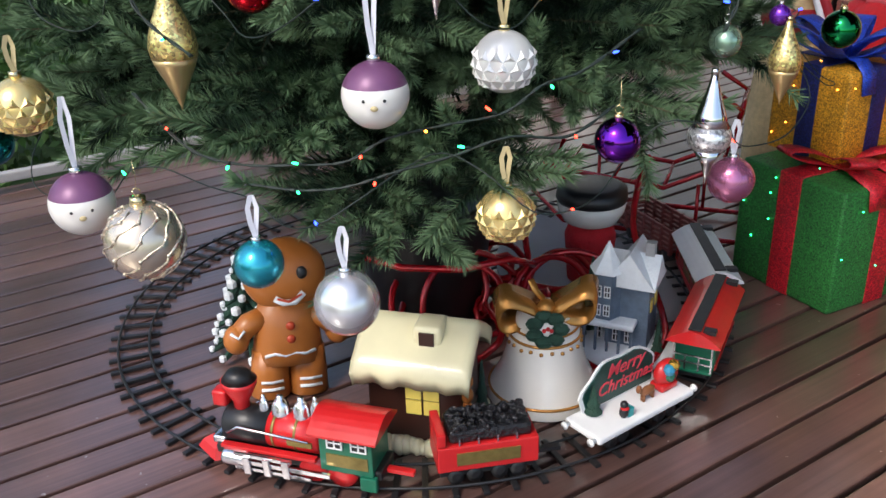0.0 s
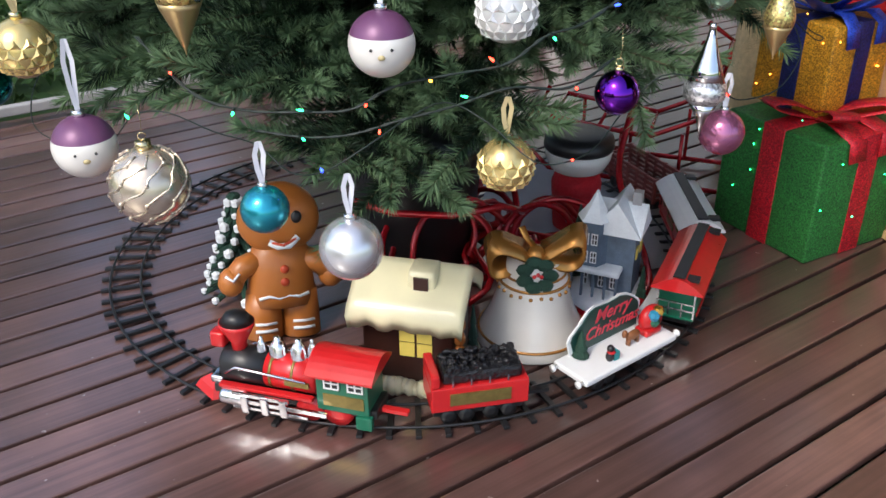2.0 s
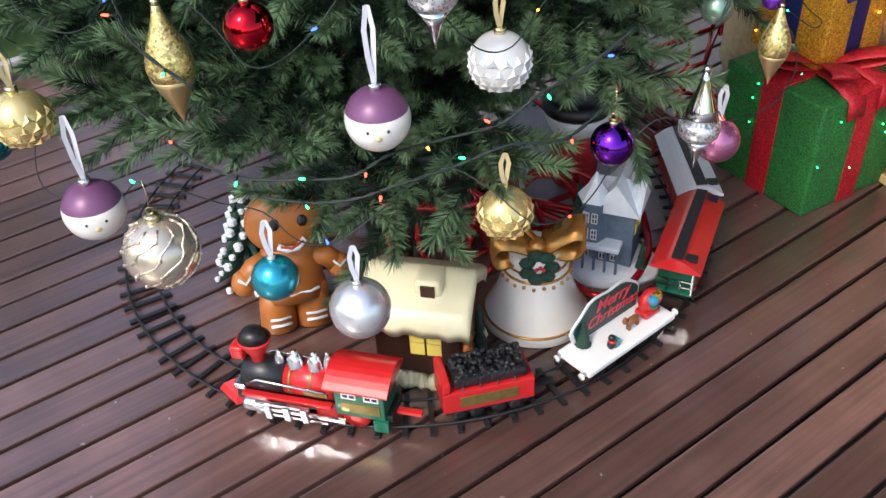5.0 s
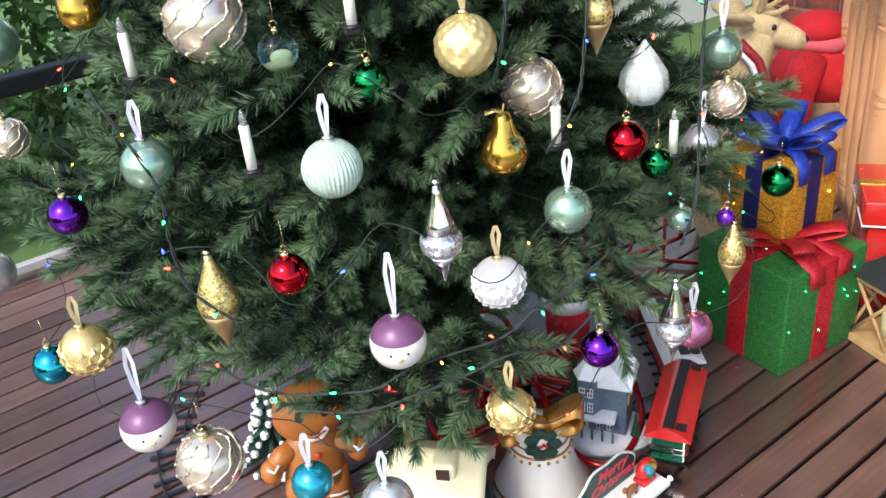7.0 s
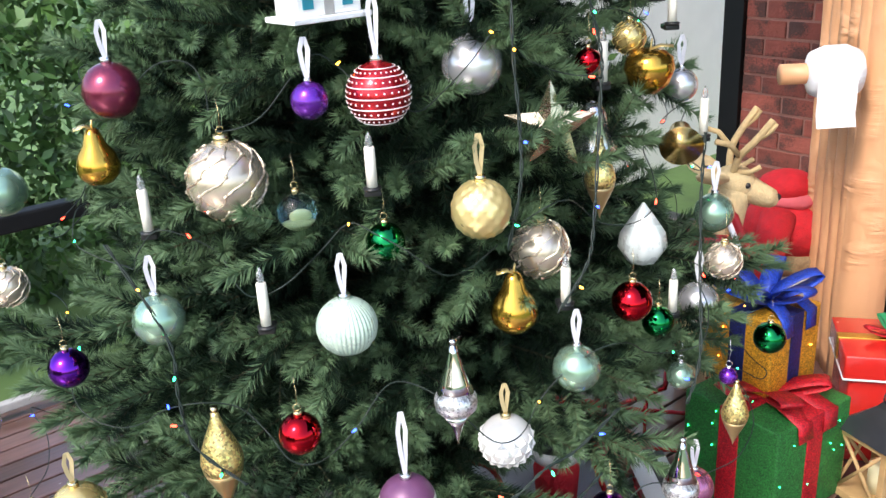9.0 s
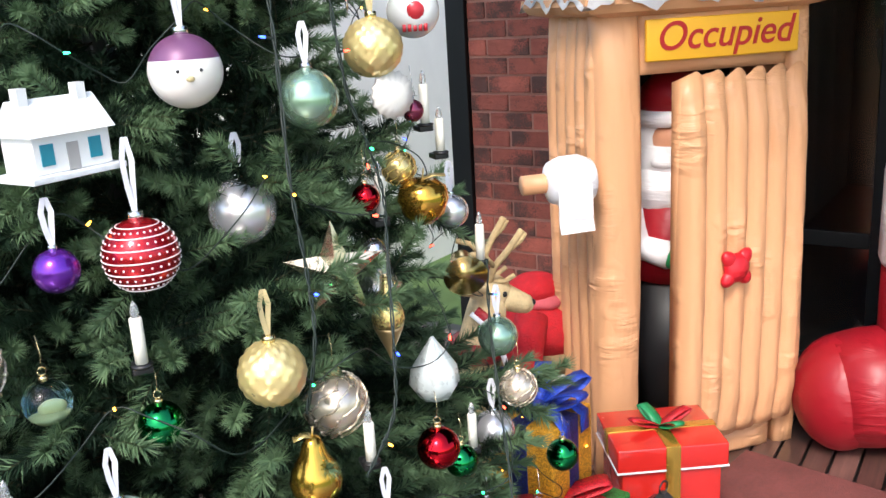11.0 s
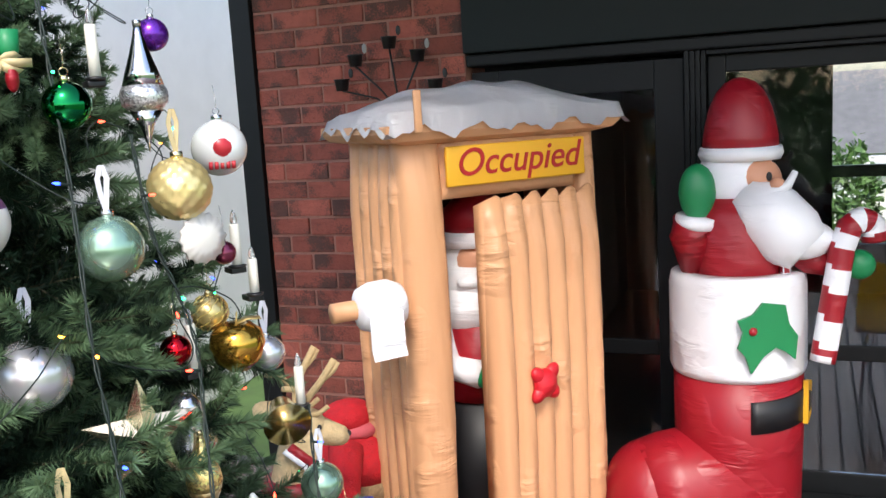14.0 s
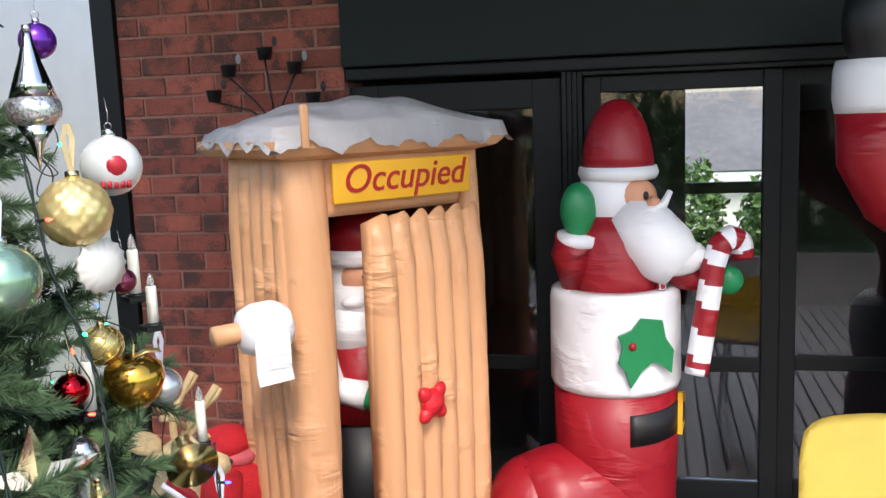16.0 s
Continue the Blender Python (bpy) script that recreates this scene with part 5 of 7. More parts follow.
def tender(s):
    t = thing("toy_tender", on_track(s), "red toy coal tender heaped with black coal", "toy train")
    part("chassis", B(-0.075, -0.026, 0.014, 0.075, 0.026, 0.03, bevel=0.003), M_BLACK, t, smooth=False)
    part("body", B(-0.08, -0.036, 0.03, 0.08, 0.036, 0.076, bevel=0.003), M_RED, t, smooth=False)
    part("front_wall", B(0.066, -0.036, 0.077, 0.08, 0.036, 0.1, bevel=0.003), M_RED, t, smooth=False)
    bm = box(bmesh.new(), -0.07, -0.03, 0.077, 0.06, 0.03, 0.1, bevel=0.006)
    rc = random.Random(9)
    for i in range(120):
        ball(bm, (rc.uniform(-0.065, 0.056), rc.uniform(-0.027, 0.027), 0.1 + rc.uniform(-0.002, 0.006)), rc.uniform(0.004, 0.008), 6)
    part("coal", bm, M_COAL, t, "glossy black coal load", smooth=False)
    for y in (-1, 1):
        part("plate", B(-0.05, y * 0.036 - 0.002, 0.042, 0.05, y * 0.036 + 0.002, 0.064), M_BRASS, t, "gold name plate", smooth=False)
        for x in (-0.045, -0.015, 0.015, 0.045):
            part("rail_post", B(x - 0.001, y * 0.034 - 0.001, 0.076, x + 0.001, y * 0.034 + 0.001, 0.088), M_CHROME, t, smooth=False)
        for x in (-0.05, -0.02, 0.02, 0.05):
            wheel(t, x, y * 0.024, 0.013)
    part("drawbar", B(-0.125, -0.005, 0.02, -0.08, 0.005, 0.027), M_BLACK, t, smooth=False)


def flatcar(s):
    t = thing("toy_flat_wagon", on_track(s), "white toy flat wagon with a greeting board and a little sleigh", "toy train")
    part("chassis", B(-0.09, -0.026, 0.014, 0.09, 0.026, 0.03, bevel=0.003), M_BLACK, t, smooth=False)
    part("deck", B(-0.115, -0.04, 0.03, 0.115, 0.04, 0.042, bevel=0.004), M_WHITE, t, smooth=False)
    for x in (-0.115, 0.115):
        for y in (-0.03, 0.03):
            part("buffer", lathe(bmesh.new(), [(0.004, 0), (0.004, 0.008), (0.007, 0.009), (0.007, 0.012)], 10, Matrix.Translation((x, y, 0.036)) @ Matrix.Rotation(radians(90 if x > 0 else -90), 4, "Y")), M_WHITE, t)
    out = [(-0.085, 0), (0.085, 0)] + [(0.09 * math.cos(a) * (1 + 0.06 * math.cos(5 * a)), 0.03 + 0.055 * math.sin(a) * (1 + 0.08 * math.cos(6 * a))) for a in [math.pi * i / 16 for i in range(17)]]
    sg = part("sign_board", slab(bmesh.new(), out, 0.004, Matrix.Translation((0.0, -0.03, 0.042))), M_WHITE, t, "white-edged dark green board", smooth=False)
    part("sign_face", slab(bmesh.new(), [(x * 0.93, 0.004 + z * 0.92) for x, z in out], 0.003, Matrix.Translation((0.0, -0.03, 0.042)) @ Matrix.Translation((0, 0.0025, 0))), mat("dark_green_paint", (0.008, 0.05, 0.04), 0.35), sg, smooth=False)
    for txt, x, z, sz in (("Merry", -0.01, 0.102, 0.036), ("Christmas", -0.012, 0.072, 0.033)):
        words("lettering", txt, sz, Matrix.Translation((x, -0.0255, z)) @ Matrix.Rotation(math.pi, 4, "Z") @ Matrix.Rotation(radians(90), 4, "X"), mat("pink_red_paint", (0.7, 0.06, 0.09), 0.4), sg, 0.0006, 0.3)
    bm = bmesh.new()
    for k in range(3):
        lathe(bm, [(0.016 - k * 0.004, 0), (0.001, 0.022)], 10, Matrix.Translation((0.07, -0.02, 0.045 + k * 0.014)))
    part("little_fir", bm, M_FIRGREEN, t, smooth=False)
    bm = bmesh.new()
    ball(bm, (-0.085, 0.0, 0.07), (0.028, 0.016, 0.026), 14)
    box(bm, -0.1, -0.014, 0.043, -0.06, 0.016, 0.055, bevel=0.004)
    part("sleigh", bm, M_RED, t, "red sleigh")
    for k, (mm, q) in enumerate(((M_GREENP, (-0.08, 0.012, 0.07)), (mat("blue_parcel", (0.03, 0.25, 0.4), 0.4), (-0.076, 0.014, 0.084)), (M_GOLDFOIL, (-0.086, 0.014, 0.09)))):
        part("parcel", ball(bmesh.new(), q, 0.011, 8), mm, t, smooth=False)
    bm = bmesh.new()
    ball(bm, (-0.03, 0.008, 0.06), (0.018, 0.007, 0.009), 10)
    ball(bm, (-0.008, 0.008, 0.07), (0.006, 0.005, 0.008), 8)
    for x in (-0.042, -0.02):
        box(bm, x - 0.002, 0.004, 0.042, x + 0.002, 0.012, 0.056)
    part("brown_deer", bm, mat("deer_brown", (0.25, 0.09, 0.03), 0.5), t)
    bm = bmesh.new()
    ball(bm, (0.04, 0.02, 0.052), (0.008, 0.008, 0.011), 10)
    ball(bm, (0.04, 0.02, 0.067), 0.007, 10)
    part("little_bird", bm, M_BLACK, t, "small black and white toy bird")
    part("scarf", ball(bmesh.new(), (0.04, 0.022, 0.061), (0.008, 0.008, 0.003), 8), M_RED, t)
    part("present", B(0.022, 0.012, 0.042, 0.034, 0.026, 0.058), mat("teal_box", (0.02, 0.3, 0.3), 0.4), t, smooth=False)
    for y in (-1, 1):
        for x in (-0.07, -0.045, 0.045, 0.07):
            wheel(t, x, y * 0.024, 0.013)


def coach(s, roof_m, body_m, word, end_m):
    t = thing("toy_coach", on_track(s), "toy passenger coach with a %s roof" % word, "toy train")
    part("chassis", B(-0.11, -0.026, 0.014, 0.11, 0.026, 0.03, bevel=0.003), M_BLACK, t, smooth=False)
    body = part("body", B(-0.095, -0.036, 0.03, 0.095, 0.036, 0.09, bevel=0.002), body_m, t, smooth=False)
    for y in (-1, 1):
        for k in range(4):
            x = -0.07 + k * 0.042
            window(body, x, x + 0.016, 0.062, 0.082, y * 0.036, M_BRASS, M_BLACK, 0.0015)
        part("plate", B(-0.03, y * 0.036 - 0.0018, 0.042, 0.03, y * 0.036 + 0.0018, 0.054), M_BRASS, body, smooth=False)
        part("skirt", B(-0.095, y * 0.036 - 0.003, 0.028, 0.095, y * 0.036 + 0.003, 0.034), M_RED, body, smooth=False)
    arc = [(-0.048 + 0.096 * i / 10, 0.09 + 0.024 * math.sin(math.pi * i / 10)) for i in range(11)]
    part("roof", slab(bmesh.new(), arc + [(0.048, 0.087), (-0.048, 0.087)], 0.25, Matrix.Rotation(radians(90), 4, "Z")), roof_m, t, "curved %s roof" % word, smooth=False)
    part("roof_walk", B(-0.12, -0.011, 0.1145, 0.12, 0.011, 0.1175), M_BLACK, t, "black roof walkway", smooth=False)
    for x in (-0.112, 0.098):
        part("roof_hatch", B(x, 0.014, 0.108, x + 0.016, 0.036, 0.1155), M_BLACK, t, smooth=False)
    for e in (-1, 1):
        part("platform", B(e * 0.108 - 0.013, -0.036, 0.03, e * 0.108 + 0.013, 0.036, 0.035), end_m, t, smooth=False)
        for z in (0.048, 0.062):
            part("end_rail", B(e * 0.12 - 0.0015, -0.036, z, e * 0.12 + 0.0015, 0.036, z + 0.003), M_CHROME, t, smooth=False)
        for y in (-0.034, -0.012, 0.012, 0.034):
            part("end_post", B(e * 0.12 - 0.0015, y - 0.0015, 0.034, e * 0.12 + 0.0015, y + 0.0015, 0.064 if abs(y) < 0.03 else 0.088), M_CHROME, t, smooth=False)
    for y in (-1, 1):
        for x in (-0.08, -0.05, 0.05, 0.08):
            wheel(t, x, y * 0.024, 0.013)


def basket_car(s):
    t = thing("toy_open_wagon", on_track(s), "open toy wagon with dark red lattice sides", "toy train")
    m = mat("brick_red_plastic", (0.22, 0.045, 0.04), 0.45)
    part("chassis", B(-0.1, -0.026, 0.014, 0.1, 0.026, 0.028, bevel=0.003), M_BLACK, t, smooth=False)
    part("wagon_floor", B(-0.105, -0.037, 0.028, 0.105, 0.037, 0.034), M_BLACK, t, smooth=False)
    for y in (-1, 1):
        for z in (0.04, 0.052, 0.064, 0.076, 0.088):
            part("slat", B(-0.11, y * 0.04 - 0.003, z - 0.0035, 0.11, y * 0.04 + 0.003, z + 0.0035), m, t, smooth=False)
        for k in range(7):
            x = -0.108 + 0.036 * k
            part("stake", B(x - 0.003, y * 0.04 - 0.0045, 0.03, x + 0.003, y * 0.04 + 0.0045, 0.093), m, t, smooth=False)
    for e in (-1, 1):
        for z in (0.04, 0.052, 0.064, 0.076, 0.088):
            part("end_slat", B(e * 0.11 - 0.003, -0.036, z - 0.0035, e * 0.11 + 0.003, 0.036, z + 0.0035), m, t, smooth=False)
    for y in (-1, 1):
        for x in (-0.075, -0.045, 0.045, 0.075):
            wheel(t, x, y * 0.024, 0.013)


locomotive(S0)
tender(S0 + 0.36)
flatcar(S0 + 0.70)
coach(S0 + 1.05, M_RED, M_GREENP, "red", M_GREENP)
coach(S0 + 1.365, M_WHITE, M_RED, "white", M_RED)
basket_car(S0 + 1.68)


# ---- figures and models inside the loop ----
def gingerbread(m):
    bm = bmesh.new()
    ball(bm, (0, 0, 0.25), (0.082, 0.048, 0.074), 28)
    lathe(bm, [(0.03, 0.066), (0.068, 0.072), (0.069, 0.10), (0.064, 0.15), (0.056, 0.19), (0.03, 0.205)], 28, Matrix.Diagonal((1, 0.62, 1, 1)))
    for s in (-1, 1):
        tube(bm, [(s * 0.04, 0, 0.165), (s * 0.075, -0.005, 0.155), (s * 0.1, -0.01, 0.13)], 0.026, 14, taper=lambda q: 0.95 - 0.1 * q)
        ball(bm, (s * 0.1, -0.01, 0.128), (0.026, 0.026, 0.03), 14)
        lathe(bm, [(0.036, 0.0), (0.04, 0.004), (0.038, 0.05), (0.034, 0.1)], 20, Matrix.Translation((s * 0.038, 0, 0)) @ Matrix.Diagonal((1, 0.85, 1, 1)))
    for s in (-1, 1):
        ball(bm, (s * 0.028, -0.045, 0.262), (0.011, 0.006, 0.013), 12, mi=1)
        tube(bm, [(s * 0.038 - 0.022, -0.0345, 0.025), (s * 0.038, -0.0365, 0.024), (s * 0.038 + 0.022, -0.0345, 0.025)], 0.0035, 6, mi=2)
        tube(bm, [(s * 0.038 - 0.022, -0.0335, 0.04), (s * 0.038, -0.036, 0.039), (s * 0.038 + 0.022, -0.0335, 0.04)], 0.003, 6, mi=2)
        tube(bm, [(s * 0.085, -0.033, 0.152), (s * 0.098, -0.036, 0.138), (s * 0.112, -0.03, 0.148)], 0.003, 6, mi=2)
    tube(bm, [(-0.026, -0.047, 0.215), (-0.01, -0.05, 0.206), (0.012, -0.05, 0.206), (0.03, -0.046, 0.222)], 0.007, 8, mi=2)
    tube(bm, [(-0.022, -0.052, 0.215), (0, -0.055, 0.209), (0.026, -0.051, 0.22)], 0.003, 6, mi=3)
    for z in (0.155, 0.128):
        ball(bm, (0.002, -0.041, z), (0.009, 0.006, 0.009), 12, mi=3)
    tube(bm, [(-0.05 + 0.02 * i, -0.041 + 0.006 * abs(i - 2.5) / 2.5, 0.094 + 0.005 * (i % 2)) for i in range(6)], 0.0035, 6, mi=2)
    ob = part("gingerbread_figure", bm, [M_GINGER, M_BLACK, M_SNOW, mat("orange_red_button", (0.5, 0.06, 0.02), 0.4)], at=m)
    return tagged(ob, "brown vinyl gingerbread figure with white icing lines", "figurine")


gingerbread(pose(-0.39, 1.715, 0, -9, 4, 20) @ Matrix.Scale(1.12, 4))


def snowy_fir(m, h):
    t = thing("model_fir", m, "small dark green model fir with snow-white branch tips", "model tree")
    part("trunk", lathe(bmesh.new(), [(0.008, 0), (0.004, h * 0.9)], 8), M_TWIG, t)
    rf = random.Random(2)
    green, white = bmesh.new(), bmesh.new()
    for k in range(9):
        z = h * (0.1 + 0.095 * k)
        r = h * 0.34 * (1 - k / 9.5)
        for j in range(9 - k // 2):
            a = 2 * math.pi * (j + 0.5 * (k % 2)) / (9 - k // 2) + rf.uniform(-0.2, 0.2)
            tip = (r * math.cos(a), r * math.sin(a), z - 0.012)
            tube(green, [(0, 0, z + 0.01), (r * 0.5 * math.cos(a), r * 0.5 * math.sin(a), z + 0.006), tip], 0.013, 6, taper=lambda q: 0.6 + 0.6 * q - 0.7 * q * q)
            ball(white, (tip[0] * 0.95, tip[1] * 0.95, tip[2] + 0.006), rf.uniform(0.008, 0.014), 6)
    part("foliage", green, M_FIRGREEN, t, smooth=False)
    tagged(part("snow", white, M_SNOW, t, "white snow on the branch ends", smooth=False), kind="stuff")


snowy_fir(pose(-0.52, 1.90, 0), 0.30)


def chocolate_house(m):
    t = thing("gingerbread_house", m, "dark chocolate-coloured model house with a cream icing roof", "model house")
    part("wall", B(-0.115, -0.08, 0, 0.115, 0.08, 0.15, bevel=0.006), M_CHOC, t, smooth=False)
    bm = bmesh.new()
    nx, ny = 22, 16
    top = [[None] * (ny + 1) for _ in range(nx + 1)]
    bot = [[None] * (ny + 1) for _ in range(nx + 1)]
    rr = random.Random(4)
    drip = [0.002 * math.sin(i * 1.1) + rr.uniform(-0.0015, 0.0015) for i in range(nx + 1)]
    for i in range(nx + 1):
        for j in range(ny + 1):
            x = -0.145 + 0.29 * i / nx
            v = -1 + 2 * j / ny
            y = v * (0.115 + (drip[i] if abs(v) == 1 else 0))
            z = 0.196 - 0.050 * abs(v) ** 1.1 - (0.008 + drip[i] if abs(v) == 1 else 0) - (0.006 if i in (0, nx) else 0)
            top[i][j] = bm.verts.new((x, y, z))
            bot[i][j] = bm.verts.new((x * 0.97, y * 0.96, z - 0.022))
    for i in range(nx):
        for j in range(ny):
            bm.faces.new((top[i][j], top[i + 1][j], top[i + 1][j + 1], top[i][j + 1]))
            bm.faces.new((bot[i][j], bot[i][j + 1], bot[i + 1][j + 1], bot[i + 1][j]))
    for i in range(nx):
        for j in (0, ny):
            bm.faces.new((top[i][j], bot[i][j], bot[i + 1][j], top[i + 1][j]))
    for j in range(ny):
        for i in (0, nx):
            bm.faces.new((top[i][j], top[i][j + 1], bot[i][j + 1], bot[i][j]))
    part("icing_roof", bm, M_CREAM, t, "thick cream icing roof")
    ch = bmesh.new()
    box(ch, -0.005, -0.06, 0.15, 0.065, 0.01, 0.198, bevel=0.01)
    part("chimney", ch, M_CREAM, t, "cream chimney block")
    part("chimney_hole", B(0.012, -0.064, 0.168, 0.048, -0.035, 0.19), M_CHOC, t, smooth=False)
    slab_b = bmesh.new()
    slab(slab_b, [(-0.075, 0.148), (0.075, 0.148), (0, 0.182)], 0.226, Matrix.Rotation(radians(90), 4, "Z"))
    part("gable", slab_b, M_CHOC, t, smooth=False)
    for x in (-0.02, 0.024):
        for z in (0.062, 0.088):
            part("pane", B(x, -0.084, z, x + 0.038, -0.078, z + 0.023), M_YELLOWWIN, t, "yellow window pane", smooth=False)
    bm = bmesh.new()
    for i in range(18):
        x = -0.13 + 0.26 * i / 17
        ball(bm, (x, -0.09 + rr.uniform(-0.006, 0.006), 0.008), (0.018, 0.022, rr.uniform(0.008, 0.018)), 8)
    for i in range(9):
        ball(bm, (0.128, -0.08 + 0.02 * i, 0.012), (0.022, 0.018, rr.uniform(0.01, 0.03)), 8)
    tagged(part("icing_drift", bm, M_CREAM, t, "cream icing drift"), kind="stuff")
    for i in range(5):
        part("biscuit_log", ball(bmesh.new(), (0.126, -0.066, 0.025 + i * 0.024), (0.016, 0.014, 0.013), 10), M_GINGER, t)
    bm = bmesh.new()
    for k in range(4):
        lathe(bm, [(0.024 - k * 0.005, 0), (0.002, 0.034)], 9, Matrix.Translation((0.142, 0.01, 0.02 + k * 0.024)))
    part("little_fir", bm, M_FIRGREEN, t, smooth=False)


chocolate_house(pose(-0.072, 1.585, 0, 0, 0, -12) @ Matrix.Diagonal((0.84, 0.95, 1.38, 1)))


def ceramic_bell(m):
    t = thing("ceramic_bell", m, "white ceramic bell with gold bands and a bronze bow", "bell")
    part("shell", lathe(bmesh.new(), [(0.11, 0.0), (0.116, 0.006), (0.108, 0.03), (0.085, 0.075), (0.073, 0.12), (0.068, 0.15), (0.062, 0.158), (0.064, 0.166), (0.055, 0.185), (0.03, 0.2), (0.004, 0.205)], 44), M_CERAMIC, t)
    for r, z, w in ((0.1105, 0.026, 0.003), (0.0705, 0.142, 0.003), (0.0655, 0.16, 0.0025)):
        part("gold_band", tube(bmesh.new(), [(r * math.cos(a), r * math.sin(a), z) for a in [k * math.pi / 22 for k in range(44)]], w, 6, closed=True), M_GOLDTRIM, t)
    bm = bmesh.new()
    for k in range(22):
        a = 2 * math.pi * k / 22
        ball(bm, (0.073 * math.cos(a), 0.073 * math.sin(a), 0.128 + 0.003 * (k % 2)), 0.0045, 6)
    part("scrollwork", bm, M_GOLDTRIM, t, "small gold scrolls")
    for s in (-1, 1):
        bm = bmesh.new()
        rise = 0.02 if s > 0 else -0.006
        pts = [(s * (0.008 + 0.088 * math.sin(q * math.pi) ** 0.8), -0.02 - 0.012 * math.sin(q * math.pi * 2), 0.205 + rise * math.sin(q * math.pi) + 0.034 * math.sin(q * 2 * math.pi)) for q in [i / 16 for i in range(17)]]
        strip(bm, pts, 0.062, (0.15 * s, 0.9, 0.35), 0.006)
        part("bow_loop", bm, M_BRONZE, t, "glossy bronze bow loop")
    part("bow_tail", strip(bmesh.new(), [(0, -0.02, 0.215), (-0.02, -0.02, 0.24), (-0.03, -0.015, 0.262)], 0.014, (0.6, 0.5, 0), 0.003), M_BRONZE, t)
    part("bow_knot", ball(bmesh.new(), (0, -0.025, 0.205), (0.02, 0.022, 0.02), 14), M_BRONZE, t)
    for k in range(7):
        a = 2 * math.pi * k / 7
        part("holly_leaf", ball(bmesh.new(), (0.026 * math.cos(a), -0.062 + 0.008 * math.sin(a), 0.178 + 0.024 * math.sin(a)), (0.018, 0.009, 0.014), 8), M_FIRGREEN, t, "dark green holly leaf", smooth=False)
    for k in range(3):
        part("berry", ball(bmesh.new(), (-0.006 + 0.007 * k, -0.074, 0.182 + 0.004 * (k % 2)), 0.0045, 8), M_RED, t)


ceramic_bell(pose(0.183, 1.72, 0) @ Matrix.Scale(1.1, 4))


def manor(m):
    t = thing("model_manor", m, "blue-grey model manor house under snowy roofs", "model house")
    part("snow_base", lathe(bmesh.new(), [(0.12, 0), (0.125, 0.012), (0.11, 0.028), (0.05, 0.036)], 30, Matrix.Diagonal((1.15, 0.9, 1, 1)), wob=lambda a, i: 1 + 0.07 * math.sin(3 * a + 1)), M_SNOW, t, "snow-covered base")
    part("main_wall", B(-0.03, -0.04, 0.03, 0.075, 0.06, 0.19, bevel=0.002), M_SLATE, t, smooth=False)
    part("tower", lathe(bmesh.new(), [(0.034, 0.1), (0.034, 0.22)], 6, Matrix.Translation((-0.028, -0.042, 0))), M_SLATE, t, "tower bay", smooth=False)
    part("tower_roof", lathe(bmesh.new(), [(0.046, 0.218), (0.02, 0.25), (0.002, 0.285)], 6, Matrix.Translation((-0.028, -0.042, 0))), M_SNOW, t, smooth=False)
    bm = bmesh.new()
    slab(bm, [(-0.065, 0.185), (0.065, 0.185), (0.0, 0.265)], 0.135, Matrix.Translation((0.025, 0.01, 0)))
    part("roof", bm, M_SNOW, t, "snowy gable roof", smooth=False)
    bm = bmesh.new()
    slab(bm, [(-0.06, 0.186), (0.06, 0.186), (0.0, 0.25)], 0.12, Matrix.Translation((0.03, 0.005, 0)) @ Matrix.Rotation(radians(90), 4, "Z"))
    part("roof", bm, M_SNOW, t, smooth=False)
    part("porch_roof", B(-0.075, -0.085, 0.092, 0.05, -0.03, 0.106, bevel=0.005), M_SNOW, t)
    part("chimney", B(0.05, 0.0, 0.2, 0.072, 0.022, 0.275), M_GREYPOT, t, smooth=False)
    for k in range(5):
        x = -0.072 + k * 0.029
        part("porch_post", B(x - 0.003, -0.08, 0.03, x + 0.003, -0.074, 0.093), M_SLATE, t, smooth=False)
    for x in (-0.042, -0.02):
        for z in (0.13, 0.175):
            window(t, x - 0.008, x + 0.008, z - 0.014, z + 0.014, -0.07, M_WHITE, M_BLACK, 0.003)
    for x in (-0.045, 0.0, 0.03):
        window(t, x - 0.009, x + 0.009, 0.045, 0.08, -0.042, M_WHITE, M_BLACK, 0.003)
    for y in (-0.015, 0.03):
        w = part("window", B(0.0745, y - 0.01, 0.12, 0.078, y + 0.01, 0.15), M_YELLOWWIN, t, smooth=False)
    for x, y, h in ((-0.1, -0.03, 0.13), (-0.085, 0.03, 0.19), (0.1, -0.03, 0.09)):
        bm = bmesh.new()
        for k in range(6):
            lathe(bm, [(h * (0.2 - k * 0.028), 0), (0.002, h * 0.26)], 9, Matrix.Translation((x, y, 0.02 + h * 0.15 * k)))
        part("little_fir", bm, M_FIRGREEN, t, "dark green model fir", smooth=False)


manor(pose(0.375, 1.90, 0, 0, 0, -22) @ Matrix.Diagonal((0.95, 0.95, 1.05, 1)))

# red tinsel rope lights in loose coils
rr = random.Random(8)
rope = thing("rope_light", pose(0.05, 2.16, 0), "tangled red tinsel rope light heaped under the tree", "rope light")
pts = []
for k in range(15):
    c = Vector((rr.uniform(-0.20, 0.22), rr.uniform(-0.26, 0.12), 0))
    rad = rr.uniform(0.085, 0.15)
    tip = pose(0, 0, 0, rr.uniform(25, 75), rr.uniform(-20, 20), rr.uniform(-60, 60))
    for i in range(12):
        a = 2 * math.pi * i / 12
        q = c + tip @ Vector((rad * math.cos(a), rad * math.sin(a), 0))
        pts.append((q.x, q.y, max(0.012, q.z + rad * 0.72)))
pts = smooth_line(pts, 3)
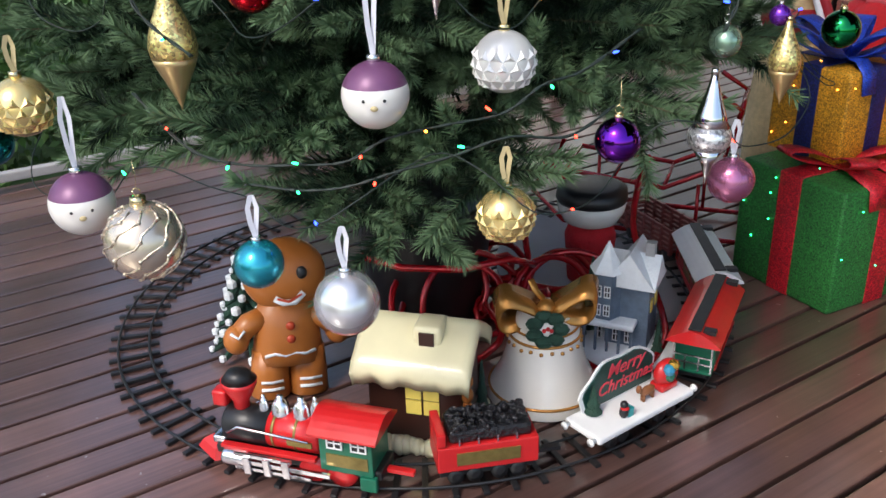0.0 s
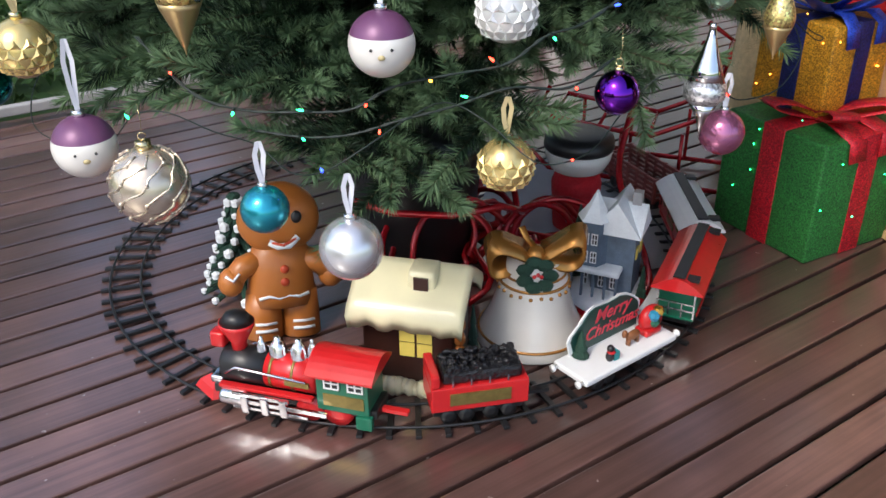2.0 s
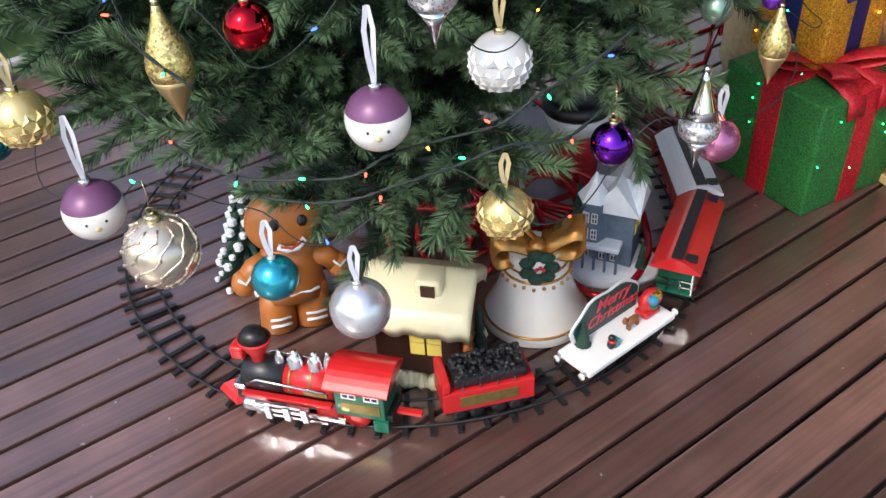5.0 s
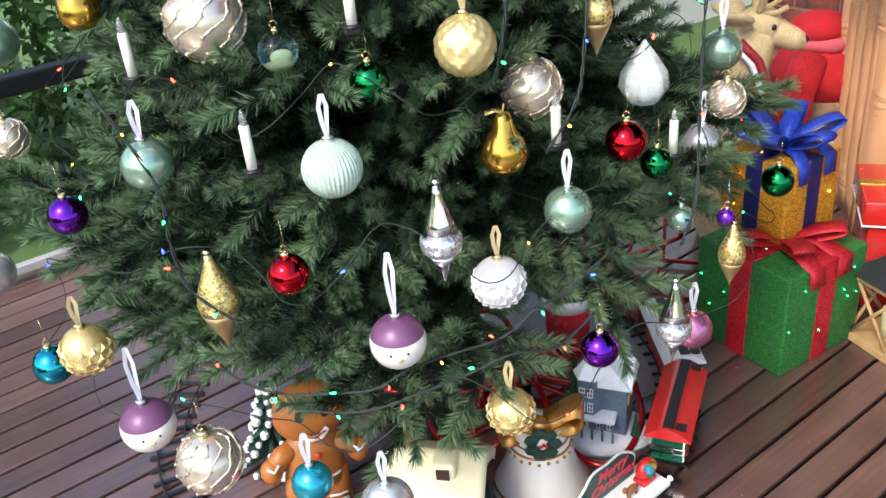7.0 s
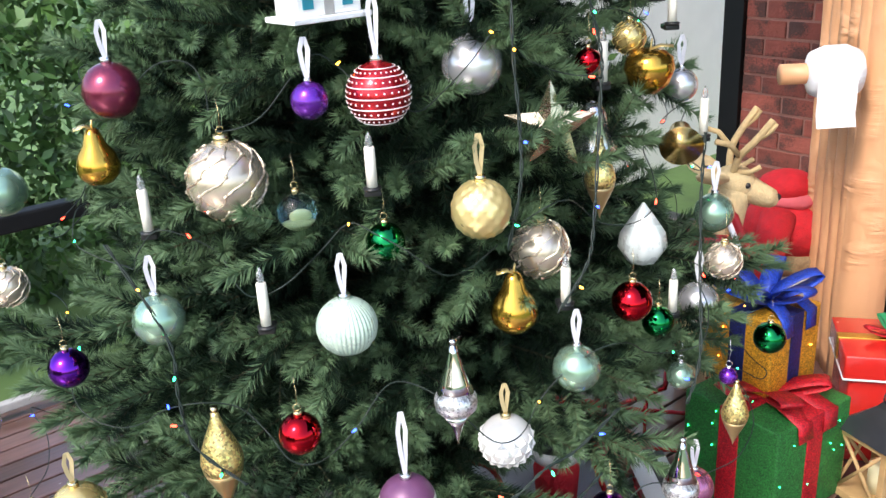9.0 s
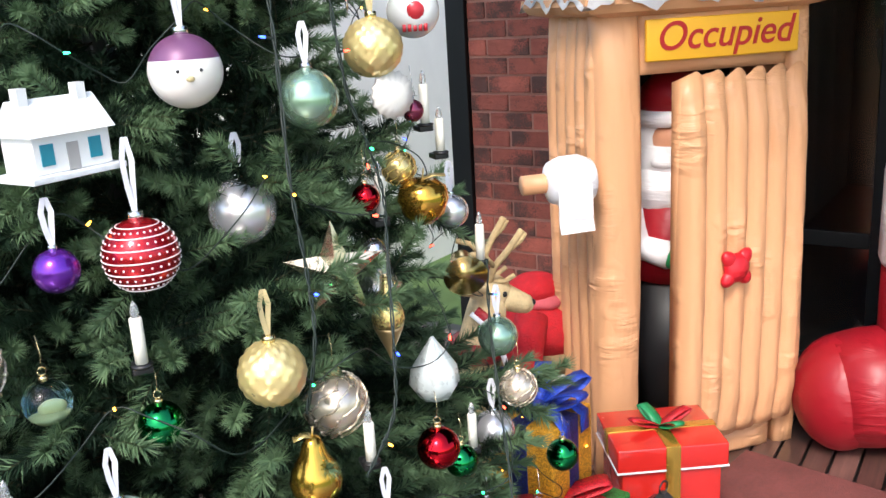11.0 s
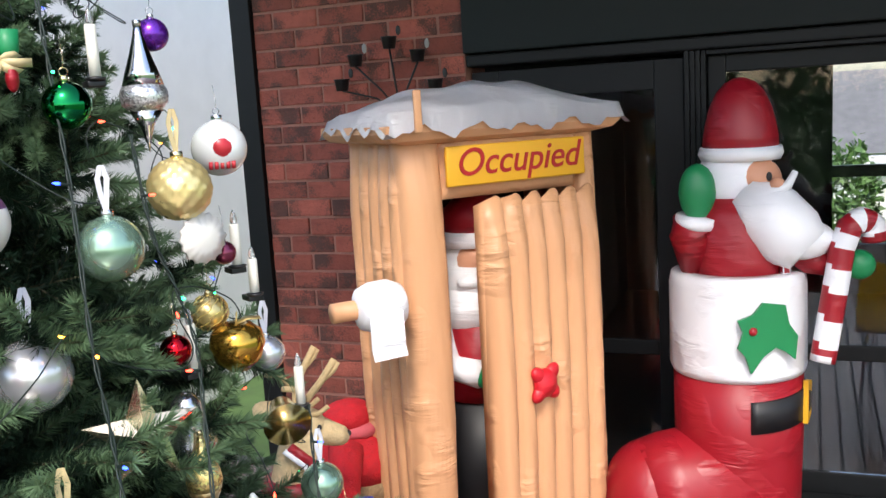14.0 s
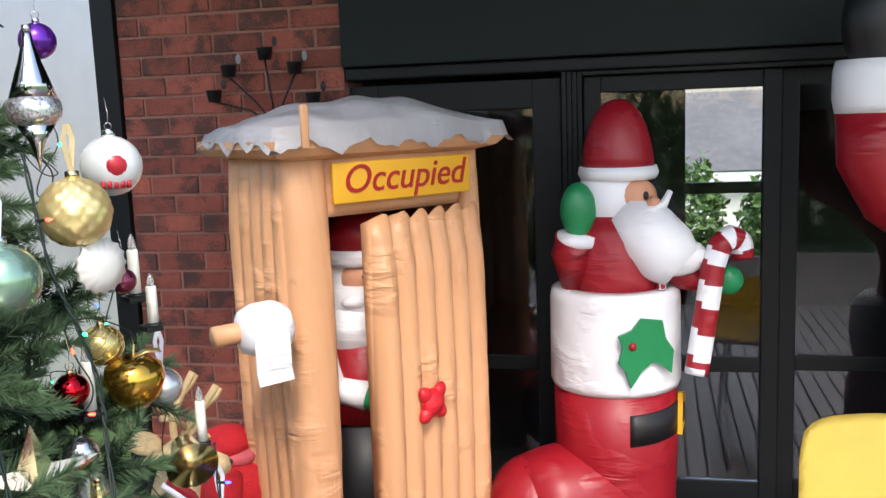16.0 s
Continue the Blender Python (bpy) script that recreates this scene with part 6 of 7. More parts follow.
part("coil", tube(bmesh.new(), pts, 0.0085, 8), M_ROPE, rope)
part("loose_end", tube(bmesh.new(), [(-0.27, -0.36, 0.30), (-0.18, -0.36, 0.27), (-0.05, -0.38, 0.275), (0.06, -0.36, 0.29), (0.12, -0.2, 0.2), (0.1, 0.0, 0.1)], 0.0085, 8), M_ROPE, rope)
part("loose_end", tube(bmesh.new(), smooth_line([(0.16, -0.10, 0.08), (0.20, -0.25, 0.03), (0.223, -0.351, 0.03), (0.286, -0.417, 0.028), (0.358, -0.39, 0.028), (0.429, -0.275, 0.03), (0.444, -0.155, 0.04), (0.43, -0.05, 0.08), (0.40, 0.1, 0.18), (0.44, 0.2, 0.32)]), 0.0095, 8), M_ROPE, rope)

# red metal reindeer sleigh frame behind the loop's far end
frame_ob = thing("wire_sleigh", pose(0.62, 2.66, 0, 0, 0, -18), "red metal wire sleigh decoration wound with red tinsel", "sleigh decoration")
for y in (-0.12, 0.12):
    part("runner", tube(bmesh.new(), [(-0.36, y, 0.22), (-0.4, y, 0.12), (-0.3, y, 0.03), (0, y, 0.02), (0.25, y, 0.02), (0.34, y, 0.1), (0.3, y, 0.17)], 0.008, 8), M_ROPE, frame_ob)
    part("side_rail", tube(bmesh.new(), [(-0.3, y, 0.2), (0, y, 0.17), (0.16, y, 0.25), (0.2, y, 0.42), (0.12, y, 0.47)], 0.008, 8), M_ROPE, frame_ob)
    for x in (-0.24, -0.08, 0.1):
        part("strut", tube(bmesh.new(), [(x, y, 0.02), (x, y, 0.19)], 0.006, 6), M_ROPE, frame_ob)
for x, z in ((-0.3, 0.2), (-0.15, 0.19), (0, 0.17), (0.16, 0.25), (0.19, 0.34), (0.2, 0.42)):
    part("crossbar", tube(bmesh.new(), [(x, -0.12, z), (x, 0.12, z)], 0.006, 6), M_ROPE, frame_ob)

# pale sheet under the tree, standing in for the deck's bright reflection
bm = bmesh.new()
N = 40
c = bm.verts.new((0, 0, 0.006))
rings = []
for r in (0.12, 0.24, 0.34):
    rings.append([bm.verts.new((r * 1.1 * math.cos(2 * math.pi * k / N), r * math.sin(2 * math.pi * k / N), 0.005 + 0.003 * math.sin(k * 1.7 + r * 30))) for k in range(N)])
for k in range(N):
    bm.faces.new((c, rings[0][k], rings[0][(k + 1) % N]))
for a, b in zip(rings, rings[1:]):
    for k in range(N):
        bm.faces.new((a[k], b[k], b[(k + 1) % N], a[(k + 1) % N]))
bmesh.ops.solidify(bm, geom=bm.faces[:], thickness=0.004)
skirt = part("pale_glare_sheet", bm, M_ASH, at=pose(0.40, 2.40, 0) @ Matrix.Diagonal((0.85, 1.2, 1, 1)))
tagged(skirt, "pale crumpled sheet standing in for bright reflection on the deck", "cloth")


def planter_bowl(m):
    t = thing("planter_bowl", m, "cream bowl with a black rim on a dark red pot", "bowl")
    part("pot", lathe(bmesh.new(), [(0.05, 0), (0.06, 0.01), (0.07, 0.14), (0.06, 0.17)], 24), M_PLUSHRED, t, "dark red pot")
    part("bowl", lathe(bmesh.new(), [(0.05, 0.172), (0.075, 0.185), (0.09, 0.215), (0.093, 0.24)], 28), M_CERAMIC, t, "cream glazed bowl")
    part("rim", lathe(bmesh.new(), [(0.093, 0.241), (0.097, 0.25), (0.094, 0.275), (0.07, 0.285)], 28), M_BLACK, t, "black rim")


M_PLUSHRED = mat("red_plush", (0.50, 0.010, 0.018), 0.9, 0, 0.25, 40, bump=0.5)
planter_bowl(pose(0.34, 2.28, 0))


# ---- parcels ----
def bow(t, z, m, loops, width, reach, lift, knot=True):
    for k in range(loops):
        a = 2 * math.pi * k / loops + 0.4
        d = Vector((math.cos(a), math.sin(a), 0))
        side = Vector((-math.sin(a), math.cos(a), 0))
        pts = [d * (reach * math.sin(q * math.pi) * (1 if q < 0.5 else 1)) + Vector((0, 0, z + lift * math.sin(q * math.pi) ** 0.8 * (1.25 - q))) for q in [i / 10 for i in range(11)]]
        part("bow_loop", strip(bmesh.new(), pts, width, side, 0.003), m, t)
    part("bow_knot", ball(bmesh.new(), (0, 0, z + 0.012), (width * 0.5, width * 0.5, 0.018), 12), m, t)


def parcel(name, m, w, h, body_m, rib_m, rib_w, label, bow_m, loops, reach, lift, lights=0):
    t = thing(name, m, label, "gift box", "stacked gift boxes")
    part("carton", B(-w / 2, -w / 2, 0, w / 2, w / 2, h, bevel=0.008), body_m, t)
    e = 0.003
    part("ribbon", B(-rib_w / 2, -w / 2 - e, 0, rib_w / 2, w / 2 + e, h + e, bevel=0.002), rib_m, t)
    part("ribbon", B(-w / 2 - e, -rib_w / 2, 0, w / 2 + e, rib_w / 2, h + e * 1.4, bevel=0.002), rib_m, t)
    bow(t, h, bow_m, loops, rib_w * 0.95, reach, lift)
    for s in (-1, 1):
        part("bow_tail", strip(bmesh.new(), [(0, 0, h + 0.012), (s * 0.05, -0.09, h + 0.02), (s * 0.06, -w / 2 - 0.006, h - 0.005), (s * 0.055, -w / 2 - 0.01, h - 0.06)], rib_w * 0.9, (1, 0, 0), 0.003), bow_m, t)
    rg = random.Random(int(w * 1000))
    for k in range(lights):
        f = rg.randrange(3)
        x, z = rg.uniform(-0.45, 0.45) * w, rg.uniform(0.08, 0.95) * h
        q = ((x, -w / 2 - 0.004, z), (-w / 2 - 0.004, x, z), (x, rg.uniform(-0.45, 0.45) * w, h + 0.004))[f]
        part("fairy_bulb", ball(bmesh.new(), q, 0.0024, 6), M_LED["green" if w > 0.3 else "amber"], t, "tiny glowing bulb")


parcel("green_gift_box", pose(0.981, 2.291, 0, 0, 0, GREEN_TURN), 0.335, 0.33, M_GREENBOX, M_REDRIB, 0.07, "large green glitter gift box with red ribbon and bow", M_REDRIB, 5, 0.17, 0.07, 14)
parcel("amber_gift_box", pose(0.995, 2.40, 0.334, 0, 0, GREEN_TURN + 2), 0.235, 0.245, M_GOLDBOX, M_NAVY, 0.055, "amber glitter gift box with blue bow on the green box", M_BLUERIB, 6, 0.165, 0.11, 8)

red = thing("red_gift_box", pose(1.475, 2.46, 0, 0, 0, -18) @ Matrix.Diagonal((0.95, 0.76, 1, 1)), "shiny red lidded gift box with gold ribbon", "gift box", "stacked gift boxes")
part("carton", B(-0.17, -0.17, 0, 0.17, 0.17, 0.30, bevel=0.006), M_REDBOX, red)
part("lid", B(-0.19, -0.19, 0.30, 0.19, 0.19, 0.38, bevel=0.006), M_REDBOX, red)
part("lid_edge", B(-0.192, -0.192, 0.297, 0.192, 0.192, 0.303, bevel=0.001), M_SNOW, red, "pale edge trim", smooth=False)
part("ribbon", B(-0.025, -0.1935, 0, 0.025, 0.1935, 0.3835, bevel=0.002), M_GOLDFOIL, red)
part("ribbon", B(-0.1935, -0.025, 0.304, 0.1935, 0.025, 0.384, bevel=0.002), M_GOLDFOIL, red)
for k, mm in enumerate((M_REDRIB, M_INFGREEN, M_REDRIB, M_INFGREEN)):
    a = radians(90 * k + 20)
    d = Vector((math.cos(a), math.sin(a), 0))
    part("bow_loop", strip(bmesh.new(), [d * (0.12 * math.sin(q * math.pi)) + Vector((0, 0, 0.385 + 0.06 * math.sin(q * math.pi) * (1.2 - q))) for q in [i / 8 for i in range(9)]], 0.04, (-d.y, d.x, 0), 0.003), mm, red)

lan = thing("lantern", pose(1.295, 2.185, 0, 0, 0, 20), "light wooden lantern with a dark metal roof and berries", "lantern")
part("base", B(-0.09, -0.09, 0, 0.09, 0.09, 0.025, bevel=0.003), M_WOODLT, lan, smooth=False)
part("upper_frame", B(-0.095, -0.095, 0.215, 0.095, 0.095, 0.235, bevel=0.003), M_WOODLT, lan, smooth=False)
for x in (-0.08, 0.08):
    for y in (-0.08, 0.08):
        part("corner_post", B(x - 0.01, y - 0.01, 0.025, x + 0.01, y + 0.01, 0.215, bevel=0.002), M_WOODLT, lan, smooth=False)
for s in (-1, 1):
    for rot in (0, 90):
        bm = bmesh.new()
        mm = Matrix.Rotation(radians(rot), 4, "Z")
        tube(bm, [mm @ Vector((-0.07, s * 0.083, 0.03)), mm @ Vector((0.07, s * 0.083, 0.21))], 0.006, 6)
        tube(bm, [mm @ Vector((0.07, s * 0.083, 0.03)), mm @ Vector((-0.07, s * 0.083, 0.21))], 0.006, 6)
        part("cross_brace", bm, M_WOODLT, lan)
part("candle", lathe(bmesh.new(), [(0.03, 0.025), (0.03, 0.12), (0.02, 0.124)], 18), M_CREAM, lan)
part("roof", lathe(bmesh.new(), [(0.15, 0.236), (0.08, 0.275), (0.03, 0.31), (0.012, 0.33)], 4, Matrix.Rotation(radians(45), 4, "Z")), mat("dark_zinc", (0.05, 0.055, 0.06), 0.35, 0.6, 0.2, 20), lan, "dark metal roof", smooth=False)
part("ring", tube(bmesh.new(), [(0.02 * math.cos(a), 0, 0.345 + 0.02 * math.sin(a)) for a in [k * math.pi / 8 for k in range(16)]], 0.003, 6, closed=True), M_BLACK, lan)
for k in range(6):
    part("berry", ball(bmesh.new(), (0.03 + 0.012 * (k % 3), -0.07 - 0.01 * (k // 3), 0.275 + 0.006 * (k % 2)), 0.009, 10), M_RED, lan)
for k in range(8):
    a = k * 0.8
    part("sprig", strip(bmesh.new(), [(0.045, -0.075, 0.27), (0.045 + 0.06 * math.cos(a), -0.08 - 0.02 * math.sin(a), 0.262 + 0.02 * math.sin(a))], 0.02, (0, 0.4, 1), 0.002), M_FIRGREEN, lan)

# ---- reindeer and bear behind the parcels ----
def reindeer(m):
    """Faces +x; origin on the floor under the shoulders."""
    bm = bmesh.new()
    lathe(bm, [(0.10, 0.0), (0.12, 0.05), (0.12, 0.3), (0.10, 0.48), (0.07, 0.60)], 22)
    tube(bm, [(0.0, 0, 0.5), (0.01, 0, 0.62), (0.035, 0, 0.72), (0.05, 0, 0.78)], 0.09, 18, taper=lambda q: 1.0 - 0.3 * q)
    ball(bm, (0.055, 0, 0.79), (0.075, 0.062, 0.066), 22)
    tube(bm, [(0.07, 0, 0.785), (0.12, 0, 0.76), (0.165, 0, 0.738), (0.192, 0, 0.728)], 0.052, 18, taper=lambda q: 1 - 0.38 * q)
    ball(bm, (0.185, 0, 0.728), (0.026, 0.030, 0.028), 14)
    ball(bm, (0.207, 0, 0.735), (0.013, 0.017, 0.012), 10, mi=1)
    for s in (-1, 1):
        ball(bm, (0.09, s * 0.052, 0.795), 0.0105, 10, mi=1)
        ball(bm, (-0.035, s * 0.085, 0.835), (0.06, 0.05, 0.018), 14, m=pose(0, 0, 0, s * 28, 18, -s * 20))
        base = Vector((0.045, s * 0.03, 0.84))
        main = [base, base + Vector((0.01, s * 0.03, 0.06)), base + Vector((0.05, s * 0.06, 0.12)), base + Vector((0.10, s * 0.07, 0.19))]
        tube(bm, smooth_line(main), 0.012, 8, mi=2)
        tube(bm, [main[2], main[2] + Vector((0.045, s * 0.01, 0.035)), main[2] + Vector((0.06, s * 0.01, 0.06))], 0.010, 8, mi=2)
        tube(bm, [main[1], main[1] + Vector((-0.04, s * 0.03, 0.05)), main[1] + Vector((-0.09, s * 0.04, 0.065))], 0.010, 8, mi=2)
        tube(bm, [base, base + Vector((0.05, s * 0.015, 0.0)), base + Vector((0.085, s * 0.02, 0.02))], 0.009, 8, mi=2)
    lathe(bm, [(0.095, 0.56), (0.108, 0.59), (0.095, 0.63)], 20, mi=3)
    tube(bm, [(-0.02, -0.075, 0.76), (0.04, -0.1, 0.70), (0.08, -0.105, 0.60), (0.10, -0.12, 0.50)], 0.016, 8, mi=3)
    tube(bm, [(-0.04, -0.075, 0.75), (0.02, -0.104, 0.69), (0.06, -0.112, 0.59), (0.08, -0.126, 0.49)], 0.010, 8, mi=4)
    ob = part("reindeer_figure", bm, [M_FUR, M_BLACK, mat("antler_straw", (0.55, 0.40, 0.20), 0.85, 0, 0.25, 60, bump=0.5), M_INFRED, M_INFWHITE], at=m)
    tagged(ob, "tan plush reindeer with straw antlers and a red harness", "figurine")


reindeer(pose(1.03, 2.92, 0, 0, 0, -8))


def stocking_doll(m):
    bm = bmesh.new()
    lathe(bm, [(0.17, 0.0), (0.19, 0.06), (0.19, 0.34)], 24)
    lathe(bm, [(0.195, 0.34), (0.205, 0.38), (0.195, 0.43)], 24, mi=1)
    lathe(bm, [(0.19, 0.43), (0.19, 0.52), (0.15, 0.60), (0.09, 0.64)], 24, mi=2)
    ball(bm, (-0.04, -0.02, 0.69), (0.115, 0.10, 0.07), 20, mi=2)
    tube(bm, [(-0.12, -0.06, 0.645), (-0.02, -0.11, 0.64), (0.09, -0.09, 0.65)], 0.032, 10, mi=4)
    tube(bm, [(-0.10, -0.1, 0.58), (-0.17, -0.2, 0.50), (-0.2, -0.24, 0.36)], 0.07, 14, mi=2, taper=lambda q: 1 - 0.2 * q)
    lathe(bm, [(0.062, 0.30), (0.068, 0.33), (0.062, 0.36)], 16, m=Matrix.Translation((-0.2, -0.24, 0)), mi=3)
    ob = part("soft_figure", bm, [M_GREYPOT, M_LEOPARD, M_PLUSHRED, M_INFWHITE, mat("pink_felt", (0.55, 0.10, 0.12), 0.9)], at=m)
    tagged(ob, "red plush soft figure with a spotted trim and grey base", "figurine")


stocking_doll(pose(1.50, 3.33, -0.0) @ Matrix.Diagonal((1, 1, 0.92, 1)))

# ---- inflatable outhouse ----
OUT = pose(1.476, 2.85, 0, 0, 0, -6)     # front left corner; x along the front, y to the back
oh = thing("inflatable_outhouse", OUT, "tan inflatable outhouse with a snowy roof and half-open door", "inflatable decoration")
OW, OD, OH = 0.845, 0.42, 1.71


def quilt(bm, x0, x1, z0, z1, ribs, depth, n=8, nz=26, m=None, wav=0.01, seed=0, back=0.05, top_wave=0.0):
    """An upright air-filled panel with vertical ribs, front towards -y, closed at the back."""
    m = m or Matrix()
    cols = ribs * n
    ph = seed * 1.7
    grid = []
    for i in range(cols + 1):
        q = i / n
        bulge = depth * math.sqrt(max(0.0, math.sin(math.pi * (q - math.floor(q)) if i < cols else 0.0))) if i % n else 0.0
        col = []
        for j in range(nz + 1):
            s = j / nz
            e = min(1.0, min(s, 1 - s) * 9)
            z = z0 + (z1 - z0) * s + (top_wave * math.sin(math.pi * ((q) % 1.0)) if j == nz else 0)
            pucker = 0.004 * math.sin(z * 23 + i * 2.1 + ph) * math.sin(z * 9 + ph)
            x = x0 + (x1 - x0) * i / cols + wav * math.sin(z * 2.6 + ph)
            col.append(bm.verts.new(m @ Vector((x, -bulge * (0.35 + 0.65 * e) - pucker, z))))
        grid.append(col)
    rear = [[bm.verts.new(m @ Vector((x0 + (x1 - x0) * i / cols, back, z0 + (z1 - z0) * j / nz))) for j in (0, nz)] for i in (0, cols)]
    for i in range(cols):
        for j in range(nz):
            bm.faces.new((grid[i][j], grid[i + 1][j], grid[i + 1][j + 1], grid[i][j + 1]))
    bm.faces.new([grid[0][j] for j in range(nz + 1)] + [rear[0][1], rear[0][0]])
    bm.faces.new(list(reversed([grid[cols][j] for j in range(nz + 1)])) + [rear[1][0], rear[1][1]])
    bm.faces.new([grid[i][nz] for i in range(cols + 1)] + [rear[1][1], rear[0][1]])
    bm.faces.new(list(reversed([grid[i][0] for i in range(cols + 1)])) + [rear[0][0], rear[1][0]])
    bm.faces.new((rear[0][0], rear[0][1], rear[1][1], rear[1][0]))
    return bm


LEFT = Matrix.Rotation(radians(-90), 4, "Z")
part("side_wall", quilt(bmesh.new(), -OD, 0, 0, OH, 5, 0.03, m=Matrix.Translation((0.02, 0, 0)) @ LEFT, seed=1), M_INFLO, oh, "ribbed tan side wall")
part("side_wall", quilt(bmesh.new(), 0, OD, 0, OH, 5, 0.03, m=Matrix.Translation((OW - 0.02, 0, 0)) @ Matrix.Rotation(radians(90), 4, "Z"), seed=2), M_INFLO, oh)
part("front_column", quilt(bmesh.new(), 0.0, 0.165, 0, OH, 1, 0.05, n=14, seed=3), M_INFLO, oh, "rounded tan front column")
part("front_column", quilt(bmesh.new(), OW - 0.09, OW, 0, OH, 1, 0.04, n=14, seed=4), M_INFLO, oh)
# Back wall black: the shade inside the doorway is put into its colour
part("back_wall_shade", B(0.03, OD - 0.03, 0, OW - 0.03, OD, OH), M_INFBLACK, oh, smooth=False)
part("lintel", quilt(bmesh.new(), 0.16, OW - 0.09, 1.50, OH, 1, 0.03, n=20, nz=8, seed=5), M_INFLO, oh)
part("threshold", quilt(bmesh.new(), 0.2, OW - 0.1, 0, 0.1, 1, 0.04, n=20, nz=5, seed=6), M_INFLO, oh)
sg = part("sign", B(0.165, -0.06, 1.545, OW - 0.09, -0.04, 1.685, bevel=0.006), M_SIGN, oh, "yellow sign board")
words("lettering", "Occupied", 0.135, pose(0.46, -0.0625, 1.622, 90, 0, 0), mat("sign_red", (0.42, 0.012, 0.012), 0.5), sg, 0.001, 0.25)
DOOR = pose(OW - 0.045, -0.045, 0.0, 0, 0, DOOR_TURN)
door = part("door", quilt(bmesh.new(), -0.56, 0, 0.14, 1.475, 6, 0.045, m=DOOR, seed=7, top_wave=0.035), M_INFLO, oh, "half-open ribbed tan door")
bm = bmesh.new()
for k in range(4):
    a = radians(45 + 90 * k)
    ball(bm, (0.045 * math.cos(a), 0, 0.045 * math.sin(a)), (0.042, 0.02, 0.028), 14, m=Matrix.Rotation(-a, 4, "Y"))
ball(bm, (0, 0, 0), (0.055, 0.03, 0.055), 14)
part("red_cross_cushion", bm, nylon("bright_red_nylon", (0.55, 0.010, 0.020), 0.4), door, "red padded cross", at=DOOR @ Matrix.Translation((-0.355, -0.06, 0.815)))
bm = bmesh.new()
NX, NY = 36, 20
g = []
for i in range(NX + 1):
    g.append([])
    for j in range(NY + 1):
        u, v = i / NX, j / NY
        x, y = -0.075 + (OW + 0.175) * u, -0.10 + (OD + 0.18) * v
        dome = math.sin(math.pi * u) ** 0.8 * math.sin(math.pi * v) ** 0.8
        z = OH + 0.085 + 0.115 * dome + 0.012 * math.sin(x * 19 + 2 * math.sin(y * 9)) * math.sin(y * 17 + 1.5 * math.sin(x * 7))
        if i in (0, NX) or j in (0, NY):
            z -= 0.054 + 0.018 * math.sin(i * 0.9 + j * 1.3) + 0.008 * math.sin(i * 2.3 + j * 0.7)
        g[-1].append(bm.verts.new((x, y, z)))
for i in range(NX):
    for j in range(NY):
        bm.faces.new((g[i][j], g[i + 1][j], g[i + 1][j + 1], g[i][j + 1]))
bmesh.ops.solidify(bm, geom=bm.faces[:], thickness=0.008)
part("snow_roof", bm, M_INFWHITE, oh, "white scalloped snow roof")
bm = bmesh.new()
lathe(bm, [(0.62, OH - 0.012), (0.74, OH + 0.004), (0.785, OH + 0.03), (0.78, OH + 0.055), (0.7, OH + 0.07)], 4, Matrix.Translation((OW / 2, OD / 2, 0)) @ Matrix.Diagonal((0.885, 0.525, 1, 1)) @ Matrix.Rotation(radians(45), 4, "Z"))
part("eave_cushion", bm, M_INFLO, oh, "tan padded eaves", smooth=False)
part("eaves_tab", B(0.02, -0.128, OH + 0.03, 0.045, -0.112, OH + 0.17, bevel=0.004), M_INFLO, oh)
ph = part("paper_holder", lathe(bmesh.new(), [(0.034, -0.19), (0.034, -0.02)], 18, Matrix.Translation((-0.09, -0.02, 1.165)) @ Matrix.Rotation(radians(90), 4, "Y")), M_INFLO, oh, "tan roll holder")
part("paper_roll", lathe(bmesh.new(), [(0.04, -0.085), (0.07, -0.075), (0.086, -0.035), (0.088, 0.03), (0.07, 0.072), (0.04, 0.085)], 28, Matrix.Translation((-0.115, -0.045, 1.17)) @ Matrix.Rotation(radians(90), 4, "Y")), M_INFWHITE, ph, "white padded paper roll")
sheet = bmesh.new()
strip(sheet, [(-0.135, -0.133, 1.16), (-0.135, -0.137, 1.10), (-0.133, -0.132, 1.05), (-0.13, -0.14, 1.01)], 0.125, (1, 0.05, 0), 0.004)
part("paper_sheet", sheet, M_INFWHITE, ph, smooth=False)


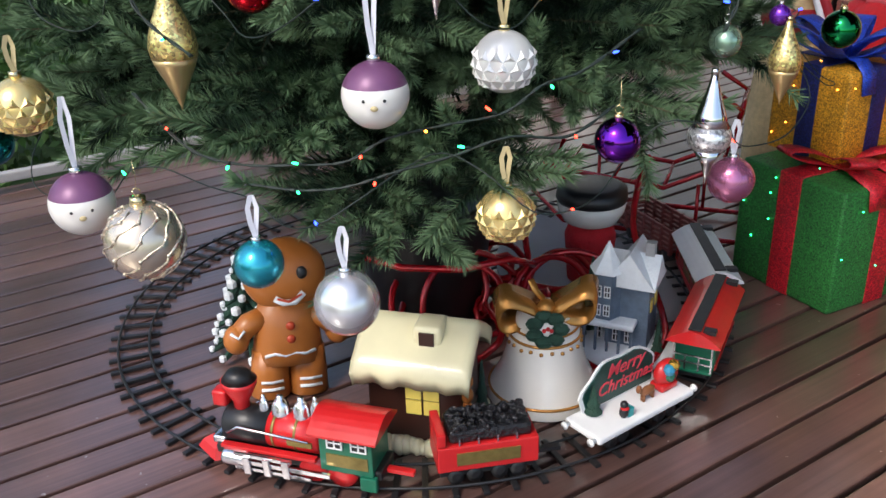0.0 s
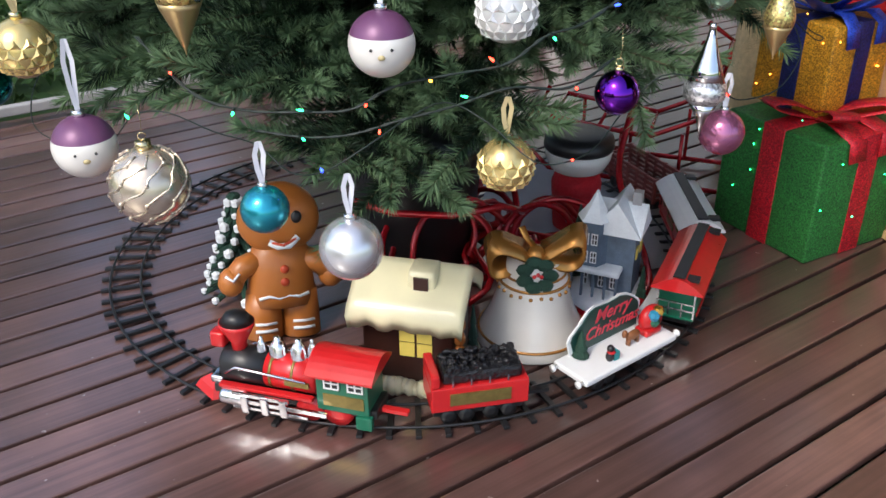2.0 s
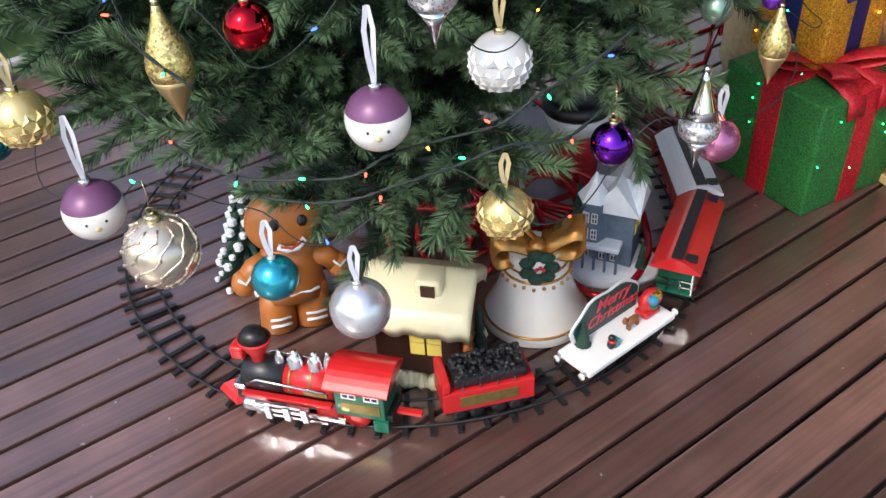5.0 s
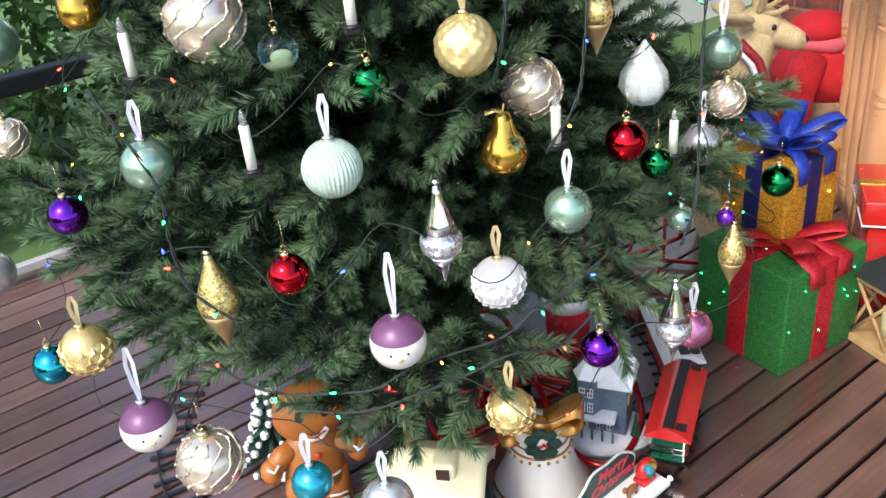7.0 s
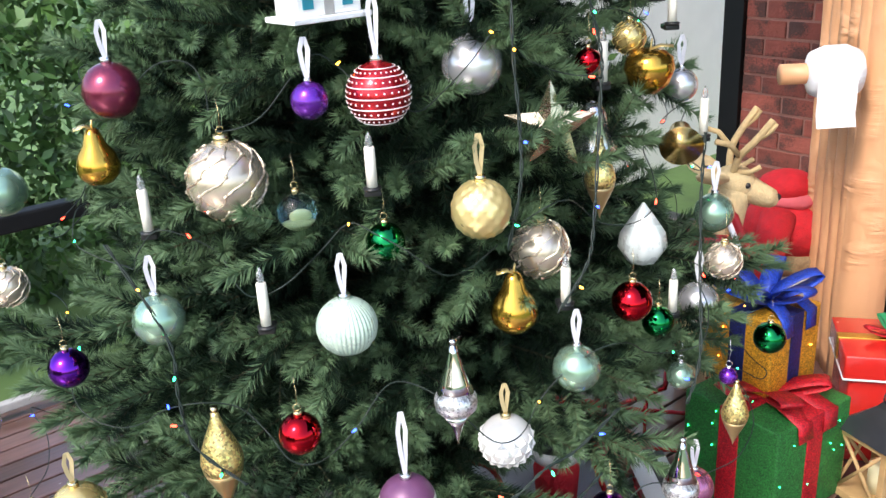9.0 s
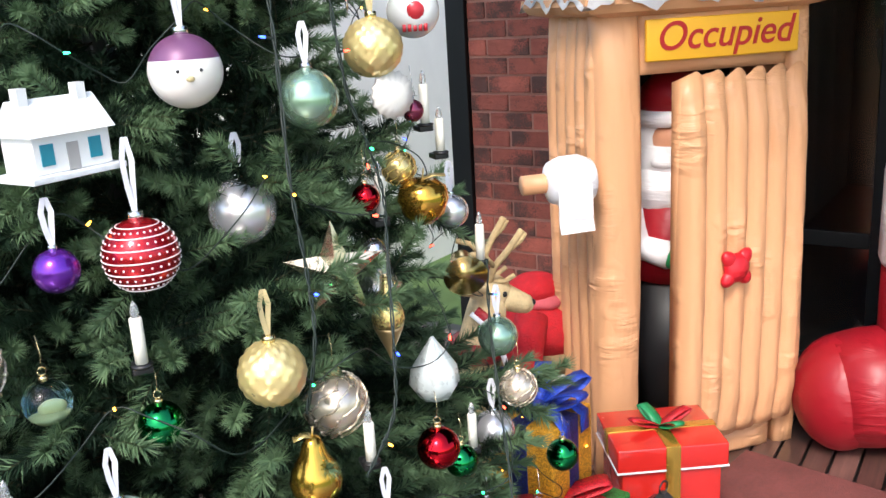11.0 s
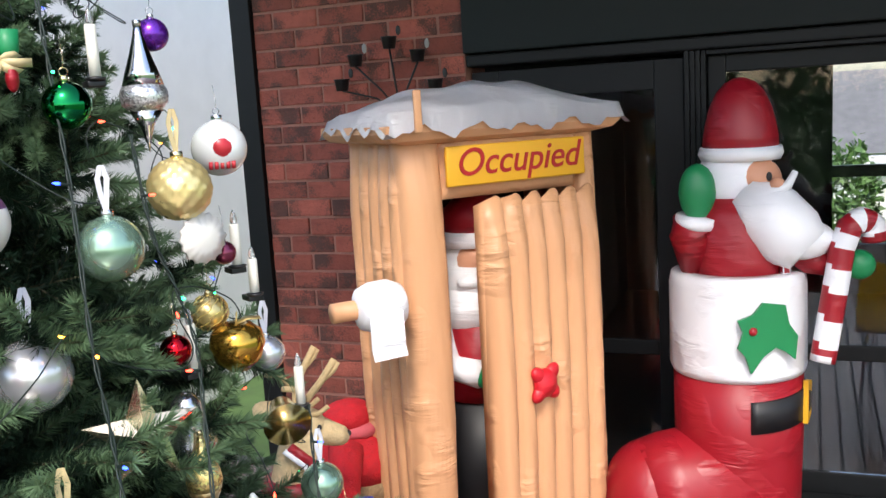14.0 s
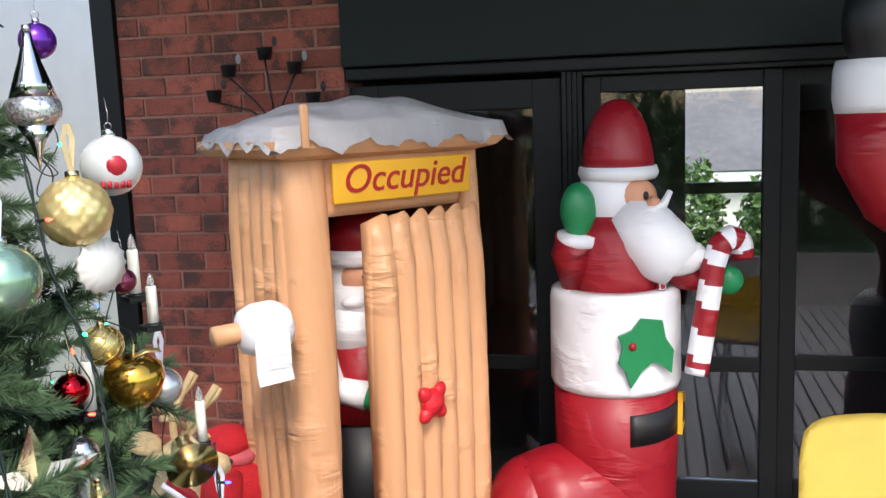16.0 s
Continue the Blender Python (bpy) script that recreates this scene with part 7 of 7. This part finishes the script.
def doorway_figure(m):
    bm = bmesh.new()
    lathe(bm, [(0.14, 0.1), (0.15, 0.7)], 20, mi=3)
    lathe(bm, [(0.16, 0.7), (0.17, 0.85), (0.14, 1.05)], 22, mi=0)
    lathe(bm, [(0.05, 1.0), (0.13, 1.06), (0.15, 1.14), (0.13, 1.22)], 22, mi=1)
    ball(bm, (0, 0.02, 1.22), (0.15, 0.12, 0.15), 22, mi=1)
    ball(bm, (0.02, -0.06, 1.24), (0.115, 0.075, 0.085), 22, mi=2)
    ball(bm, (0, -0.05, 1.06), (0.165, 0.11, 0.13), 22, mi=1)
    for s in (-1, 1):
        ball(bm, (0.02 + s * 0.06, -0.12, 1.165), (0.07, 0.03, 0.03), 14, mi=1)
    lathe(bm, [(0.13, 1.29), (0.135, 1.32), (0.13, 1.35)], 22, mi=1)
    lathe(bm, [(0.125, 1.35), (0.11, 1.43), (0.05, 1.5), (0.01, 1.52)], 22, mi=0)
    ball(bm, (0.03, -0.14, 1.205), 0.03, 12, mi=2)
    for s in (-1, 1):
        ball(bm, (0.02 + 0.045 * s, -0.128, 1.255), 0.014, 10, mi=3)
    tube(bm, [(-0.14, -0.03, 0.98), (-0.15, -0.1, 0.85), (-0.05, -0.17, 0.82)], 0.055, 12, mi=1)
    ball(bm, (-0.02, -0.18, 0.82), (0.07, 0.05, 0.06), 14, mi=4)
    box(bm, 0.0, -0.175, 0.72, 0.03, -0.165, 1.0, mi=1)
    ob = part("inflatable_figure", bm, [M_INFRED, M_INFWHITE, M_INFSKIN, M_INFBLACK, M_INFGREEN], at=m)
    tagged(ob, "inflatable white-bearded figure in red suit inside the outhouse doorway", "inflatable decoration")


doorway_figure(OUT @ pose(0.435, 0.22, 0.0, 0, 0, -15) @ Matrix.Diagonal((1.15, 1.1, 1, 1)))


# ---- inflatable boot with a waving figure ----
def boot_figure(m):
    t = thing("inflatable_boot", m, "red inflatable Christmas boot with white cuff and holly", "inflatable decoration")
    bm = bmesh.new()
    R = 0.262
    lathe(bm, [(0.21, 0.0), (0.25, 0.05), (0.255, 0.3), (R, 0.5), (R, 0.79)], 40, mi=0)
    tube(bm, [(0.02, 0.0, 0.29), (-0.16, -0.04, 0.275), (-0.3, -0.07, 0.265), (-0.42, -0.09, 0.25)], 0.25, 28, mi=0, taper=lambda q: 1.0 if q < 0.6 else 1.0 - 0.2 * (q - 0.6))
    ball(bm, (-0.40, -0.085, 0.245), (0.19, 0.23, 0.242), 26, mi=0)
    part("boot_leg", bm, M_INFRED, t, "red air-filled boot")
    bm = bmesh.new()
    lathe(bm, [(R + 0.004, 0.775), (R + 0.014, 0.80), (R + 0.012, 1.15), (R + 0.004, 1.19), (R - 0.05, 1.2), (R - 0.06, 1.14)], 40)
    part("cuff", bm, M_INFWHITE, t, "white padded cuff")
    bm = bmesh.new()
    lathe(bm, [(0.2, 1.1), (0.205, 1.25), (0.19, 1.4), (0.15, 1.5)], 30, mi=0)
    ball(bm, (0.0, 0, 1.56), (0.155, 0.15, 0.17), 28, mi=1)
    ball(bm, (0.06, -0.09, 1.575), (0.095, 0.075, 0.08), 22, mi=2)
    tube(bm, [(0.03, -0.06, 1.5), (0.1, -0.12, 1.42), (0.17, -0.17, 1.34), (0.22, -0.2, 1.29)], 0.15, 22, mi=1, taper=lambda q: 0.8 + 0.3 * math.sin(q * 2.6) - 0.28 * q)
    ball(bm, (0.2, -0.17, 1.33), (0.14, 0.1, 0.08), 20, mi=1)
    tube(bm, [(0.03, -0.165, 1.51), (0.09, -0.185, 1.52), (0.15, -0.19, 1.55), (0.18, -0.18, 1.6)], 0.03, 10, mi=1, taper=lambda q: 1 - 0.6 * q)
    ball(bm, (0.115, -0.17, 1.545), (0.033, 0.035, 0.036), 14, mi=2)
    ball(bm, (0.085, -0.165, 1.585), (0.012, 0.008, 0.018), 12, mi=3)
    lathe(bm, [(0.155, 1.645), (0.168, 1.67), (0.16, 1.7)], 30, m=pose(0.02, 0, 0, 0, 0), mi=1)
    lathe(bm, [(0.15, 1.69), (0.147, 1.74), (0.137, 1.80), (0.12, 1.86), (0.095, 1.915), (0.06, 1.955), (0.025, 1.972), (0.004, 1.975)], 30, m=pose(0.02, 0, 0, 0, 0), mi=0)
    tube(bm, [(-0.15, -0.02, 1.22), (-0.2, -0.06, 1.36), (-0.19, -0.08, 1.41)], 0.085, 18, mi=0)
    lathe(bm, [(0.08, 0), (0.085, 0.02), (0.08, 0.045)], 20, m=pose(-0.185, -0.08, 1.39, 8, 6), mi=1)
    ball(bm, (-0.175, -0.085, 1.53), (0.075, 0.055, 0.115), 20, mi=4)
    tube(bm, [(0.15, -0.06, 1.33), (0.26, -0.13, 1.24), (0.33, -0.17, 1.235)], 0.06, 16, mi=0)
    lathe(bm, [(0.062, 0), (0.066, 0.03)], 16, m=pose(0.32, -0.165, 1.235, 0, 80, -25), mi=1)
    ball(bm, (0.42, -0.2, 1.225), (0.06, 0.05, 0.06), 16, mi=4)
    box(bm, 0.125, -0.205, 1.2, 0.155, -0.15, 1.42, bevel=0.005, mi=1)
    cane = [(0.255, -0.27, 0.86), (0.285, -0.26, 1.02), (0.315, -0.25, 1.18), (0.335, -0.245, 1.3), (0.365, -0.24, 1.38), (0.41, -0.235, 1.41), (0.455, -0.23, 1.385), (0.465, -0.225, 1.31)]
    fine = []
    for a, b in zip(cane, cane[1:]):
        for k in range(6):
            fine.append(Vector(a).lerp(Vector(b), k / 6))
    start = len(bm.faces)
    tube(bm, fine, 0.048, 16, mi=1)
    bm.faces.ensure_lookup_table()
    for k in range(start, len(bm.faces)):
        i, j = divmod(k - start, 16)
        if ((i + abs(j - 8) // 3) // 4) % 2 == 0:
            bm.faces[k].material_index = 0
    ob = part("inflatable_figure", bm, [M_INFRED, M_INFWHITE, M_INFSKIN, M_INFBLACK, M_INFGREEN], at=m)
    tagged(ob, "inflatable waving white-bearded figure with candy cane in the boot", "inflatable decoration")
    hol = [(-0.06, 0.095), (-0.02, 0.14), (0.07, 0.125), (0.085, 0.05), (0.12, 0.0), (0.11, -0.095), (0.07, -0.06), (0.03, -0.04), (-0.02, -0.075), (-0.068, -0.14), (-0.09, -0.07), (-0.12, -0.035), (-0.10, 0.025), (-0.12, 0.075)]
    part("holly_leaf", slab(bmesh.new(), hol, 0.014, pose(0.04, -0.288, 0.97, 0, 0, 8)), M_INFGREEN, t, "green felt holly leaf", smooth=False)
    part("berry", ball(bmesh.new(), (-0.02, -0.3, 1.0), 0.018, 12), M_INFRED, t)
    belt = [(R * 1.012 * math.sin(a), -R * 1.012 * math.cos(a), 0.0) for a in [radians(-4 + 6 * k) for k in range(16)]]
    part("belt", strip(bmesh.new(), [(x, y, 0.635 + 0.02 * k / 15) for k, (x, y, _) in enumerate(belt)], 0.13, (0, 0, 1), 0.012), M_INFBLACK, t, "black belt")
    bk = part("buckle", slab(bmesh.new(), [(-0.04, -0.09), (0.04, -0.07), (0.05, 0.07), (-0.03, 0.09)], 0.02, pose(0.245, -0.13, 0.66, 0, 0, 62)), M_SIGN, t, "yellow buckle", smooth=False)
    part("buckle_slot", slab(bmesh.new(), [(-0.02, -0.04), (0.02, -0.035), (0.025, 0.03), (-0.015, 0.045)], 0.024, pose(0.247, -0.131, 0.66, 0, 0, 62)), M_INFBLACK, bk, smooth=False)


boot_figure(pose(*BOOT, 0, 0, BOOT_TURN) @ Matrix.Scale(0.945, 4))


def legs_up(m):
    bm = bmesh.new()
    BX = Matrix.Translation((0.30, 0, 0))
    lathe(bm, [(0.2, 0.0), (0.26, 0.1), (0.27, 0.4), (0.24, 0.6), (0.2, 0.75)], 30, BX, mi=0)
    lathe(bm, [(0.245, 0.62), (0.26, 0.7), (0.25, 0.85), (0.2, 0.9)], 30, BX, mi=1)
    tube(bm, [(0.33, 0, 0.85), (0.34, 0, 1.05), (0.28, 0, 1.22), (0.1, 0, 1.38), (-0.08, 0, 1.48), (-0.18, 0, 1.62), (-0.2, 0, 1.8)], 0.14, 22, mi=0, taper=lambda q: 1.25 - 0.4 * q)
    lathe(bm, [(0.12, 1.78), (0.13, 1.83), (0.13, 1.93), (0.12, 1.97)], 24, m=Matrix.Translation((-0.2, 0, 0)), mi=1)
    ball(bm, (-0.18, -0.02, 2.1), (0.14, 0.12, 0.19), 22, mi=2)
    ob = part("inflatable_figure", bm, [M_INFRED, M_INFWHITE, M_INFBLACK], at=m)
    tagged(ob, "tall red and white inflatable figure with a raised black mitten", "inflatable decoration")


legs_up(pose(*LEGS, 0, 0, -30))


def garden_chair(m):
    t = thing("plastic_chair", m, "bright yellow moulded plastic chair on thin metal legs", "chair")
    bm = bmesh.new()
    g = []
    for i in range(13):
        g.append([])
        for j in range(13):
            u, v = -1 + 2 * i / 12, j / 12
            w = 0.235 * (1.0 - 0.12 * v) * (1 - 0.06 * max(0, v - 0.8) * 5)
            g[-1].append(bm.verts.new((u * w, 0.2 + 0.07 * v - 0.05 * u * u, 0.45 + 0.40 * v - 0.035 * (abs(u) ** 6) * v)))
    for i in range(12):
        for j in range(12):
            bm.faces.new((g[i][j], g[i + 1][j], g[i + 1][j + 1], g[i][j + 1]))
    bmesh.ops.solidify(bm, geom=bm.faces[:], thickness=0.012)
    part("backrest", bm, M_CHAIR, t, "curved yellow backrest")
    part("seat", B(-0.235, -0.22, 0.43, 0.235, 0.215, 0.452, bevel=0.01), M_CHAIR, t, "yellow seat")
    for x in (-0.2, 0.2):
        for y in (-0.18, 0.18):
            part("leg", tube(bmesh.new(), [(x * 0.85, y * 0.85, 0.43), (x, y * 1.1, 0.005)], 0.011, 8), M_CHROME, t)


garden_chair(pose(*CHAIR, 0, 0, CHAIR_TURN))

# ---- doormat, wall candle holder ----
mat_ob = part("doormat", B(-0.35, -0.25, 0.002, 0.35, 0.25, 0.014, bevel=0.004), mat("red_mat", (0.17, 0.05, 0.045), 0.95, 0, 0.3, 60, bump=0.5), at=pose(2.0, 2.32, 0, 0, 0, -65))
tagged(mat_ob, "dark red doormat lying before the inflatable outhouse", "doormat")

sc = thing("wall_candle_holder", HOUSE @ pose(-1.99, WALL_D - 0.06, 1.98), "dark wrought metal branch candle holder on the brick wall", "candle holder")
for k, (x, z) in enumerate(((-0.28, -0.05), (-0.2, 0.06), (-0.02, 0.13), (0.12, 0.06), (0.2, -0.08))):
    part("arm", tube(bmesh.new(), [(0, 0.03, -0.18), (x * 0.4, 0.0, z * 0.3 - 0.08), (x, -0.02, z)], 0.005, 6), M_BLACK, sc)
    part("cup", lathe(bmesh.new(), [(0.028, z), (0.036, z + 0.05), (0.04, z + 0.055)], 14, Matrix.Translation((x, -0.02, 0))), M_BLACK, sc)
    part("leaf", ball(bmesh.new(), (x + 0.05, -0.02, z + 0.08), (0.013, 0.003, 0.024), 8), M_GREYPOT if k % 2 else M_BLACK, sc, "small metal leaf")

# ---- deck boards ----
rd = random.Random(17)
pitch, bwid = 0.0978, 0.0865
DECK_TURN = Matrix.Rotation(radians(1.7), 4, "Z")
board_me = mesh_of("plank", B(-3.6, -bwid / 2, -0.02, 3.6, bwid / 2, 0, bevel=0.004), M_DECK)
u = 0.001 - 35.5 * pitch
while u < 3.4:
    # boards run nearly along the house's depth axis
    ob = new("plank", board_me)
    ob.parent = deck
    ob.matrix_basis = DECK_TURN @ pose(u, 0.42, rd.uniform(-0.0012, 0), 0, rd.uniform(-0.01, 0.01), 90 + 180 * rd.randrange(2))
    u += pitch
